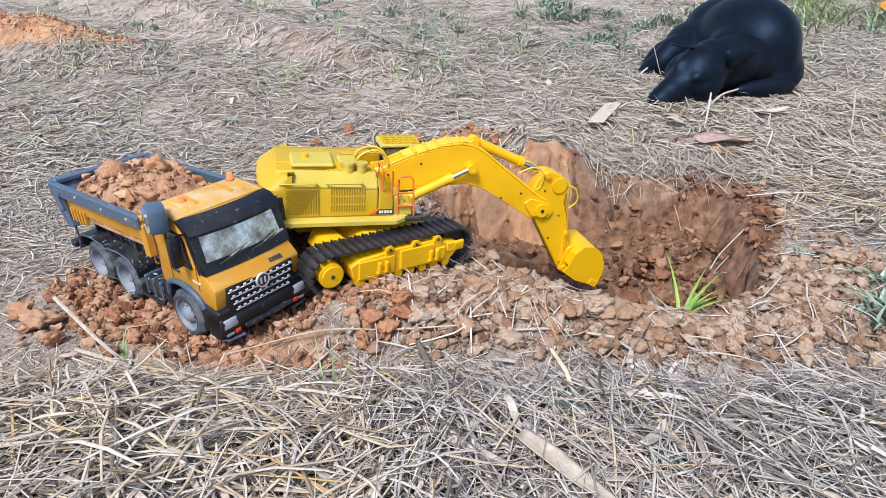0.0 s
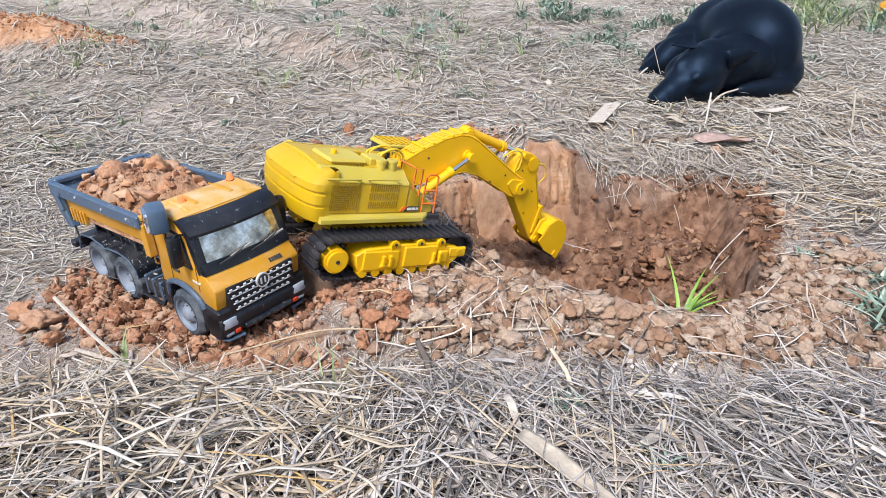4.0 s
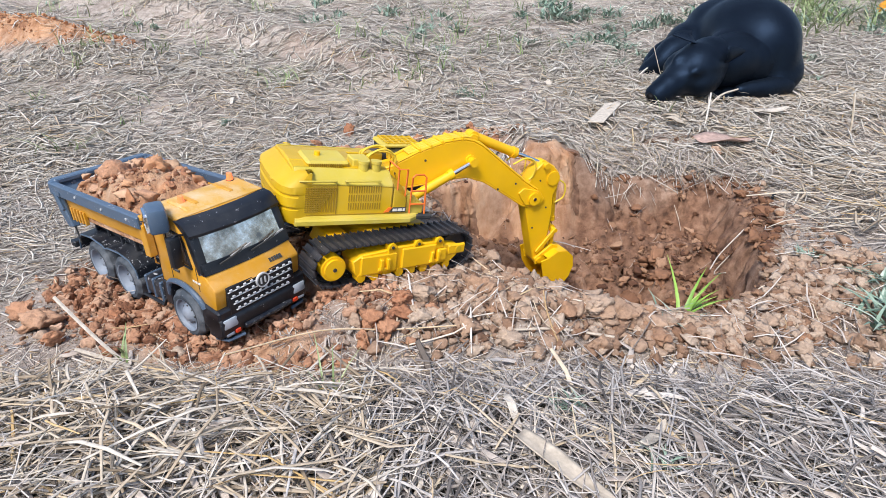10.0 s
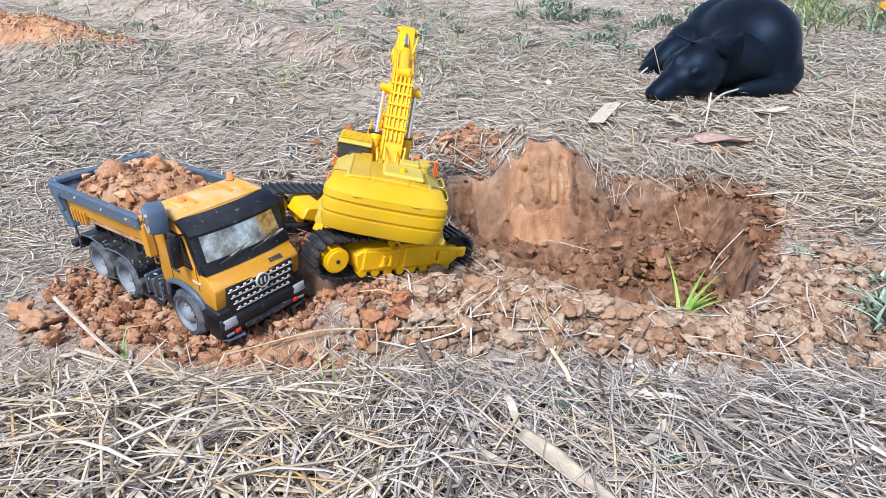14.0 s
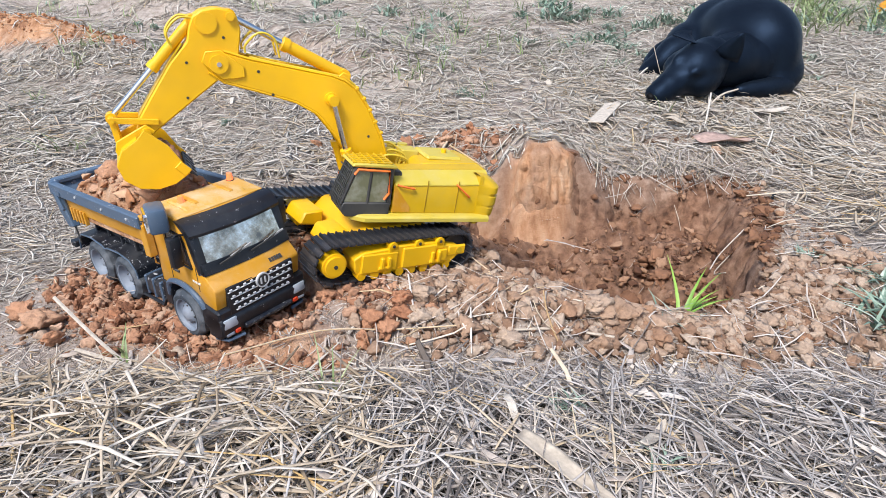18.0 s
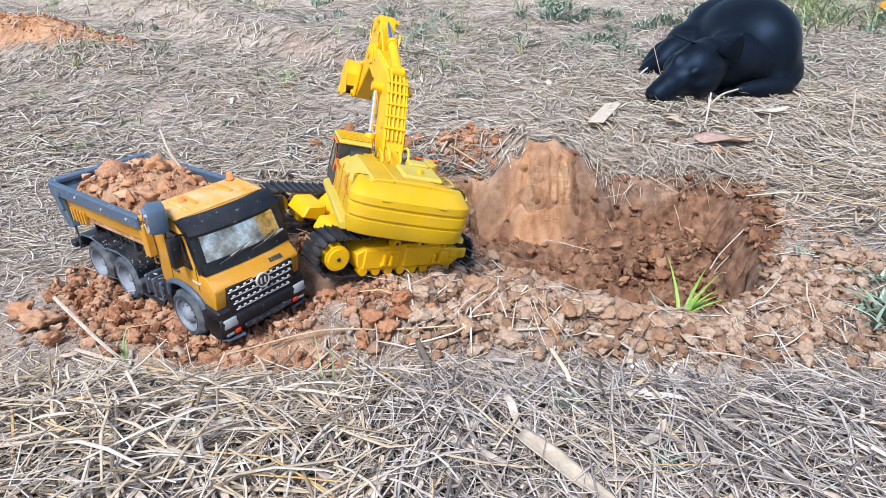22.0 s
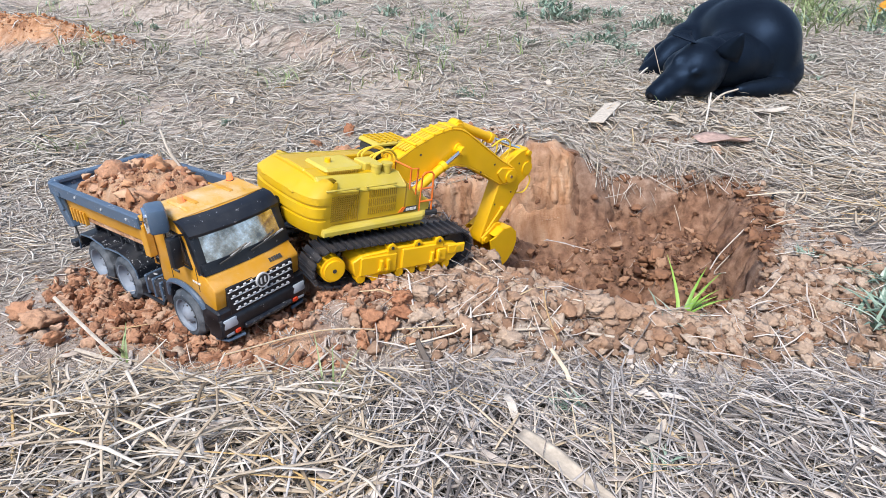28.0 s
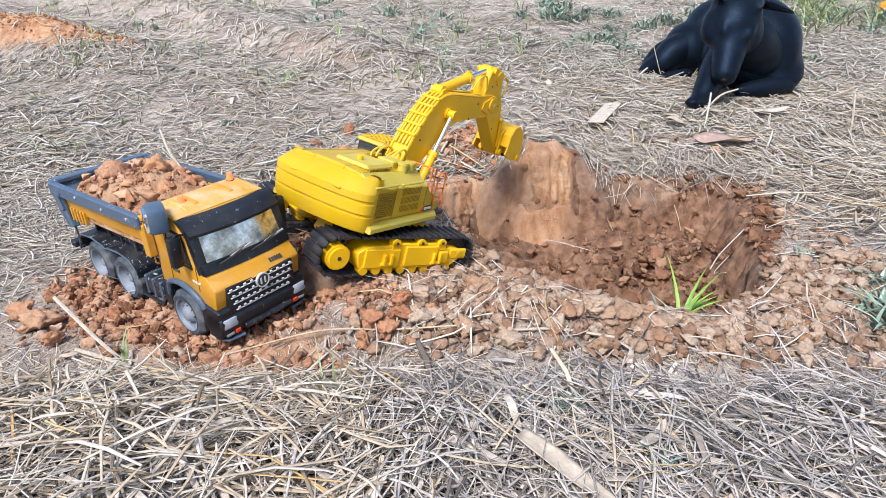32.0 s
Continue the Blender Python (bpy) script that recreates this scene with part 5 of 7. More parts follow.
    for sy in (-1, 1):
        part("side_rim", prism([(X0 + 0.004, ZT - 0.019), (X1 - 0.002, ZT - 0.019), (X1 - 0.002, ZT + 0.001), (X0 + 0.004, ZT + 0.003)], *sorted((sy * 0.083, sy * 0.0945)), 0.0018), RIM, b_ob, "chipped blue-black bed rim")
        part("corner_post", prism([(X1 - 0.012, zb - 0.004), (X1 + 0.003, zb - 0.004), (X1 + 0.003, ZT - 0.012), (X1 - 0.012, ZT - 0.012)], *sorted((sy * 0.078, sy * 0.091)), 0.0015), ORANGE, b_ob)
        tail = prism([(X0, ZT + 0.004), (X0 + 0.016, ZT + 0.004), (X0 + 0.040, zb + 0.012), (X0 + 0.052, zb - 0.012), (X0 + 0.034, zb - 0.016), (X0 + 0.014, zb + 0.008)], *sorted((sy * 0.079, sy * 0.092)), 0.0015)
        part("tail_frame", tail, RIM, b_ob)
        for k in range(5):
            x = X0 + 0.045 + k * 0.012
            part("side_rib", box(x, x + 0.0035, *sorted((sy * 0.080, sy * 0.0865)), zb - 0.002 + 0.0, zb + 0.022, 0.0008), ORANGE, b_ob)
        for x, z in ((-0.265, 0.181), (-0.175, 0.178), (-0.095, 0.179)):
            part("rim_bolt", rod((x, sy * 0.0945, z - 0.004), (x, sy * 0.0958, z - 0.004), 0.0022, seg=10), SILVER, b_ob)
    gate = prism([(X0, ZT + 0.003), (X0 + 0.006, ZT + 0.003), (X0 + 0.046, zb - 0.004), (X0 + 0.040, zb - 0.006)], -0.080, 0.080, 0.001)
    part("tailgate", gate, RIM, b_ob, "blue-black tailgate")
    part("tailgate_rim", box(X0 - 0.004, X0 + 0.016, -0.086, 0.086, ZT - 0.003, ZT + 0.006, 0.002), RIM, b_ob)
    for k in range(4):
        y = -0.055 + k * 0.037
        part("gate_rib", box(X0 + 0.008, X0 + 0.014, y - 0.004, y + 0.004, ZT - 0.05, ZT - 0.004, 0.001, None, Matrix.Identity(4)), RIM, b_ob)
    part("front_rim", box(X1 - 0.008, X1 + 0.004, -0.090, 0.090, ZT - 0.006, ZT + 0.002, 0.0015), ORANGE, b_ob)
    part("roof_canopy", prism([(X1, ZT - 0.001), (X1 + 0.012, ZT + 0.004), (X1 + 0.012, ZT + 0.007), (X1 - 0.002, ZT + 0.003)], -0.088, 0.088, 0.0006), ORANGE, b_ob)

    # cab
    hwc = 0.077
    side = [(-0.062, 0.078), (-0.044, 0.078), (-0.036, 0.090), (0.0, 0.094), (0.036, 0.086), (0.050, 0.075), (0.078, 0.072), (0.084, 0.108), (0.062, 0.126), (0.052, 0.131), (0.030, 0.186), (0.014, 0.203), (-0.055, 0.206), (-0.062, 0.200)]
    cab = part("cab", prism(side, -hwc, hwc, 0.004, seg=2), ORANGE, root, "amber truck cab with black trim")
    roof = prism([(-0.050, 0.204), (0.008, 0.202), (0.000, 0.2085), (-0.046, 0.2095)], -0.052, 0.052, 0.002)
    part("roof_panel", roof, ROOF, cab)
    part("roof_skin", prism([(-0.060, 0.2015), (-0.056, 0.2066), (0.010, 0.2042), (0.016, 0.2020)], -0.0735, 0.0735, 0.001), ROOF, cab, "dust-covered amber cab roof")
    for y in (-0.03, 0.03):
        part("roof_rib", prism([(-0.048, 0.2085), (0.0, 0.2075), (-0.002, 0.2105), (-0.046, 0.2112)], y - 0.004, y + 0.004, 0.001), ORANGE, cab)
    # visor, pillars, windscreen, all bowed forward in plan
    def bowed(line, half, bow, n=14, bevel=0.0):
        bm = bmesh.new()
        rows = []
        for k in range(n + 1):
            y = -half + 2 * half * k / n
            g = bow * (1 - (y / half) ** 2)
            rows.append([bm.verts.new((x + g, y, z)) for x, z in line])
        m = len(line)
        for a, b in zip(rows, rows[1:]):
            for k in range(m):
                bm.faces.new((a[k], a[(k + 1) % m], b[(k + 1) % m], b[k]))
        bm.faces.new(rows[0])
        bm.faces.new(rows[-1][::-1])
        return bm
    part("sun_visor", bowed([(0.012, 0.2015), (0.030, 0.2000), (0.0365, 0.1965), (0.0475, 0.1860), (0.0470, 0.1815), (0.0400, 0.1840), (0.0300, 0.1880)], 0.0785, 0.009), BLACK, cab, "glossy black sun visor")
    part("windscreen", bowed([(0.0540, 0.1390), (0.0600, 0.1400), (0.0435, 0.1850), (0.0380, 0.1840)], 0.0660, 0.006), SCREEN, cab, "dusty windscreen with blotchy reflections painted in")
    part("screen_backing", bowed([(0.030, 0.1200), (0.0585, 0.1240), (0.0400, 0.1900), (0.022, 0.1900)], 0.0745, 0.005), BLACK, cab)
    for sy in (-1, 1):
        pl = prism([(0.050, 0.124), (0.0630, 0.130), (0.0440, 0.188), (0.030, 0.190)], *sorted((sy * 0.0630, sy * 0.0785)), 0.0025, seg=2)
        part("windscreen_pillar", pl, BLACK, cab)
    part("windscreen_sill", bowed([(0.052, 0.1235), (0.0650, 0.1270), (0.0640, 0.1310), (0.0595, 0.1440), (0.052, 0.1420)], 0.076, 0.006), BLACK, cab)
    for y0, y1 in ((-0.052, -0.008), (0.002, 0.052)):
        p0 = Vector((0.0690, y0, 0.1390))
        p1 = Vector((0.0680, y1, 0.1490))
        part("wiper", tube([p0, p0.lerp(p1, 0.5) + Vector((0.002, 0, 0)), p1], 0.0014, seg=5), CHARCOAL, cab)
        part("wiper_blade", tube([p1 - Vector((0.000, 0.024, 0.006)), p1 + Vector((0.0006, 0.012, 0.002))], 0.0018, seg=5), GREY, cab)
    # side windows, door lines, handles
    for sy in (-1, 1):
        part("side_window", prism([(0.034, 0.134), (0.024, 0.178), (-0.016, 0.180), (-0.018, 0.136)], *sorted((sy * 0.0765, sy * 0.0782)), 0.0006), GLASS, cab, "dark side window")
        fr = tube([(0.036, sy * 0.078, 0.131), (0.024, sy * 0.078, 0.181), (-0.018, sy * 0.078, 0.183), (-0.021, sy * 0.078, 0.132), (0.036, sy * 0.078, 0.131)], 0.0018, seg=6)
        part("window_frame", fr, BLACK, cab)
        for x in (-0.026, 0.044):
            part("door_seam", box(x, x + 0.001, *sorted((sy * 0.0765, sy * 0.0776)), 0.096, 0.185 if x < 0 else 0.135, 0), CHARCOAL, cab)
        part("door_handle", box(-0.018, -0.002, *sorted((sy * 0.0768, sy * 0.0795)), 0.112, 0.1165, 0.001), CHARCOAL, cab)
        for k in range(3):
            part("door_print", box(0.030 + k * 0.007, 0.035 + k * 0.007, *sorted((sy * 0.0766, sy * 0.0777)), 0.108, 0.1115, 0), WHITE, cab)
        arch = tube(arc([(-0.047, sy * 0.077, 0.060), (-0.040, sy * 0.079, 0.083), (-0.016, sy * 0.080, 0.094), (0.014, sy * 0.080, 0.094), (0.040, sy * 0.080, 0.084), (0.052, sy * 0.079, 0.070)], 4), 0.0045, seg=8)
        part("wheel_arch", arch, RIM, cab, "blue-black wheel arch")
        part("arch_panel", prism([(0.040, 0.040), (0.066, 0.030), (0.086, 0.046), (0.086, 0.074), (0.050, 0.078), (0.040, 0.070)], *sorted((sy * 0.056, sy * 0.080)), 0.003), BLACK, cab)
        part("cab_step", box(-0.060, -0.040, *sorted((sy * 0.060, sy * 0.080)), 0.040, 0.082, 0.002), BLACK, cab)
        part("grab_rail", tube([(-0.058, sy * 0.079, 0.110), (-0.058, sy * 0.083, 0.114), (-0.057, sy * 0.083, 0.170), (-0.057, sy * 0.079, 0.174)], 0.0013, seg=6), ORANGE, cab)
        # mirrors: tall door mirror and large kerb mirror
        mh = box(0.020, 0.034, *sorted((sy * 0.083, sy * 0.101)), 0.138, 0.186, 0.004, seg=2)
        mo = part("door_mirror", mh, BLACK, cab, "black door mirror")
        part("mirror_glass", box(0.0185, 0.0205, *sorted((sy * 0.086, sy * 0.098)), 0.142, 0.182, 0.0006), MIRROR, mo)
        part("mirror_arm", tube([(0.030, sy * 0.077, 0.184), (0.030, sy * 0.088, 0.188), (0.028, sy * 0.094, 0.184)], 0.0016), BLACK, mo)
    kb = box(-0.020, 0.022, -0.016, 0.010, -0.018, 0.018, 0.006, seg=2)
    ko = part("kerb_mirror", kb, RIM, cab, "rounded blue-black roof mirror with pale glass", m=Matrix.Translation((-0.006, -0.088, 0.206)) @ Matrix.Rotation(radians(-22), 4, "Z") @ Matrix.Diagonal((1.05, 1.05, 1.05, 1)))
    part("mirror_glass", box(-0.016, 0.018, -0.0172, -0.0155, -0.0145, 0.013, 0.003), MIRROR, ko, "pale mirror glass")
    for x, y in ((-0.022, -0.042), (-0.047, 0.060)):
        bb = rod((x, y, 0.205), (x, y, 0.2075), 0.0062, seg=14)
        bo = part("beacon_base", bb, CHARCOAL, cab)
        part("beacon", rod((x, y, 0.2075), (x, y, 0.2185), 0.0058, seg=8, r2=0.0042), BEACON, bo, "small glowing orange roof beacon")
    # hood strip, grille, emblem
    part("front_panel", bowed([(0.0740, 0.1030), (0.0810, 0.1050), (0.0620, 0.1285), (0.0560, 0.1265)], 0.0745, 0.0065), ORANGE, cab)
    g0 = prism([(0.078, 0.060), (0.0855, 0.060), (0.0865, 0.107), (0.078, 0.107)], -0.060, 0.060, 0.001)
    grille = part("grille", g0, BLACK, cab, "black grille with silver studs")
    for r in range(4):
        z = 0.066 + r * 0.0108
        half = 0.050 + 0.003 * r
        part("grille_bar", prism([(0.0855, z + 0.0002), (0.0880, z + 0.0004), (0.0880, z + 0.0014), (0.0855, z + 0.0018)], -half, half, 0.0004), SILVER, grille)
        n = 10
        for k in range(n):
            y = -half + 0.005 + k * (2 * half - 0.010) / (n - 1)
            if abs(y) < 0.010 and r >= 2:
                continue
            part("grille_stud", prism([(0.0868, z + 0.0024), (0.0892, z + 0.003), (0.0892, z + 0.0052), (0.0868, z + 0.0058)], y - 0.0022, y + 0.0022, 0.0004), SILVER, grille)
    em = bmesh.new()
    n = 28
    rg = [[em.verts.new((0.0905 + dx, r * math.cos(2 * math.pi * k / n), 0.0965 + r * math.sin(2 * math.pi * k / n))) for k in range(n)] for r, dx in ((0.0118, -0.003), (0.0118, 0.001), (0.0098, 0.001), (0.0098, -0.001))]
    for a, b in zip(rg, rg[1:]):
        for k in range(n):
            em.faces.new((a[k], a[(k + 1) % n], b[(k + 1) % n], b[k]))
    em.faces.new(rg[-1])
    part("badge", em, SILVER, grille, "round silver badge")
    for y in (-0.0036, 0.0036):
        part("badge_bar", box(0.0895, 0.0918, y - 0.0014, y + 0.0014, 0.0912, 0.1018, 0.0005), SILVER, grille)
    part("badge_plate", rod((0.0895, 0, 0.0965), (0.0905, 0, 0.0965), 0.0097, seg=24), CHARCOAL, grille)
    for k in range(5):
        part("maker_lettering", prism([(0.0800, 0.1125), (0.0812, 0.1135), (0.0765, 0.1185), (0.0753, 0.1175)], 0.024 + k * 0.0048, 0.0275 + k * 0.0048, 0), CHARCOAL, cab)
    # bumper, head lamps, reflectors
    bump = prism([(0.050, 0.024), (0.074, 0.022), (0.088, 0.034), (0.090, 0.058), (0.080, 0.066), (0.050, 0.066)], -0.080, 0.080, 0.003)
    bo = part("bumper", bump, BLACK, root, "black bumper with scuffed silver guard")
    part("bumper_guard", prism([(0.084, 0.030), (0.0935, 0.033), (0.0935, 0.039), (0.086, 0.041)], -0.042, 0.046, 0.0012), WORN, bo)
    for k in range(6):
        y = -0.032 + k * 0.0135
        part("guard_groove", box(0.0930, 0.0942, y, y + 0.006, 0.0345, 0.0378, 0.0003), CHARCOAL, bo)
    for sy in (-1, 1):
        part("head_lamp", prism([(0.082, 0.043), (0.0905, 0.044), (0.0895, 0.060), (0.082, 0.061)], *sorted((sy * 0.052, sy * 0.077)), 0.003, seg=2), LAMPGLASS, bo, "clear head lamp")
        part("fog_lamp", box(0.080, 0.0885, *sorted((sy * 0.060, sy * 0.074)), 0.030, 0.036, 0.0015), LAMPGLASS, bo)
        part("reflector", box(0.084, 0.0905, *sorted((sy * 0.050, sy * 0.059)), 0.031, 0.038, 0.001), LENS, bo, "orange-red reflector")
        part("lower_lip", tube([(0.066, sy * 0.078, 0.024), (0.084, sy * 0.070, 0.022), (0.090, sy * 0.045, 0.024)], 0.003), RIM, bo)
    return root


build_truck()


def mesh_from(name, V, F, material, smooth_faces=False):
    """A mesh from arrays of places and of triangles or quads."""
    me = bpy.data.meshes.new(name)
    n, k = F.shape
    me.vertices.add(len(V))
    me.vertices.foreach_set("co", V.astype(np.float32).ravel())
    me.loops.add(n * k)
    me.loops.foreach_set("vertex_index", F.astype(np.int32).ravel())
    me.polygons.add(n)
    me.polygons.foreach_set("loop_start", np.arange(0, n * k, k, dtype=np.int32))
    if smooth_faces:
        me.polygons.foreach_set("use_smooth", np.ones(n, dtype=bool))
    me.update(calc_edges=True)
    me.materials.append(material)
    return me


# ---- the sleeping dog ----
DOG_AT = Vector((1.08, 2.42, 0.10))


def blob(spheres, voxel=0.012):
    """Ellipsoids (centre, radii, turn about z) melted into one body by its modifiers."""
    bm = bmesh.new()
    for (cx, cy, cz), (rx, ry, rz), turn in spheres:
        m = Matrix.Translation((cx, cy, cz)) @ Matrix.Rotation(radians(turn), 4, "Z") @ Matrix.Diagonal((rx, ry, rz, 1))
        bmesh.ops.create_icosphere(bm, subdivisions=3, radius=1.0, matrix=m)
    return bm


def melt(ob, voxel=0.012, rounds=8):
    r = ob.modifiers.new("melt", "REMESH")
    r.mode, r.voxel_size, r.use_smooth_shade = "VOXEL", voxel, True
    s = ob.modifiers.new("soften", "SMOOTH")
    s.factor, s.iterations = 0.6, rounds
    return ob


def limb(pts, r0, r1, n=7):
    """Ellipsoids strung along a bent line, thick to thin."""
    line = arc(pts, n)
    out = []
    for i, p in enumerate(line):
        r = r0 + (r1 - r0) * i / (len(line) - 1)
        out.append((tuple(p), (r, r, r), 0))
    return out


def ear_mesh(sy):
    bm = bmesh.new()
    n = 7
    rows = []
    for i in range(n):
        u = i / (n - 1)
        w = 0.050 * (1 - u ** 1.8) + 0.003
        base = Vector((-0.012 * u, sy * 0.034 * u, 0.122 * u))
        rows.append([bm.verts.new(base + Vector((w * math.cos(a), sy * (-0.010 + 0.016 * abs(math.sin(a)) * (1 - u)) + d, 0))) for a, d in ((math.pi, 0), (math.pi * 0.75, 0), (math.pi / 2, 0), (math.pi * 0.25, 0), (0, 0), (0, sy * 0.005), (math.pi / 2, sy * 0.009), (math.pi, sy * 0.005))])
    for a, b in zip(rows, rows[1:]):
        for k in range(8):
            bm.faces.new((a[k], a[(k + 1) % 8], b[(k + 1) % 8], b[k]))
    bm.faces.new(rows[-1])
    bm.faces.new(rows[0][::-1])
    return bm


def ear_pose(side, out, back):
    """An ear on the head, tipped outwards and back."""
    return Matrix.Translation((-0.050, side * 0.066, 0.034)) @ Matrix.Rotation(radians(-side * out), 4, "X") @ Matrix.Rotation(radians(back), 4, "Y") @ Matrix.Rotation(radians(-side * 60), 4, "Z") @ Matrix.Scale(0.82, 4)


def build_dog():
    root = thing("black_dog", Matrix.Translation(DOG_AT), "short-haired black dog lying curled on the straw", "dog")
    body = blob([((0.10, 0.17, 0.165), (0.165, 0.25, 0.175), 10), ((0.075, 0.36, 0.17), (0.15, 0.18, 0.155), 0), ((0.155, 0.05, 0.125), (0.085, 0.13, 0.155), 0), ((0.05, 0.02, 0.115), (0.13, 0.11, 0.12), 0),
                 ((0.165, 0.18, 0.11), (0.09, 0.16, 0.12), 0), ((-0.045, 0.33, 0.12), (0.115, 0.14, 0.115), 0), ((0.0, 0.04, 0.13), (0.11, 0.10, 0.10), 0)] + limb([(0.18, 0.05, 0.15), (0.20, -0.015, 0.07), (0.14, -0.05, 0.035)], 0.062, 0.042))
    melt(part("torso", body, FUR, root, "glossy black torso"), 0.012, 14)
    melt(part("hind_leg", blob(limb([(-0.06, 0.30, 0.13), (-0.14, 0.27, 0.11), (-0.185, 0.25, 0.075), (-0.225, 0.27, 0.05), (-0.255, 0.26, 0.035)], 0.08, 0.026)), FUR, root), 0.01)
    melt(part("hind_foot", blob(limb([(-0.10, 0.20, 0.035), (-0.16, 0.19, 0.03), (-0.205, 0.18, 0.026)], 0.028, 0.020)), FUR, root), 0.009)
    melt(part("foreleg", blob(limb([(0.17, -0.04, 0.035), (0.10, -0.075, 0.028), (0.03, -0.09, 0.024), (-0.01, -0.10, 0.022)], 0.045, 0.024)), FUR, root), 0.008)
    arm = melt(part("foreleg", blob(limb([(-0.03, 0.02, 0.14), (-0.11, -0.10, 0.10), (-0.165, -0.18, 0.040), (-0.195, -0.215, 0.012), (-0.225, -0.245, 0.006)], 0.062, 0.023) + [((-0.232, -0.25, 0.008), (0.030, 0.026, 0.018), 45)]), FUR, root), 0.008)
    melt(part("tail", blob(limb([(-0.01, 0.50, 0.16), (-0.13, 0.46, 0.11), (-0.20, 0.38, 0.075), (-0.235, 0.31, 0.06)], 0.034, 0.015)), FUR, root), 0.009)
    neck = melt(part("neck", blob([((-0.03, 0, -0.02), (0.165, 0.105, 0.10), 0), ((-0.10, 0, -0.03), (0.12, 0.12, 0.115), 0)]), FUR, root), 0.01)
    head = blob([((-0.01, 0, -0.012), (0.100, 0.086, 0.072), 0), ((-0.07, 0, -0.025), (0.09, 0.088, 0.078), 0), ((0.05, 0, -0.030), (0.095, 0.068, 0.060), 0), ((0.115, 0, -0.036), (0.080, 0.054, 0.050), 0), ((0.165, 0, -0.040), (0.050, 0.048, 0.043), 0), ((0.192, 0, -0.042), (0.034, 0.043, 0.038), 0),
                 ((0.045, 0.040, 0.022), (0.045, 0.022, 0.018), 0), ((0.045, -0.040, 0.022), (0.045, 0.022, 0.018), 0), ((0.01, 0.064, -0.04), (0.075, 0.040, 0.05), 0), ((0.01, -0.064, -0.04), (0.075, 0.040, 0.05), 0), ((0.11, 0, -0.078), (0.085, 0.032, 0.016), 0)])
    head = melt(part("head", head, FUR, root, "black head with tapering muzzle"), 0.009, 6)
    ear = part("ear", ear_mesh(1), FUR, head, "upright pointed ear", True, ear_pose(1, 12, -25))
    far_ear = part("ear", ear_mesh(-1), FUR, head, "upright pointed ear", True, ear_pose(-1, 25, 50))
    nb = bmesh.new()
    bmesh.ops.create_uvsphere(nb, u_segments=16, v_segments=10, radius=1.0, matrix=Matrix.Diagonal((0.012, 0.016, 0.011, 1)))
    part("nose", nb, NOSE, head, "moist black nose", True, Matrix.Translation((0.222, 0, -0.030)))
    for ob in [o for o in root.children if o.type == "MESH"]:
        coat(ob, Vector((-0.9, 0.0, -0.1)) if ob == head else Vector((0.2, 0.8, -0.5)))
    return root, head, neck, (ear, far_ear), arm


def coat(ob, flow):
    """Short hairs laid along the flow over the whole of a part."""
    ev = ob.evaluated_get(bpy.context.evaluated_depsgraph_get())
    me = ev.to_mesh()
    me.calc_loop_triangles()
    n = len(me.loop_triangles)
    tri = np.empty(n * 3, np.int32)
    me.loop_triangles.foreach_get("vertices", tri)
    co = np.empty(len(me.vertices) * 3, np.float32)
    me.vertices.foreach_get("co", co)
    a, b, c = (co.reshape(-1, 3)[tri.reshape(-1, 3)[:, k]].astype(float) for k in range(3))
    ev.to_mesh_clear()
    nrm = np.cross(b - a, c - a)
    area = np.linalg.norm(nrm, axis=1)
    nrm = nrm / np.maximum(area, 1e-12)[:, None]
    gen = np.random.default_rng(len(ob.name) + n)
    pick = gen.choice(n, int(area.sum() * 0.5 * 30000), p=area / area.sum())
    u, v = gen.uniform(0, 1, (2, len(pick), 1))
    u, v = np.where(u + v > 1, 1 - u, u), np.where(u + v > 1, 1 - v, v)
    p = a[pick] + u * (b - a)[pick] + v * (c - a)[pick]
    N = nrm[pick]
    f = np.array(flow.normalized()) + gen.normal(0, 0.25, (len(pick), 3))
    f = f - N * (f * N).sum(1, keepdims=True)
    f = f / np.maximum(np.linalg.norm(f, axis=1, keepdims=True), 1e-6)
    side = np.cross(N, f)
    ln = gen.uniform(0.007, 0.013, (len(pick), 1))
    V = np.stack([p - side * 0.0009 - N * 0.0004, p + side * 0.0009 - N * 0.0004, p + f * ln + N * ln * 0.07], 1).reshape(-1, 3)
    hairs = new("coat", mesh_from("coat", V, np.arange(len(V)).reshape(-1, 3), FUR))
    hairs.parent = ob
    tagged(hairs, "short black fur", kind="stuff")


DOG, DOG_HEAD, DOG_NECK, DOG_EARS, DOG_ARM = build_dog()


def head_pose(skull, nose, far, near):
    """The head's pose in the dog's space from four of its points."""
    x = (Vector(nose) - Vector(skull)).normalized()
    y = Vector(near) - Vector(far)
    y = (y - x * y.dot(x)).normalized()
    z = x.cross(y)
    m = Matrix((x, y, z)).transposed().to_4x4()
    return Matrix.Translation(skull) @ m


def neck_pose(skull):
    a, b = Vector((0.09, 0.05, 0.15)), Vector(skull)
    x = (b - a).normalized()
    return Matrix.Translation(a.lerp(b, 0.5)) @ x.to_track_quat("X", "Z").to_matrix().to_4x4()


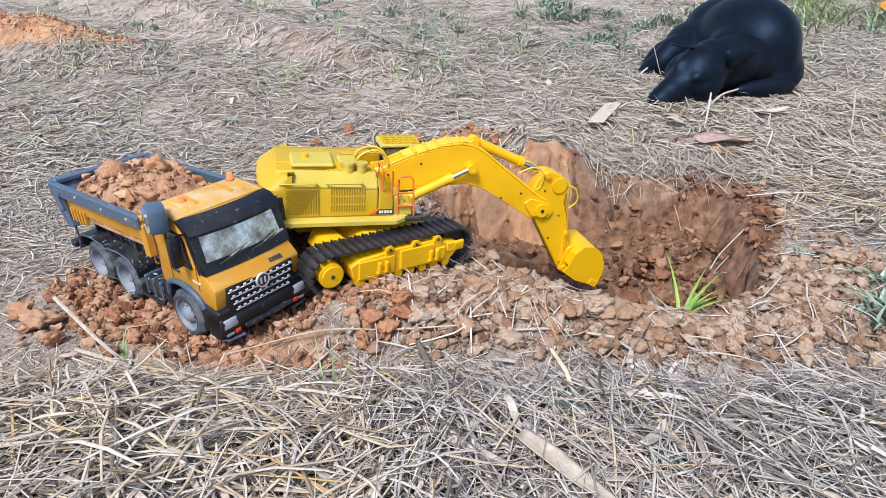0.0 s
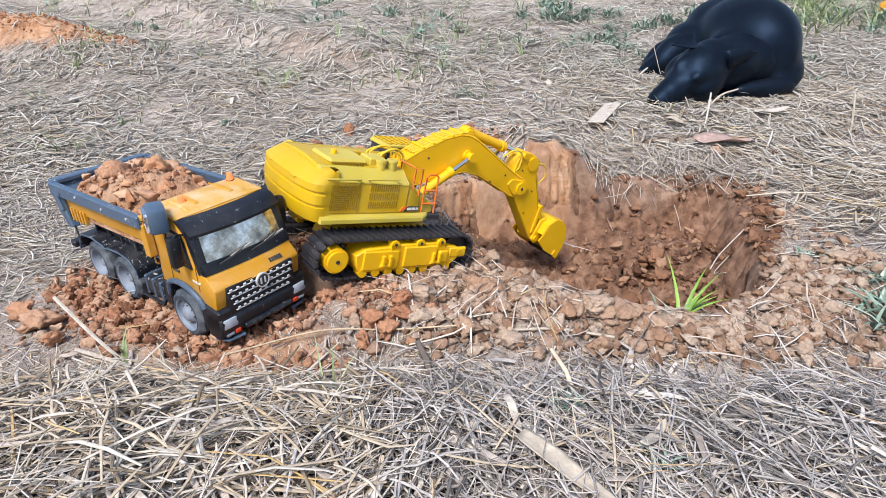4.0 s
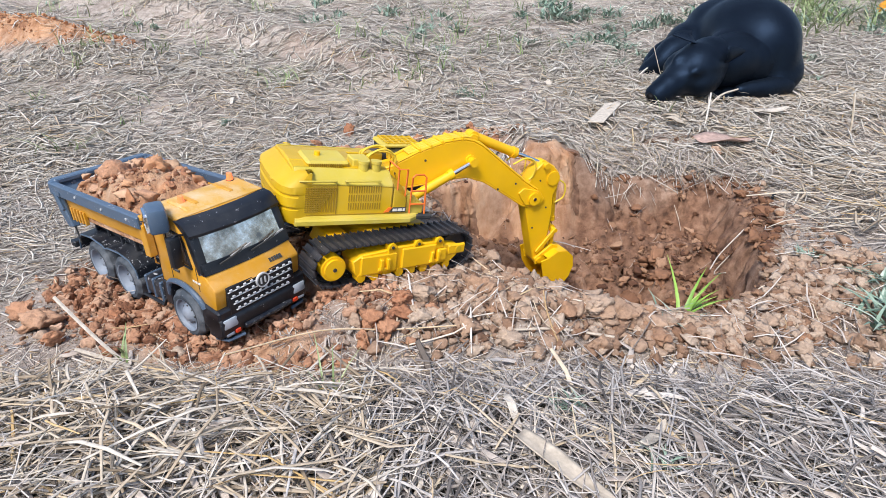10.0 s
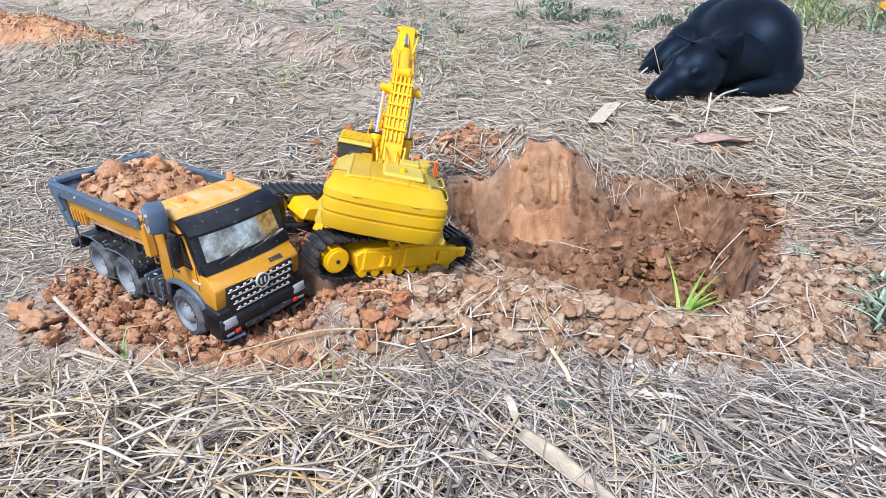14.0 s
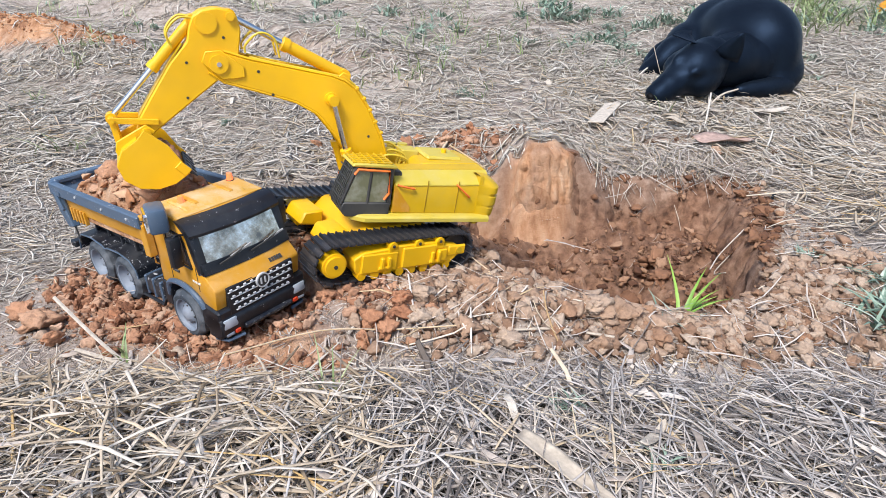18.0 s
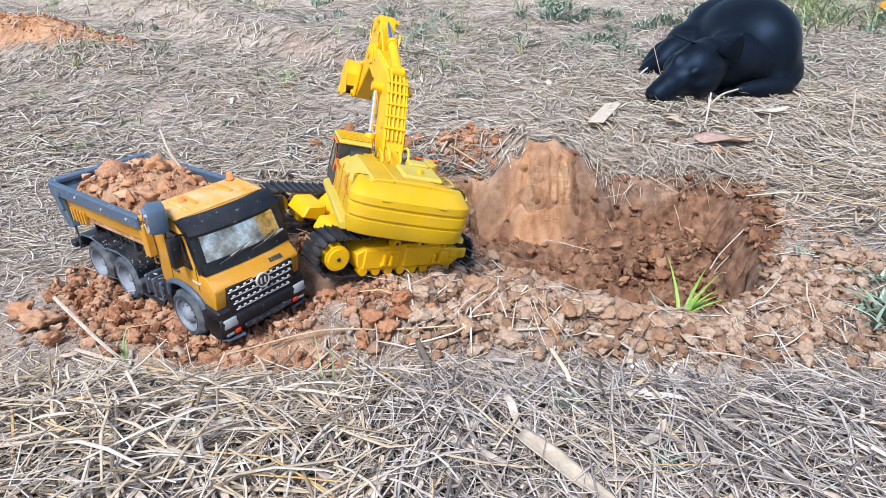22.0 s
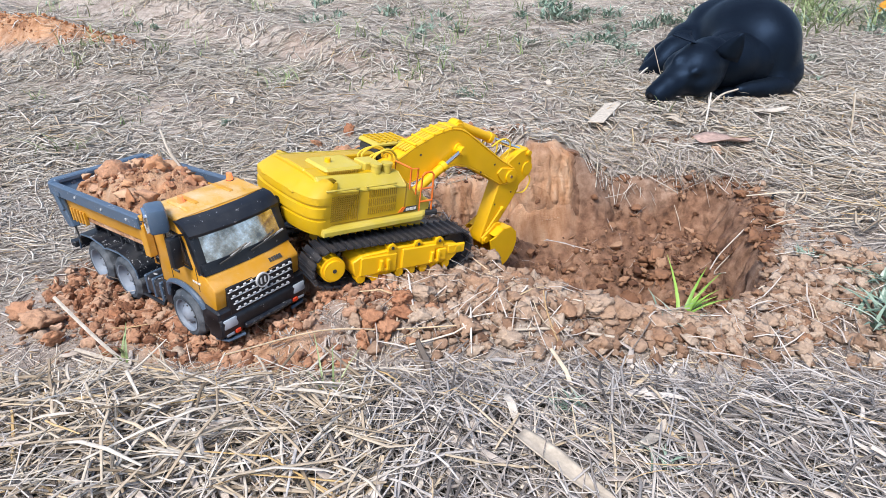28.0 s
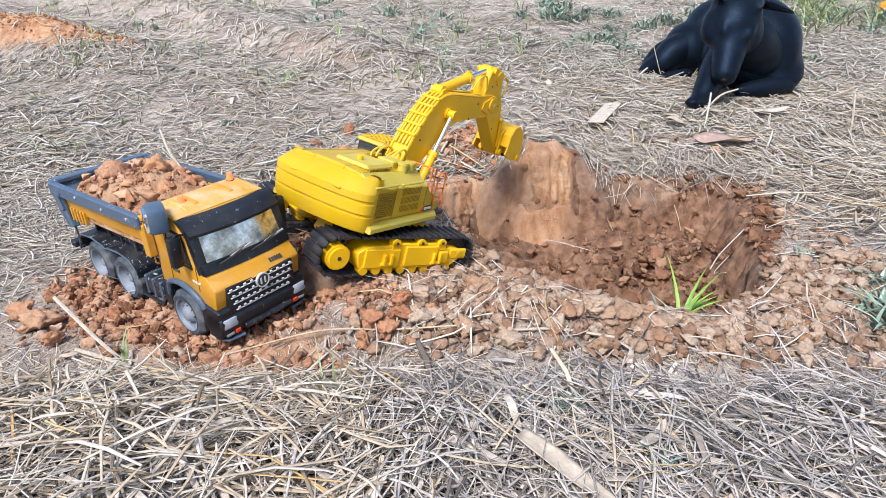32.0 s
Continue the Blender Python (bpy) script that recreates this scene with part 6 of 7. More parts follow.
# ---- loose pieces ----
def lump(rng, rough=0.35, sub=2):
    """A broken clod of unit size as vertex and face arrays."""
    bm = bmesh.new()
    sx, sy, sz = rng.uniform(0.8, 1.2), rng.uniform(0.7, 1.05), rng.uniform(0.62, 0.95)
    for _ in range(rng.randint(9, 14)):
        v = Vector((rng.gauss(0, 1), rng.gauss(0, 1), rng.gauss(0, 1))).normalized() * rng.uniform(0.7, 1.15)
        bm.verts.new((v.x * sx, v.y * sy, v.z * sz))
    bmesh.ops.convex_hull(bm, input=bm.verts)
    bmesh.ops.delete(bm, geom=[v for v in bm.verts if not v.link_faces], context="VERTS")
    off = Vector((rng.uniform(-50, 50), rng.uniform(-50, 50), rng.uniform(-50, 50)))
    for _ in range(sub - 1):
        bmesh.ops.subdivide_edges(bm, edges=bm.edges[:], cuts=1, use_grid_fill=True)
        bmesh.ops.triangulate(bm, faces=bm.faces[:])
        bmesh.ops.smooth_vert(bm, verts=bm.verts[:], factor=0.26, use_axis_x=True, use_axis_y=True, use_axis_z=True)
    for v in bm.verts:
        d = rough * 0.36 * noise.noise(v.co * 1.6 + off)
        if sub > 1:
            d += rough * 0.50 * noise.noise(v.co * 3.4 + off) - rough * 0.30 * max(0, 0.22 - abs(noise.noise(v.co * 2.3 - off))) * 4
        if sub > 2:
            d += rough * 0.30 * noise.noise(v.co * 8 + off) + rough * 0.16 * noise.noise(v.co * 19 + off)
        v.co *= 1 + d
    bmesh.ops.triangulate(bm, faces=bm.faces[:])
    bm.verts.index_update()
    vs = np.array([v.co[:] for v in bm.verts])
    fs = np.array([[v.index for v in f.verts] for f in bm.faces])
    bm.free()
    return vs, fs


def scatter_lumps(name, places, sizes, seed, label, sink=0.25, z=None, mat=None):
    """Many small clods as one object."""
    rng = random.Random(seed)
    forms = [lump(rng, 0.62, 3 if k < 4 else 2 if k < 14 else 1) for k in range(22)]
    gen = np.random.default_rng(seed)
    V, F, base = [], [], 0
    zs = terrain(places[:, 0], places[:, 1])[0] if z is None else z
    for (x, y), s, zz in zip(places, sizes, zs):
        vs, fs = forms[gen.integers(0, 4) if s > 0.0105 else gen.integers(4, 14) if s > 0.0040 else gen.integers(14, 22)]
        a, b = gen.uniform(0, 6.28), gen.uniform(-0.5, 0.5)
        c, d = math.cos(a), math.sin(a)
        e, g = math.cos(b), math.sin(b)
        R = np.array([[c, -d, 0], [d, c, 0], [0, 0, 1]]) @ np.array([[1, 0, 0], [0, e, -g], [0, g, e]])
        V.append((vs @ R.T) * s + (x, y, zz + s * (0.62 - sink)))
        F.append(fs + base)
        base += len(vs)
    me = mesh_from(name, np.concatenate(V), np.concatenate(F), mat or CLOD)
    return tagged(new(name, me), label, "clods", kind="stuff")


def build_clods():
    gen = np.random.default_rng(5)
    P = gen.uniform((-1.1, 0.6), (1.25, 2.1), (300000, 2))
    z, clay = terrain(P[:, 0], P[:, 1])
    zx, zy = terrain(P[:, 0] + 0.012, P[:, 1])[0], terrain(P[:, 0], P[:, 1] + 0.012)[0]
    flat = (cut_face(P[:, 0], P[:, 1]) < 0.3) & (np.hypot(zx - z, zy - z) < np.where((P[:, 0] > 0.36) & (P[:, 0] < 0.66), 0.015, 0.0085))
    pit = inside(P[:, 0], P[:, 1], PIT)
    near_rim = np.exp(-((pit + 0.05) / 0.08) ** 2) * (P[:, 1] < 1.4)
    heap = 0.5 + 0.5 * lattice(P[:, 0] * 6, P[:, 1] * 6, 21)
    spoil = bump_at(P[:, 0], P[:, 1], 0.22, 0.92, 0.42, 0.13, 4) + bump_at(P[:, 0], P[:, 1], -0.5, 0.9, 0.22, 0.12, -35) + 0.8 * bump_at(P[:, 0], P[:, 1], 0.74, 1.05, 0.14, 0.14) + 0.7 * bump_at(P[:, 0], P[:, 1], 0.1, 1.8, 0.16, 0.09)
    w = clay * (0.35 + 0.5 * heap) + 0.4 * near_rim * heap + 0.5 * spoil
    keep = (gen.uniform(0, 1.3, len(P)) < w * w) & flat
    P, pit, spoil = P[keep], pit[keep], spoil[keep]
    heaped = spoil[pit < 0.0][:13000]
    out, deep = P[pit < 0.0][:13000], P[pit >= 0.0][:24000]
    r = gen.uniform(0, 1, len(out))
    size = np.where(r < 0.80 - 0.22 * heaped, 0.0014 + 0.003 * r ** 2, 0.004 + 0.013 * gen.uniform(0, 1, len(out)) ** 2.2)
    red = out[:, 0] < -0.07 + 0.12 * lattice(out[:, 0] * 6, out[:, 1] * 6, 76) + 0.25 * (out[:, 1] > 1.5)
    scatter_lumps("clay_crumbs", out[~red], size[~red], 6, "crumbled dry clay clods strewn round the pit")
    scatter_lumps("red_crumbs", out[red], size[red], 16, "crumbled red-orange clay clods strewn round the truck", mat=RED)
    r = gen.uniform(0, 1, len(deep))
    scatter_lumps("damp_crumbs", deep, np.where(r < 0.84, 0.0014 + 0.003 * r ** 2, 0.004 + 0.015 * gen.uniform(0, 1, len(deep)) ** 2), 7, "damp brown clay crumbs on the pit floor, shade in their colour", mat=DAMP_SHADED)
    # packed lumps along the near rim
    H = np.stack([gen.normal(0.28, 0.30, 1500), gen.normal(0.875, 0.065, 1500)], 1)
    away = (inside(H[:, 0], H[:, 1], PIT) < -0.005) & (H[:, 1] > 0.76) & (np.hypot(H[:, 0] + 0.27, H[:, 1] - 0.88) > 0.14) & ((H[:, 0] > -0.06) | (H[:, 1] < 0.86))
    H = H[away][:760]
    scatter_lumps("spoil_lumps", H, 0.0075 + 0.0125 * gen.uniform(0, 1, len(H)) ** 1.6, 26, "packed lumps of dry clay along the pit's near rim", 0.12)
    # crumbs of grey soil under the straw
    Q = gen.uniform((-1.2, 0.5), (1.4, 1.0), (6000, 2))
    _, c2 = terrain(Q[:, 0], Q[:, 1])
    Q = Q[c2 < 0.3]
    scatter_lumps("grey_crumbs", Q, 0.0012 + 0.005 * gen.uniform(0, 1, len(Q)) ** 4, 9, "small dry soil crumbs under the straw")
    R = np.stack([gen.normal(-1.85, 0.45, 800), gen.normal(0, 0.14, 800)], 1)
    R[:, 1] += 3.23 - 0.42 * (R[:, 0] + 2.02)
    R = R[terrain(R[:, 0], R[:, 1])[1] > 0.4]
    scatter_lumps("mound_crumbs", R, 0.004 + 0.012 * gen.uniform(0, 1, len(R)) ** 3, 8, "orange clay crumbs on a far spoil mound", 0.4, mat=MOUND)


SPOIL = [(-0.625, 0.85, 0.082), (-0.675, 0.89, 0.06), (-0.585, 0.81, 0.05), (-0.6, 0.96, 0.041), (-0.18, 0.9, 0.050), (-0.11, 0.83, 0.037), (-0.47, 0.82, 0.032), (-0.57, 0.87, 0.032), (-0.52, 0.88, 0.03), (0.02, 1.0, 0.030), (0.02, 0.95, 0.033), (0.09, 0.89, 0.034), (0.1, 0.82, 0.036), (0.16, 0.87, 0.032), (0.24, 0.86, 0.068), (0.29, 0.85, 0.052), (0.10, 0.80, 0.055), (0.72, 1.05, 0.062), (0.80, 1.17, 0.055), (0.19, 1.06, 0.05), (0.55, 0.98, 0.033), (0.55, 0.83, 0.034), (-0.08, 0.92, 0.031), (-0.02, 0.83, 0.029), (0.06, 0.86, 0.029), (-0.28, 0.8, 0.024), (0.4, 0.85, 0.032), (0.23, 0.93, 0.031), (-0.04, 0.82, 0.026), (0.24, 0.79, 0.028)]
RIMMED = [(0.29, 1.32, 0.045), (0.42, 1.27, 0.085), (0.50, 1.30, 0.07), (0.185, 1.25, 0.06), (0.51, 1.36, 0.062), (0.63, 1.44, 0.05), (0.72, 1.04, 0.050), (0.74, 1.38, 0.05), (0.68, 1.01, 0.029), (0.54, 1.0, 0.029), (0.77, 1.74, 0.055), (0.01, 1.73, 0.040), (0.07, 1.69, 0.042), (0.12, 1.73, 0.033), (-0.38, 1.86, 0.058), (-0.29, 1.96, 0.060), (0.22, 1.45, 0.038), (0.24, 1.55, 0.034), (0.36, 1.25, 0.03), (0.58, 1.30, 0.035), (0.47, 1.48, 0.028), (0.33, 1.42, 0.026), (0.60, 0.94, 0.03), (0.66, 0.90, 0.032), (0.80, 1.10, 0.03), (0.85, 1.02, 0.028), (-0.2, 1.80, 0.035)]


def build_large_clods():
    rng = random.Random(11)
    forms, wet_forms, red_forms = [], [], []
    for _ in range(9):
        vs, fs = lump(rng, 0.85, 3 if len(forms) < 6 else 4)
        forms.append(mesh_from("clay_clod", vs, fs, CLOD_ONE))
        red_forms.append(mesh_from("clay_clod", vs, fs, RED_ONE))
        wet_forms.append(mesh_from("clay_clod", vs, fs, DAMP_ONE))
    more = random.Random(77)
    while len(SPOIL) < 140:
        x, y = more.gauss(0.26, 0.30), more.gauss(0.88, 0.055)
        if not (inside(np.array([x]), np.array([y]), PIT)[0] > -0.01 or y < 0.765 or (x < -0.08 and y > 0.84) or math.hypot(x + 0.25, y - 0.85) < 0.12):
            SPOIL.append((x, y, (0.026 + 0.036 * more.random() ** 1.5) * (0.7 if x > 0.4 else 1.0)))
    while len(RIMMED) < 52:
        x, y = more.uniform(0.08, 0.80), more.uniform(1.02, 1.62)
        if inside(np.array([x]), np.array([y]), PIT)[0] > 0.03 and cut_face(np.array([x]), np.array([y]))[0] < 0.1:
            RIMMED.append((x, y, more.uniform(0.02, 0.055)))
    far = []
    while len(far) < 40:
        x, y = more.uniform(-0.32, 0.17), more.gauss(1.72, 0.07)
        if inside(np.array([x]), np.array([y]), PIT)[0] < -0.015:
            far.append((x, y, 0.022 + 0.045 * more.random() ** 1.5))
    for group, rows in (("clods of spoil by the truck", SPOIL), ("clods in and round the pit", RIMMED), ("clods on the far bank", far)):
        for x, y, size in rows:
            moist = inside(np.array([x]), np.array([y]), PIT)[0] > 0.02
            ob = new("clay_clod", rng.choice(wet_forms if moist else red_forms if x < -0.06 or (y > 1.5 and x < 0.2) else forms))
            r = size * 0.5
            ob.matrix_basis = Matrix.Translation((x, y, height(x, y) + r * (0.5 if size > 0.09 else 0.45))) @ Euler((rng.uniform(-0.3, 0.3), rng.uniform(-0.3, 0.3), rng.uniform(0, 6.3))).to_matrix().to_4x4() @ Matrix.Diagonal((r * 0.85, r * 1.05, r * 1.35, 1) if size > 0.09 else (r, r, r, 1))
            tagged(ob, "rough lump of damp brown clay in the dug pit" if moist else "rough lump of dry orange clay on loose soil", "clod", group)


# ---- straw ----
def straw_mesh(name, P, length, width, azim, lift, gen, flat=0.3, wave=0.25, tilt=0.0, drop=0.05):
    """Dry stalks that lie over the ground: bent flattened bars, as one mesh."""
    n, k = len(P), 2 if length.max() < 0.046 else 3 if P[:, 1].mean() > 1.2 else 4
    u = np.linspace(-0.5, 0.5, k)
    bend = gen.normal(0, wave, n)
    kink = np.where(gen.uniform(0, 1, n) < 0.3, gen.normal(0, 0.7, n), 0.0)
    ax = azim[:, None] + bend[:, None] * u[None] * 2 + kink[:, None] * (u[None] > gen.uniform(-0.3, 0.4, n)[:, None])
    dx, dy = np.cos(ax), np.sin(ax)
    step = length / (k - 1)
    cx = np.cumsum(dx, 1) * step[:, None]
    cy = np.cumsum(dy, 1) * step[:, None]
    X = P[:, :1] + cx - cx.mean(1, keepdims=True)
    Y = P[:, 1:2] + cy - cy.mean(1, keepdims=True)
    Zg = terrain(X.ravel(), Y.ravel())[0].reshape(n, k)
    ok = np.ptp(Zg, axis=1) < drop
    X, Y, Zg, dx, dy, lift, length, width = (v[ok] for v in (X, Y, Zg, dx, dy, lift, length, width))
    n = len(X)
    # stalks are stiff: a straight line over the highest ground they cross
    a = (Zg[:, -1] - Zg[:, 0]) / 1.0
    line = Zg[:, :1] + a[:, None] * (u + 0.5)[None]
    Z = np.maximum(Zg, 0.5 * line + 0.5 * Zg) + lift[:, None] + (gen.normal(0, tilt, n))[:, None] * u[None] * length[:, None]
    Z = Z + (gen.normal(0, 0.05, n) * length)[:, None] * (0.25 - u * u)[None] * 4
    nx, ny = -dy, dx
    shape = np.interp(u, np.linspace(-0.5, 0.5, 5), [0.8, 1.0, 1.0, 0.95, 0.55])
    w = (width / 2)[:, None] * shape[None]
    th = w * flat
    roll = gen.normal(0, 0.28, n)[:, None]
    cr, sr = np.cos(roll), np.sin(roll)
    V = []
    profile = ((-1.0, -0.5), (-0.62, 0.6), (0.62, 0.6), (1.0, -0.5)) if k == 4 else ((-1.0, -0.5), (0.15, 0.45), (1.0, -0.5))
    c = len(profile)
    for a, b in profile:
        side, up = w * a * cr - th * b * sr, w * a * sr + th * b * cr
        V.append(np.stack([X + nx * side, Y + ny * side, Z + up + th * 0.5], -1))
    V = np.stack(V, 2).reshape(-1, 3)
    idx = np.arange(n)[:, None, None] * (k * c) + np.arange(k - 1)[None, :, None] * c
    s = np.arange(c)[None, None, :]
    s2 = (s + 1) % c
    F = np.stack([idx + s, idx + s2, idx + c + s2, idx + c + s], -1).reshape(-1, 4)
    return mesh_from(name, V, F, STRAW)


def build_straw():
    gen = np.random.default_rng(17)

    def field(n, lo, hi, len_rng, wid_rng, lift, wave, clay_keep, name, label, tilt, spread=3.0, turn=0.0, flat=0.3, mat=None, swirl=1.5):
        P = gen.uniform(lo, hi, (n * 3, 2))
        clay = terrain(P[:, 0], P[:, 1])[1]
        pit = inside(P[:, 0], P[:, 1], PIT)
        bank = 0.07 + 0.93 * smooth(0.73 - 0.02 * smooth(-0.25, 0.05, P[:, 0]), 0.62, P[:, 1] + 0.05 * lattice(P[:, 0] * 5, P[:, 1] * 5, 35) - 0.03 * smooth(0.1, 0.4, P[:, 0]))
        patch = 0.5 + 0.5 * lattice(P[:, 0] * 3.1, P[:, 1] * 3.1, 31)
        bare = smooth(0.15, 0.55, lattice(P[:, 0] * 1.5, P[:, 1] * 1.5, 37) + 0.4 * lattice(P[:, 0] * 5, P[:, 1] * 5, 38)) * smooth(1.5, 1.9, P[:, 1])
        patch = patch * (1 - 0.3 * bare)
        keep = (gen.uniform(0, 1, len(P)) < np.clip(1.0 - clay * (1 - clay_keep), 0, 1) * (0.25 + 0.75 * patch) * np.where((P[:, 1] < 0.95) & (len_rng[1] > 0.05), bank, 1.0)) & (pit < 0.0)
        P = P[keep][:n]
        L = gen.uniform(*len_rng, len(P)) * gen.uniform(0.5, 1.0, len(P))
        W = gen.uniform(*wid_rng, len(P))
        A = turn + swirl * lattice(P[:, 0] * 1.7, P[:, 1] * 1.7, 33) + gen.normal(0, spread, len(P))
        up = gen.uniform(0, 1, len(P)) ** (1.0 if lift > 0.035 else 1.5) * lift
        up = up * np.where(P[:, 1] < 1.0, 0.25 + 0.75 * smooth(0.76, 0.62, P[:, 1]), 1.0)
        me = straw_mesh(name, P, L, W, A, up, gen, flat, wave=wave, tilt=tilt)
        if mat:
            me.materials[0] = mat
        tagged(new(name, me), label, "straw", kind="stuff")

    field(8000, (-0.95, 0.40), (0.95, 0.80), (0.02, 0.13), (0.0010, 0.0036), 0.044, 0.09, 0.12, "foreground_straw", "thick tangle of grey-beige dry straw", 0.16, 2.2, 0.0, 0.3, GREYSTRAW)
    # darker grey bits deepen the shade between stalks by colour
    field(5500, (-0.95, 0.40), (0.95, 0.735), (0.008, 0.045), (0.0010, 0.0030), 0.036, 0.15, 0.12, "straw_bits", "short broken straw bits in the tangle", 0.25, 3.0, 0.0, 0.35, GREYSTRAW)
    field(3600, (-0.95, 0.40), (0.95, 0.78), (0.03, 0.13), (0.0007, 0.0016), 0.058, 0.35, 0.12, "straw_fibres", "thin curled straw fibres over the tangle", 0.22, 1.6, 0.0, 0.5)
    field(1100, (-0.95, 0.42), (0.95, 0.77), (0.03, 0.12), (0.006, 0.011), 0.042, 0.4, 0.12, "leaf_strips", "flat pale strips of dry leaf in the straw", 0.2, 3.0, 0.0, 0.10)
    field(2500, (-0.95, 0.42), (-0.06, 0.70), (0.05, 0.22), (0.0016, 0.0048), 0.056, 0.10, 0.2, "long_straw", "long pale yellow straw stalks", 0.16, 0.85, 0.55, 0.35, GOLDSTRAW, 0.8)
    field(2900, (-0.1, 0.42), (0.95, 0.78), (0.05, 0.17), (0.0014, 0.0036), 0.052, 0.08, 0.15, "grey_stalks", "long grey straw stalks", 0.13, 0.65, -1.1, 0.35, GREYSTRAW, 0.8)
    field(8000, (-1.6, 0.78), (1.9, 1.85), (0.02, 0.14), (0.0016, 0.0045), 0.010, 0.08, 0.16, "field_straw", "thin scattered dry straw round the pit", 0.06)
    field(7000, (-1.7, 0.85), (-0.42, 2.0), (0.02, 0.13), (0.0016, 0.0048), 0.014, 0.10, 0.16, "verge_straw", "pale straw over the field beside the truck", 0.08, 3.0, 0.0, 0.3, FIELDSTRAW)
    field(22000, (-2.6, 1.60), (2.9, 3.1), (0.03, 0.15), (0.0026, 0.0066), 0.017, 0.10, 0.15, "mulch_straw", "matted pale straw mulch over the field", 0.10, 1.2, 0.0, 0.3, FIELDSTRAW)
    field(8000, (0.4, 1.75), (2.6, 3.1), (0.04, 0.17), (0.003, 0.0080), 0.022, 0.10, 0.25, "loose_straw", "loose pale straw round the dog", 0.16, 1.5, 0.0, 0.3, FIELDSTRAW)
    field(4200, (0.45, 1.25), (2.2, 2.6), (0.06, 0.20), (0.003, 0.0075), 0.026, 0.12, 0.10, "golden_straw", "long golden straw heaped beyond the pit", 0.14, 0.7, 0.25, 0.3, GOLDSTRAW)
    field(3400, (-2.2, 1.55), (0.6, 2.9), (0.06, 0.18), (0.0026, 0.0065), 0.024, 0.12, 0.10, "tawny_straw", "tawny straw lying over the field", 0.12, 1.0, 0.1, 0.3, GOLDSTRAW)
    field(3600, (-2.6, 1.60), (2.9, 3.1), (0.03, 0.13), (0.006, 0.014), 0.022, 0.3, 0.15, "mulch_leaves", "flat pale dry leaves over the straw mulch", 0.12, 1.4, 0.5, 0.12, FIELDSTRAW)
    field(10000, (-2.7, 2.55), (3.1, 4.3), (0.05, 0.18), (0.004, 0.010), 0.022, 0.14, 0.2, "furrow_straw", "pale straw over the far furrows", 0.12, 1.6, 0.0, 0.25, FIELDSTRAW)
    field(14000, (-4.2, 3.0), (4.6, 6.0), (0.05, 0.22), (0.003, 0.009), 0.03, 0.12, 0.2, "distant_straw", "matted pale straw on the rising field", 0.12, 3.0, 0.0, 0.3, FIELDSTRAW)
    field(9000, (-1.3, 0.45), (1.3, 1.9), (0.006, 0.035), (0.0012, 0.0038), 0.004, 0.3, 0.35, "chaff", "short broken bits of straw on the soil", 0.12)
    field(12000, (-0.95, 0.62), (1.1, 0.90), (0.006, 0.036), (0.0014, 0.0042), 0.004, 0.3, 0.45, "dusty_chaff", "fine grey chaff on dusty soil", 0.08, 3.0, 0.0, 0.2, STRAW)
    # straws lying loose over the clods of spoil
    n = 420
    P = np.stack([gen.normal(0.24, 0.36, n), gen.normal(0.885, 0.07, n)], 1)
    P = P[(inside(P[:, 0], P[:, 1], PIT) < -0.01) & (np.hypot(P[:, 0] + 0.25, P[:, 1] - 0.87) > 0.15)]
    n = len(P)
    me = straw_mesh("spoil_straw", P, gen.uniform(0.02, 0.11, n), gen.uniform(0.0010, 0.0036, n), gen.uniform(0, 6.28, n), gen.uniform(0.006, 0.022, n), gen, tilt=0.12)
    tagged(new("spoil_straw", me), "loose straws over the clay clods", "straw", kind="stuff")
    # loose straws that hang over the pit's rim and lie in it
    P = gen.uniform((0.0, 1.0), (0.85, 1.62), (90, 2))
    me = straw_mesh("pit_straw", P, gen.uniform(0.02, 0.08, 90), gen.uniform(0.0008, 0.0022, 90), gen.uniform(0, 6.28, 90), gen.uniform(0, 0.006, 90), gen)
    tagged(new("pit_straw", me), "stray straws lying in the pit", "straw", kind="stuff")
    n = 750
    P = np.stack([gen.uniform(0.36, 0.88, n), gen.normal(1.665, 0.035, n)], 1)
    P[:, 1] -= 0.12 * smooth(0.70, 0.86, P[:, 0])
    me = straw_mesh("rim_straw", P, gen.uniform(0.04, 0.12, n), gen.uniform(0.0016, 0.0044, n), gen.normal(-1.4, 0.9, n), gen.uniform(0, 0.02, n), gen, drop=0.085, tilt=0.2)
    tagged(new("rim_straw", me), "straw hanging over the pit's far rim", "straw", kind="stuff")


# ---- blades, weeds, husks ----
def bm_tube(bm, a, b, r):
    """A thin runner between two points."""
    a, b = Vector(a), Vector(b)
    d = (b - a).normalized() if (b - a).length > 1e-6 else Vector((1, 0, 0))
    p = d.orthogonal().normalized()
    q = d.cross(p)
    rows = [[bm.verts.new(c + (p * math.cos(t) + q * math.sin(t)) * r) for t in (0, 2.1, 4.2)] for c in (a, b)]
    for k in range(3):
        bm.faces.new((rows[0][k], rows[0][(k + 1) % 3], rows[1][(k + 1) % 3], rows[1][k]))


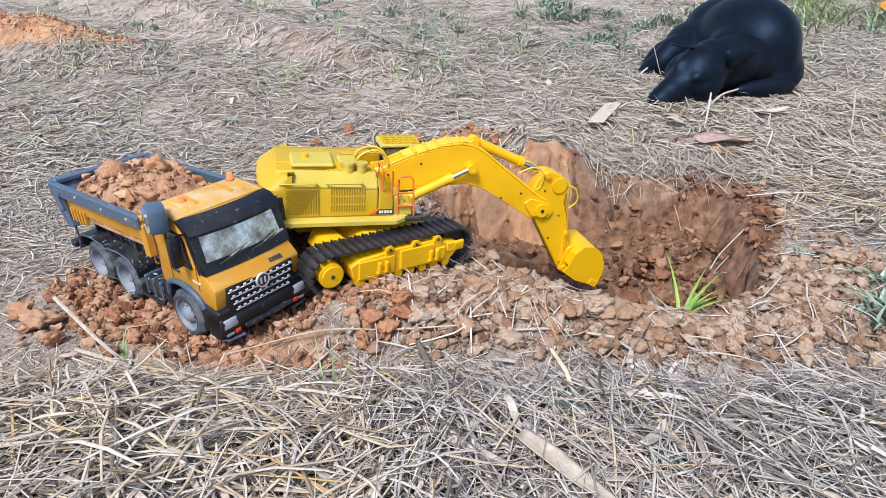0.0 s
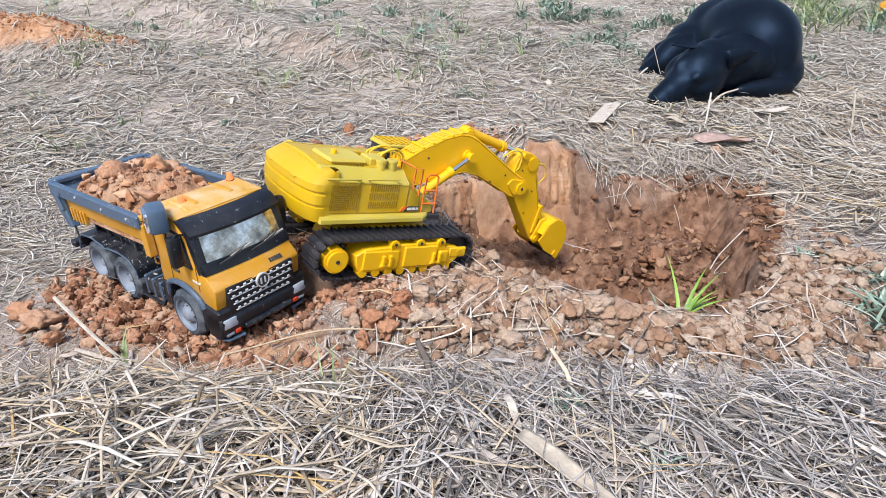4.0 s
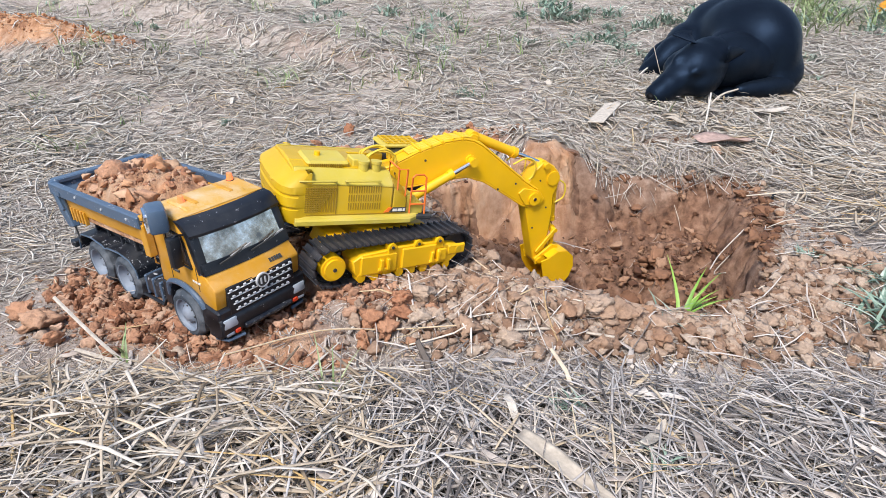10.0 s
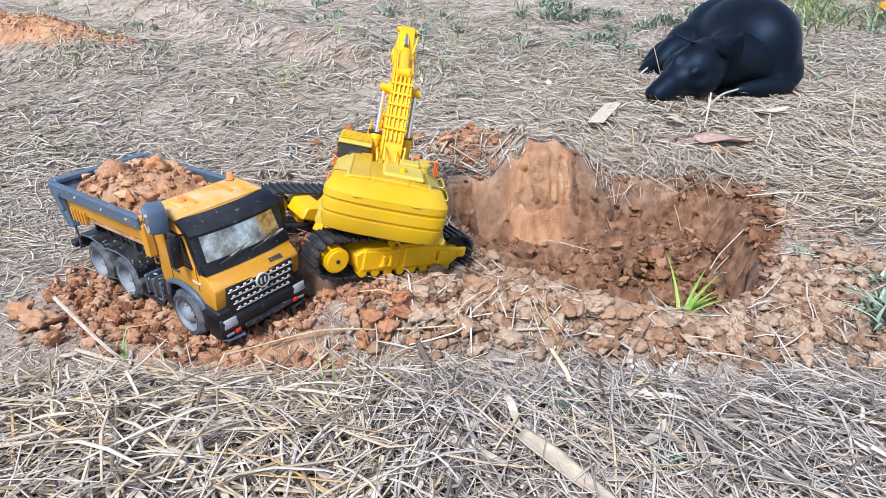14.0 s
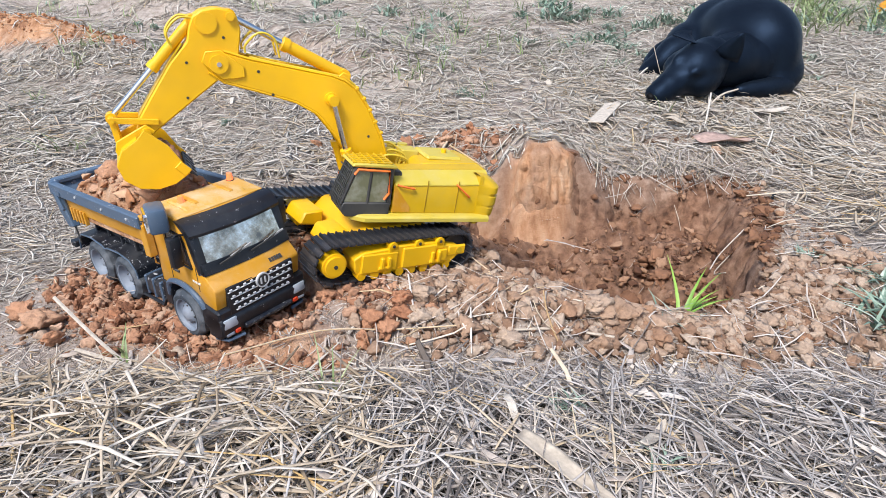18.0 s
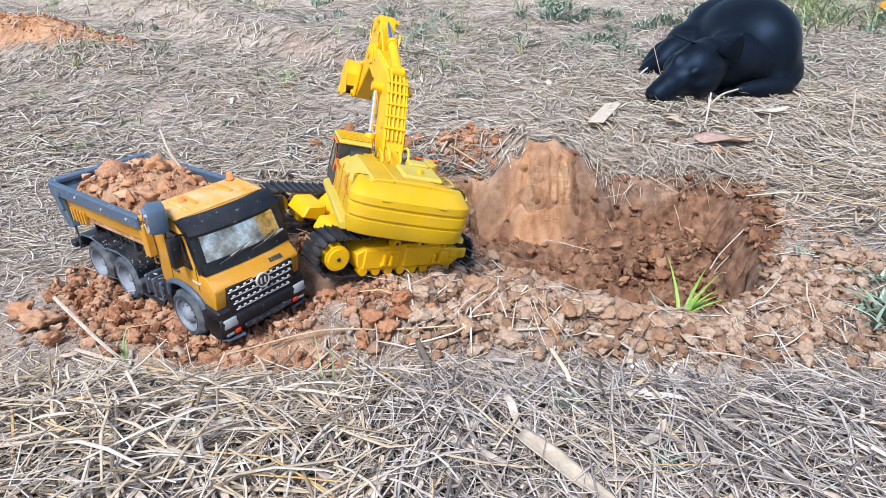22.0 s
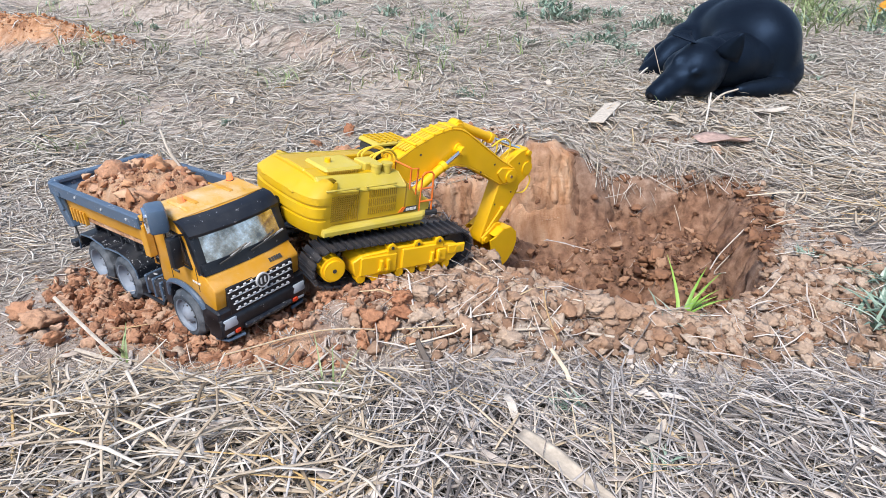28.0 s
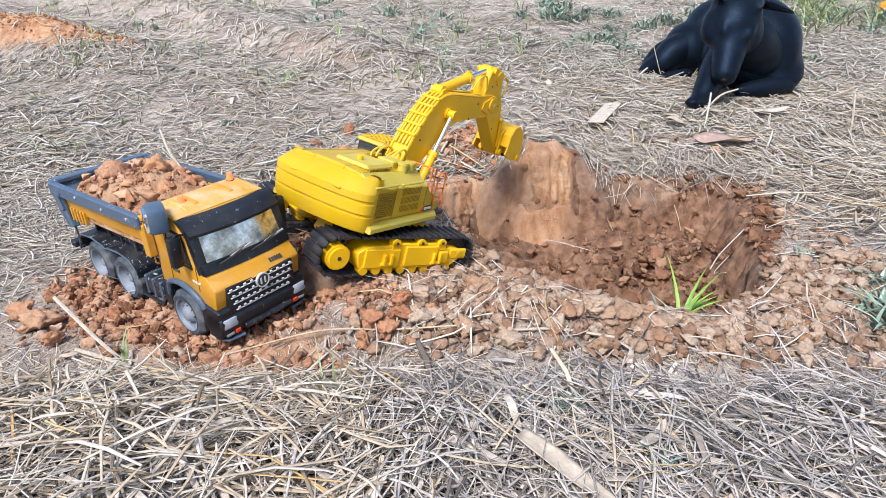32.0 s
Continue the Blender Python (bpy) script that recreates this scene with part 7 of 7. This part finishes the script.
def blades(bm, rng, x, y, z, count, tall, width, lean, spread=0.01, heading=None):
    for _ in range(count):
        a = rng.uniform(0, 6.28) if heading is None else rng.gauss(heading, 0.5)
        h, w = tall * rng.uniform(0.5, 1.0), width * rng.uniform(0.7, 1.2)
        bx, by = x + rng.gauss(0, spread), y + rng.gauss(0, spread)
        ln = lean * rng.uniform(0.3, 1.2)
        if spread > 0.003:
            bm_tube(bm, (x, y, z - 0.002), (bx, by, z + 0.001), w * 0.2)
        prev = None
        for i in range(6):
            u = i / 5
            cx, cy = bx + math.cos(a) * ln * u * u * h * 1.4, by + math.sin(a) * ln * u * u * h * 1.4
            cz = z + h * (u - 0.35 * ln * u * u)
            ww = w * (1 - u ** 2) * 0.5 + 0.0002
            px, py = -math.sin(a), math.cos(a)
            row = [bm.verts.new((cx + px * ww, cy + py * ww, cz)), bm.verts.new((cx, cy, cz - ww * 0.5)), bm.verts.new((cx - px * ww, cy - py * ww, cz))]
            if prev:
                bm.faces.new((prev[0], prev[1], row[1], row[0]))
                bm.faces.new((prev[1], prev[2], row[2], row[1]))
            prev = row


def build_plants():
    rng = random.Random(23)
    def tuft(x, y, count, tall, width, lean, mat, label, group, spread=0.01, heading=None):
        bm = bmesh.new()
        blades(bm, rng, 0, 0, 0, count, tall, width, lean, spread, heading)
        ob = part("grass_tuft", bm, mat, None, "", True, Matrix.Translation((x, y, height(x, y) - 0.003)))
        tagged(ob, label, "grass", group)
    tuft(0.385, 0.893, 10, 0.110, 0.0085, 1.0, FRESH, "bright green grass tuft on the pit's near rim", "tufts of grass", 0.006, 0.4)
    tuft(0.35, 0.875, 12, 0.05, 0.004, 1.2, WEED, "low blue-green grass tuft on the pit's rim", "tufts of grass", 0.015)
    tuft(-0.449, 0.757, 4, 0.06, 0.005, 0.7, GREEN, "sprouting yellow-green shoot in the straw", "tufts of grass", 0.004)
    tuft(-0.135, 0.617, 6, 0.10, 0.0035, 0.5, GREEN, "thin green grass blades in the straw", "tufts of grass", 0.006)
    for x, y, n, h in ((-0.595, 2.576, 10, 0.12), (-1.004, 2.074, 8, 0.06), (-1.1, 1.783, 12, 0.10), (-0.341, 2.968, 9, 0.09), (0.138, 2.373, 9, 0.08), (-0.119, 2.515, 7, 0.07), (-1.25, 2.9, 14, 0.10), (0.95, 2.6, 8, 0.06)):
        tuft(x, y, n, h, 0.005, 0.8, GREEN, "small yellow-green grass tuft in the straw", "tufts of grass", 0.03)

    def weed(x, y, count, size, label):
        bm = bmesh.new()
        for _ in range(count):
            a, r = rng.uniform(0, 6.28), abs(rng.gauss(0, size * 0.42))
            bm_tube(bm, (0, 0, 0), (math.cos(a) * r, math.sin(a) * r, size * 0.1), size * 0.012)
            blades(bm, rng, math.cos(a) * r, math.sin(a) * r, rng.uniform(0, size * 0.25), 3, size * 0.6, size * 0.09, 1.3, size * 0.05)
        ob = part("weed", bm, WEED, None, "", True, Matrix.Translation((x, y, height(x, y) + (0.034 if y < 0.65 else -0.002))))
        tagged(ob, label, "weed", "weeds in the field")
    for x, y, n, s in ((0.715, 0.865, 16, 0.085), (0.745, 0.95, 14, 0.075), (0.683, 1.078, 8, 0.035), (0.146, 0.594, 8, 0.03), (1.61, 2.888, 12, 0.07), (-0.807, 4.31, 12, 0.14), (-0.313, 3.966, 12, 0.12), (-0.126, 3.369, 12, 0.09), (0.83, 3.0, 14, 0.10), (0.80, 3.2, 14, 0.12), (0.90, 2.9, 12, 0.08), (0.74, 2.8, 8, 0.06), (1.22, 3.6, 14, 0.14), (1.08, 3.5, 12, 0.12), (1.46, 2.6, 10, 0.06), (-0.7, 2.05, 8, 0.05), (0.09, 2.35, 9, 0.06), (0.22, 0.49, 4, 0.03)):
        weed(x, y, n, s, "low blue-green weed with narrow leaves")
    for k in range(26):
        x, y = rng.uniform(0.2, 2.9), rng.uniform(3.3, 4.6)
        if x < 1.6 and y < 3.7:
            continue
        weed(x, y, 12, rng.uniform(0.09, 0.17), "green weed clump at the field's edge")
    for k in range(34):
        x, y = rng.uniform(1.7, 3.2), rng.uniform(3.4, 4.5)
        tuft(x, y, 16, 0.20, 0.008, 1.0, GREEN, "pale green grass clump at the field's edge", "grass at the field's edge", 0.07)
    for k in range(16):
        x, y = rng.uniform(-0.3, 1.0), rng.uniform(2.9, 3.9)
        weed(x, y, 9, rng.uniform(0.05, 0.11), "small blue-green weed in the straw")
    for k in range(18):
        x, y = rng.uniform(-1.8, 0.9), rng.uniform(1.9, 3.2)
        if abs(x) < 0.5 and y < 2.1:
            continue
        tuft(x, y, rng.randint(3, 8), rng.uniform(0.05, 0.10), 0.0045, 0.8, GREEN, "thin yellow-green grass shoots in the straw", "tufts of grass", 0.025)
    for k in range(70):
        x, y = rng.uniform(-2.9, 0.9), rng.uniform(2.5, 4.9)
        tuft(x, y, rng.randint(5, 12), rng.uniform(0.06, 0.13), 0.005, 0.9, GREEN, "thin yellow-green grass on the furrows", "tufts of grass", 0.06)
    for k in range(14):
        x, y = rng.uniform(-2.6, 0.2), rng.uniform(3.3, 4.8)
        weed(x, y, 8, rng.uniform(0.06, 0.12), "small green weed on the furrows")

    def husk(pts, w, label, curl=0.25, mat=HUSK):
        bm = bmesh.new()
        line = arc(pts, 4)
        prev = None
        n = len(line)
        for i, p in enumerate(line):
            u = i / (n - 1)
            d = (line[min(i + 1, n - 1)] - line[max(i - 1, 0)]).normalized()
            s = d.cross(Vector((0, 0, 1))).normalized()
            ww = w * 0.5 * (math.sin(math.pi * min(1, 0.18 + u * 0.9)) ** 0.5)
            row = []
            for k in range(7):
                c = k / 3 - 1
                row.append(bm.verts.new(p + s * ww * c + Vector((0, 0, curl * ww * (c * c - 0.4) + 0.0016 * math.sin(9 * c)))))
            lowr = [bm.verts.new(v.co - Vector((0, 0, 0.0012))) for v in row]
            if prev:
                for k in range(6):
                    bm.faces.new((prev[0][k], prev[0][k + 1], row[k + 1], row[k]))
                    bm.faces.new((prev[1][k + 1], prev[1][k], lowr[k], lowr[k + 1]))
                bm.faces.new((prev[0][0], row[0], lowr[0], prev[1][0]))
                bm.faces.new((prev[0][6], prev[1][6], lowr[6], row[6]))
            else:
                bm.faces.new(row + lowr[::-1])
            prev = (row, lowr)
        bm.faces.new(prev[0] + prev[1][::-1])
        ob = part("husk_leaf", bm, mat, None, "", True)
        tagged(ob, label, "dry leaf", "pale husks on the ground")
    def lay(x0, y0, x1, y1, w, up=0.03, n=4, label="broad pale dry husk leaf lying on straw", mat=HUSK):
        pts = []
        for i in range(n):
            u = i / (n - 1)
            x, y = x0 + (x1 - x0) * u, y0 + (y1 - y0) * u
            pts.append((x, y, height(x, y) + up + 0.006 * math.sin(u * 5 + x0 * 9)))
        husk(pts, w, label, 0.25, mat)
    lay(0.070, 0.585, 0.084, 0.535, 0.010, 0.050)
    lay(0.078, 0.515, 0.166, 0.424, 0.024, 0.052)
    lay(0.055, 0.66, 0.075, 0.60, 0.016)
    bm = bmesh.new()
    prism([(-0.125, -0.022), (0.105, -0.026), (0.125, 0.010), (0.115, 0.024), (-0.115, 0.026)], -0.0018, 0.0018, 0.001, bm)
    bmesh.ops.rotate(bm, verts=bm.verts, matrix=Matrix.Rotation(radians(90), 3, "X"))
    m = Matrix.Translation((0.530, 2.075, height(0.530, 2.075) + 0.024)) @ Matrix.Rotation(radians(62), 4, "Z") @ Matrix.Rotation(radians(-5), 4, "Y")
    tagged(part("husk_plate", bm, HUSK, None, "", False, m), "flat pale grey piece of dry husk on straw", "dry husk", "pale husks on the ground")
    lay(0.20, 0.50, 0.245, 0.56, 0.013, 0.050)
    lay(0.74, 1.79, 0.93, 1.85, 0.10, 0.028, label="dusky pink dry leaf on the straw", mat=PINK)
    lay(0.73, 2.1, 0.80, 2.05, 0.04, 0.015)
    lay(0.87, 2.12, 0.94, 2.09, 0.045, 0.03)
    lay(0.71, 2.02, 0.765, 1.985, 0.05, 0.03)
    lay(1.03, 2.09, 1.16, 2.12, 0.06, 0.03)
    lay(0.40, 0.685, 0.385, 0.665, 0.02, 0.03)
    for _ in range(26):
        x, y = rng.uniform(-1.2, 1.6), rng.choice((rng.uniform(0.5, 0.78), rng.uniform(1.8, 3.2)))
        a, l = rng.uniform(0, 6.28), rng.uniform(0.03, 0.09)
        if 0.66 < y < 0.9:
            continue
        lay(x, y, x + l * math.cos(a), y + l * math.sin(a), rng.uniform(0.008, 0.022), 0.022)


def stalk(name, pts, r, mat, label, category="stalk", group="single long stalks"):
    tagged(part(name, tube(arc(pts, 4), r, seg=6), mat, None), label, category, group)


def build_single_stalks():
    h = height
    stalk("straw_stalk", [(-0.555, 0.80, 0.085), (-0.49, 0.77, 0.035), (-0.452, 0.757, h(-0.452, 0.757))], 0.0028, HUSK, "long pale stalk leaning up from the straw")
    stalk("straw_stalk", [(-0.52, 0.765, 0.02), (-0.43, 0.735, 0.012)], 0.003, HUSK, "short pale stalk on the straw")
    stalk("straw_stalk", [(0.80, 1.46, 0.01), (0.70, 1.36, -0.06), (0.58, 1.22, -0.075), (0.545, 1.10, -0.02)], 0.0012, HUSK, "long dry root stalk slanting into the pit")
    stalk("root", [(0.81, 1.47, 0.02), (0.77, 1.43, -0.03), (0.745, 1.42, -0.08)], 0.004, CHARCOAL, "thick dark root in the pit wall", "root", "roots in the pit wall")
    stalk("root", [(0.44, 1.60, -0.03), (0.437, 1.575, -0.07), (0.43, 1.57, -0.11)], 0.002, HUSK, "thin white root hanging from the pit wall", "root", "roots in the pit wall")
    stalk("root", [(0.52, 1.61, 0.03), (0.60, 1.585, -0.01), (0.66, 1.58, -0.05), (0.64, 1.57, -0.075)], 0.0014, HUSK, "curled white root in the pit wall", "root", "roots in the pit wall")
    stalk("straw_stalk", [(0.26, 1.50, -0.12), (0.31, 1.47, -0.115), (0.345, 1.44, -0.125)], 0.0009, GREYSTRAW, "straw lying in the pit")
    stalk("straw_stalk", [(0.10, 0.815, 0.022), (0.17, 0.812, 0.026), (0.25, 0.795, 0.022)], 0.0022, HUSK, "long pale stalk lying across the straw")
    stalk("straw_stalk", [(-0.30, 0.735, 0.03), (-0.18, 0.80, 0.03), (-0.08, 0.82, 0.02), (0.02, 0.815, 0.03)], 0.0013, GOLDSTRAW, "thin golden stalk lying by the truck")
    stalk("straw_stalk", [(0.822, 2.62, 0.282), (0.842, 2.61, 0.22), (0.876, 2.60, h(0.876, 2.60) + 0.01)], 0.0016, HUSK, "pale straw leaning against the dog")
    stalk("straw_stalk", [(0.876, 2.10, 0.151), (0.860, 2.06, 0.13), (0.841, 2.02, h(0.841, 2.02) + 0.01)], 0.003, HUSK, "pale straw leaning against the dog")
    stalk("straw_stalk", [(1.268, 1.95, h(1.268, 1.95)), (1.262, 1.95, 0.11), (1.254, 1.955, 0.176)], 0.0035, GOLDSTRAW, "dry stalk standing up in the straw")
    stalk("straw_stalk", [(0.985, 2.15, 0.155), (0.91, 2.115, 0.137), (0.84, 2.08, h(0.84, 2.08) + 0.01)], 0.003, HUSK, "pale straw leaning against the dog")
    stalk("straw_stalk", [(0.766, 1.42, 0.0), (0.69, 1.34, -0.02), (0.60, 1.25, -0.045), (0.56, 1.20, -0.06)], 0.0013, HUSK, "dry root stalk slanting into the pit")
    stalk("straw_stalk", [(0.251, 1.42, -0.084), (0.30, 1.40, -0.088), (0.351, 1.38, -0.096)], 0.0010, GREYSTRAW, "grey stalk lying in the pit")
    stalk("root", [(0.56, 1.63, 0.0), (0.60, 1.60, -0.02), (0.634, 1.58, -0.039), (0.641, 1.56, -0.064)], 0.0014, HUSK, "pale root curling out of the pit wall", "root", "roots in the pit wall")
    stalk("straw_stalk", [(-0.135, 0.90, 0.02), (-0.12, 0.86, 0.028), (-0.14, 0.81, 0.02)], 0.0028, HUSK, "pale stalk lying on the clods")


def build_fruit():
    """A bright orange pumpkin at the field's edge."""
    root = thing("pumpkin", Matrix.Translation((2.525, 3.80, height(2.525, 3.80) + 0.05)), "bright orange pumpkin lying at the weeds", "pumpkin")
    bm = bmesh.new()
    bmesh.ops.create_uvsphere(bm, u_segments=40, v_segments=16, radius=0.075)
    for v in bm.verts:
        a = math.atan2(v.co.y, v.co.x)
        k = 1 - 0.07 * abs(math.sin(a * 5)) ** 0.5
        v.co = Vector((v.co.x * k, v.co.y * k, v.co.z * 0.75))
    part("rind", bm, FRUIT, root, "", True)
    part("stem", tube([(0, 0, 0.05), (0.005, 0, 0.065), (0.015, 0, 0.075)], 0.007), GREEN, root)


# ---- load in the truck's bed, and the scoop that falls in ----
BED_M = TRUCK_M @ BED_TILT


def build_load():
    gen = np.random.default_rng(41)
    nx, ny = 60, 36
    xs, ys = np.linspace(-0.362, -0.065, nx), np.linspace(-0.080, 0.080, ny)
    X, Y = np.meshgrid(xs, ys)
    Z = 0.170 + 0.030 * np.exp(-(((X + 0.22) / 0.10) ** 2 + ((Y - 0.0) / 0.07) ** 2)) + 0.012 * np.exp(-(((X + 0.14) / 0.05) ** 2 + ((Y - 0.02) / 0.05) ** 2))
    Z += 0.006 * lattice(X * 60, Y * 60, 51) + 0.004 * lattice(X * 150, Y * 150, 52)
    edge = np.minimum(np.minimum(X + 0.362, -0.065 - X), 0.080 - np.abs(Y))
    Z -= 0.016 * (1 - smooth(0, 0.03, edge))
    Z[edge < 0.002] = 0.126
    v = (np.arange(ny - 1)[:, None] * nx + np.arange(nx - 1)[None]).ravel()
    me = mesh_from("soil_load", np.stack([X.ravel(), Y.ravel(), Z.ravel()], 1), np.stack([v, v + 1, v + nx + 1, v + nx], 1), SOIL, True)
    me.attributes.new("clay", "FLOAT", "POINT").data.foreach_set("value", np.ones(nx * ny, np.float32))
    me.attributes.new("damp", "FLOAT", "POINT").data.foreach_set("value", np.full(nx * ny, 0.30, np.float32))
    me.attributes.new("cut", "FLOAT", "POINT").data.foreach_set("value", np.full(nx * ny, 0.6, np.float32))
    ob = new("soil_load", me)
    ob.matrix_basis = BED_M
    tagged(ob, "heap of orange clay filling the truck bed", "soil")
    P = np.stack([gen.uniform(-0.35, -0.085, 420), gen.uniform(-0.074, 0.074, 420)], 1)
    z = np.array([Z[np.abs(ys - p[1]).argmin(), np.abs(xs - p[0]).argmin()] for p in P])
    c = scatter_lumps("load_crumbs", P, 0.0016 + 0.007 * gen.uniform(0, 1, 420) ** 3, 42, "crumbled clay on the truck's load", 0.25, z, RED)
    c.matrix_basis = BED_M
    rng = random.Random(43)
    for x, y, s, zz in ((-0.272, -0.020, 0.074, 0.192), (-0.215, 0.030, 0.080, 0.192), (-0.292, 0.03, 0.052, 0.184), (-0.310, -0.050, 0.042, 0.174), (-0.262, -0.062, 0.036, 0.172), (-0.155, 0.035, 0.050, 0.180), (-0.335, 0.0, 0.036, 0.172), (-0.115, 0.045, 0.040, 0.176), (-0.20, -0.05, 0.034, 0.172), (-0.235, -0.03, 0.046, 0.184), (-0.175, -0.005, 0.042, 0.178), (-0.25, 0.055, 0.046, 0.182), (-0.13, 0.0, 0.036, 0.174), (-0.15, -0.055, 0.028, 0.170), (-0.32, 0.055, 0.034, 0.172), (-0.185, 0.062, 0.038, 0.178)) + tuple((rng.uniform(-0.335, -0.095), rng.uniform(-0.062, 0.062), rng.uniform(0.026, 0.050), rng.uniform(0.178, 0.190)) for _ in range(26)):
        vs, fs = lump(rng, 0.6, 3)
        vs = vs * (1.0, 1.0, 0.75)
        o = new("clay_clod", mesh_from("clay_clod", vs, fs, ORANGE_ONE if rng.random() < 0.75 else RED_ONE))
        o.matrix_basis = BED_M @ Matrix.Translation((x, y, zz + 0.006)) @ Euler((rng.uniform(-0.6, 0.6), rng.uniform(-0.6, 0.6), rng.uniform(0, 6))).to_matrix().to_4x4() @ Matrix.Scale(s * 0.5, 4)
        tagged(o, "lump of orange clay on the loaded truck bed", "clod", "clods of the load")
    tagged(part("straw_stalk", tube(arc([(-0.345, -0.03, 0.178), (-0.30, -0.02, 0.193), (-0.255, -0.035, 0.182)], 4), 0.0022), HUSK, None, m=BED_M), "pale straw lying in the load", "stalk", "straws in the load")


SCOOP = []


def build_scoop():
    rng = random.Random(61)
    for k in range(16):
        vs, fs = lump(rng, 0.45, 3)
        o = new("clay_clod", mesh_from("clay_clod", vs * rng.uniform(0.010, 0.019), fs, RED_ONE))
        tagged(o, "damp clay lump carried by the excavator", "clod", "clods of the scoop")
        in_bucket = Matrix.Translation((rng.uniform(0.020, 0.062), rng.uniform(-0.03, 0.03), rng.uniform(0.004, 0.030)))
        in_pit = Matrix.Translation((0.24 + rng.uniform(-0.05, 0.06), 1.24 + rng.uniform(-0.05, 0.05), 0))
        in_pit.translation.z = height(in_pit.translation.x, in_pit.translation.y) + 0.006
        in_bed = BED_M @ Matrix.Translation((rng.uniform(-0.26, -0.12), rng.uniform(-0.03, 0.05), rng.uniform(0.180, 0.192))) @ Matrix.Rotation(rng.uniform(0, 3), 4, "X")
        SCOOP.append((o, in_pit, in_bucket, in_bed, 18.4 + 0.075 * k))


def build_scoop_straw():
    ob = part("straw_stalk", tube(arc([(-0.040, 0.004, 0), (0, -0.002, 0), (0.042, 0.003, 0)], 4), 0.0022, seg=6), HUSK, None)
    tagged(ob, "pale straw that stands up in the load", "stalk", "straws in the load")
    in_pit = Matrix.Translation((0.26, 1.26, height(0.26, 1.26) + 0.012))
    in_bucket = Matrix.Translation((0.034, 0, 0.030)) @ Matrix.Rotation(radians(80), 4, "Z") @ Matrix.Diagonal((1, 1, 1, 1))
    in_bed = BED_M @ Matrix.Translation((-0.214, 0.060, 0.222)) @ Matrix.Rotation(radians(-123), 4, "Y")
    SCOOP.append((ob, in_pit, in_bucket, in_bed, 18.9))


build_clods()
build_large_clods()
build_plants()
build_single_stalks()
build_fruit()
build_load()
build_scoop()
build_scoop_straw()
build_straw()


# ---- what moves ----
def motions():
    times = [i * 0.2 for i in range(161)]
    poses = [(t, digger_pose(t)) for t in times]
    for key, ob in DIG.items():
        if isinstance(ob, tuple):
            for i in (0, 1):
                walk(ob[i], [(t, p[key][i]) for t, p in poses])
        else:
            walk(ob, [(t, p[key]) for t, p in poses])
    # the dog's head, by skull, nose, far ear and near ear
    asleep = ((-0.176, -0.12, 0.109), (-0.363, -0.22, 0.013), (-0.244, -0.06, 0.191), (-0.056, -0.16, 0.139))
    settled = ((-0.177, -0.10, 0.120), (-0.393, -0.22, 0.026), (-0.260, -0.04, 0.205), (-0.040, -0.15, 0.150))
    lifted = ((-0.15, -0.10, 0.165), (-0.385, -0.21, 0.075), (-0.235, -0.03, 0.245), (-0.02, -0.14, 0.215))
    risen = ((-0.180, -0.13, 0.235), (-0.285, -0.29, 0.085), (-0.290, -0.07, 0.265), (-0.065, -0.09, 0.290))
    turning = ((-0.055, -0.14, 0.284), (-0.012, -0.30, 0.136), (-0.170, -0.09, 0.320), (0.055, -0.08, 0.350))
    raised = ((-0.013, -0.12, 0.325), (-0.006, -0.26, 0.134), (-0.120, -0.07, 0.345), (0.100, -0.07, 0.345))
    awake = ((-0.082, -0.14, 0.265), (-0.145, -0.29, 0.085), (-0.190, -0.10, 0.262), (0.045, -0.08, 0.300))
    rows = [(0, asleep), (8.6, asleep), (9.0, lifted), (9.4, settled), (30.15, settled), (30.4, risen), (30.6, turning), (31.05, raised), (31.45, awake), (32.0, awake)]
    walk(DOG_EARS[0], [(t, ear_pose(1, *p)) for t, p in ((0, (40, -75)), (8.6, (40, -75)), (8.9, (60, -95)), (10.3, (60, -95)), (10.6, (-5, -28)), (30.2, (-5, -28)), (30.4, (25, -25)), (30.7, (70, -10)), (32.0, (80, -5)))])
    walk(DOG_EARS[1], [(t, ear_pose(-1, *p)) for t, p in ((0, (30, 60)), (8.6, (30, 60)), (8.9, (15, 10)), (9.4, (25, 50)), (30.2, (25, 50)), (30.4, (30, -15)), (30.7, (70, -10)), (32.0, (80, -5)))])
    tucked = pose(0.07, 0.12, -0.075, 0, 0, 12)
    walk(DOG_ARM, [(0, tucked), (30.15, tucked), (30.45, pose(0, 0, 0)), (32.0, pose(0, 0, 0))])
    walk(DOG_HEAD, [(t, head_pose(*p)) for t, p in rows])
    walk(DOG_NECK, [(t, neck_pose(p[0])) for t, p in rows])
    # the scoop: lies in the pit, rides in the bucket, drops into the bed
    for ob, in_pit, in_bucket, in_bed, drop in SCOOP:
        rows = [(0.0, in_pit), (11.2, in_pit)]
        for i in range(62, 93):
            t = i * 0.2
            if t > drop:
                break
            p = digger_pose(t)
            m = p["root"] @ p["bucket"] @ in_bucket
            if t < 12.6:
                u = (t - 12.0) / 0.6 if t > 12.0 else 0.0
                m = Matrix.Translation(in_pit.translation.lerp(m.translation, max(0.0, u)))
            rows.append((t, m))
        p = digger_pose(drop)
        m = p["root"] @ p["bucket"] @ in_bucket
        rows += [(drop + 0.05, m), (drop + 0.35, in_bed), (32.0, in_bed)]
        walk(ob, rows)


motions()
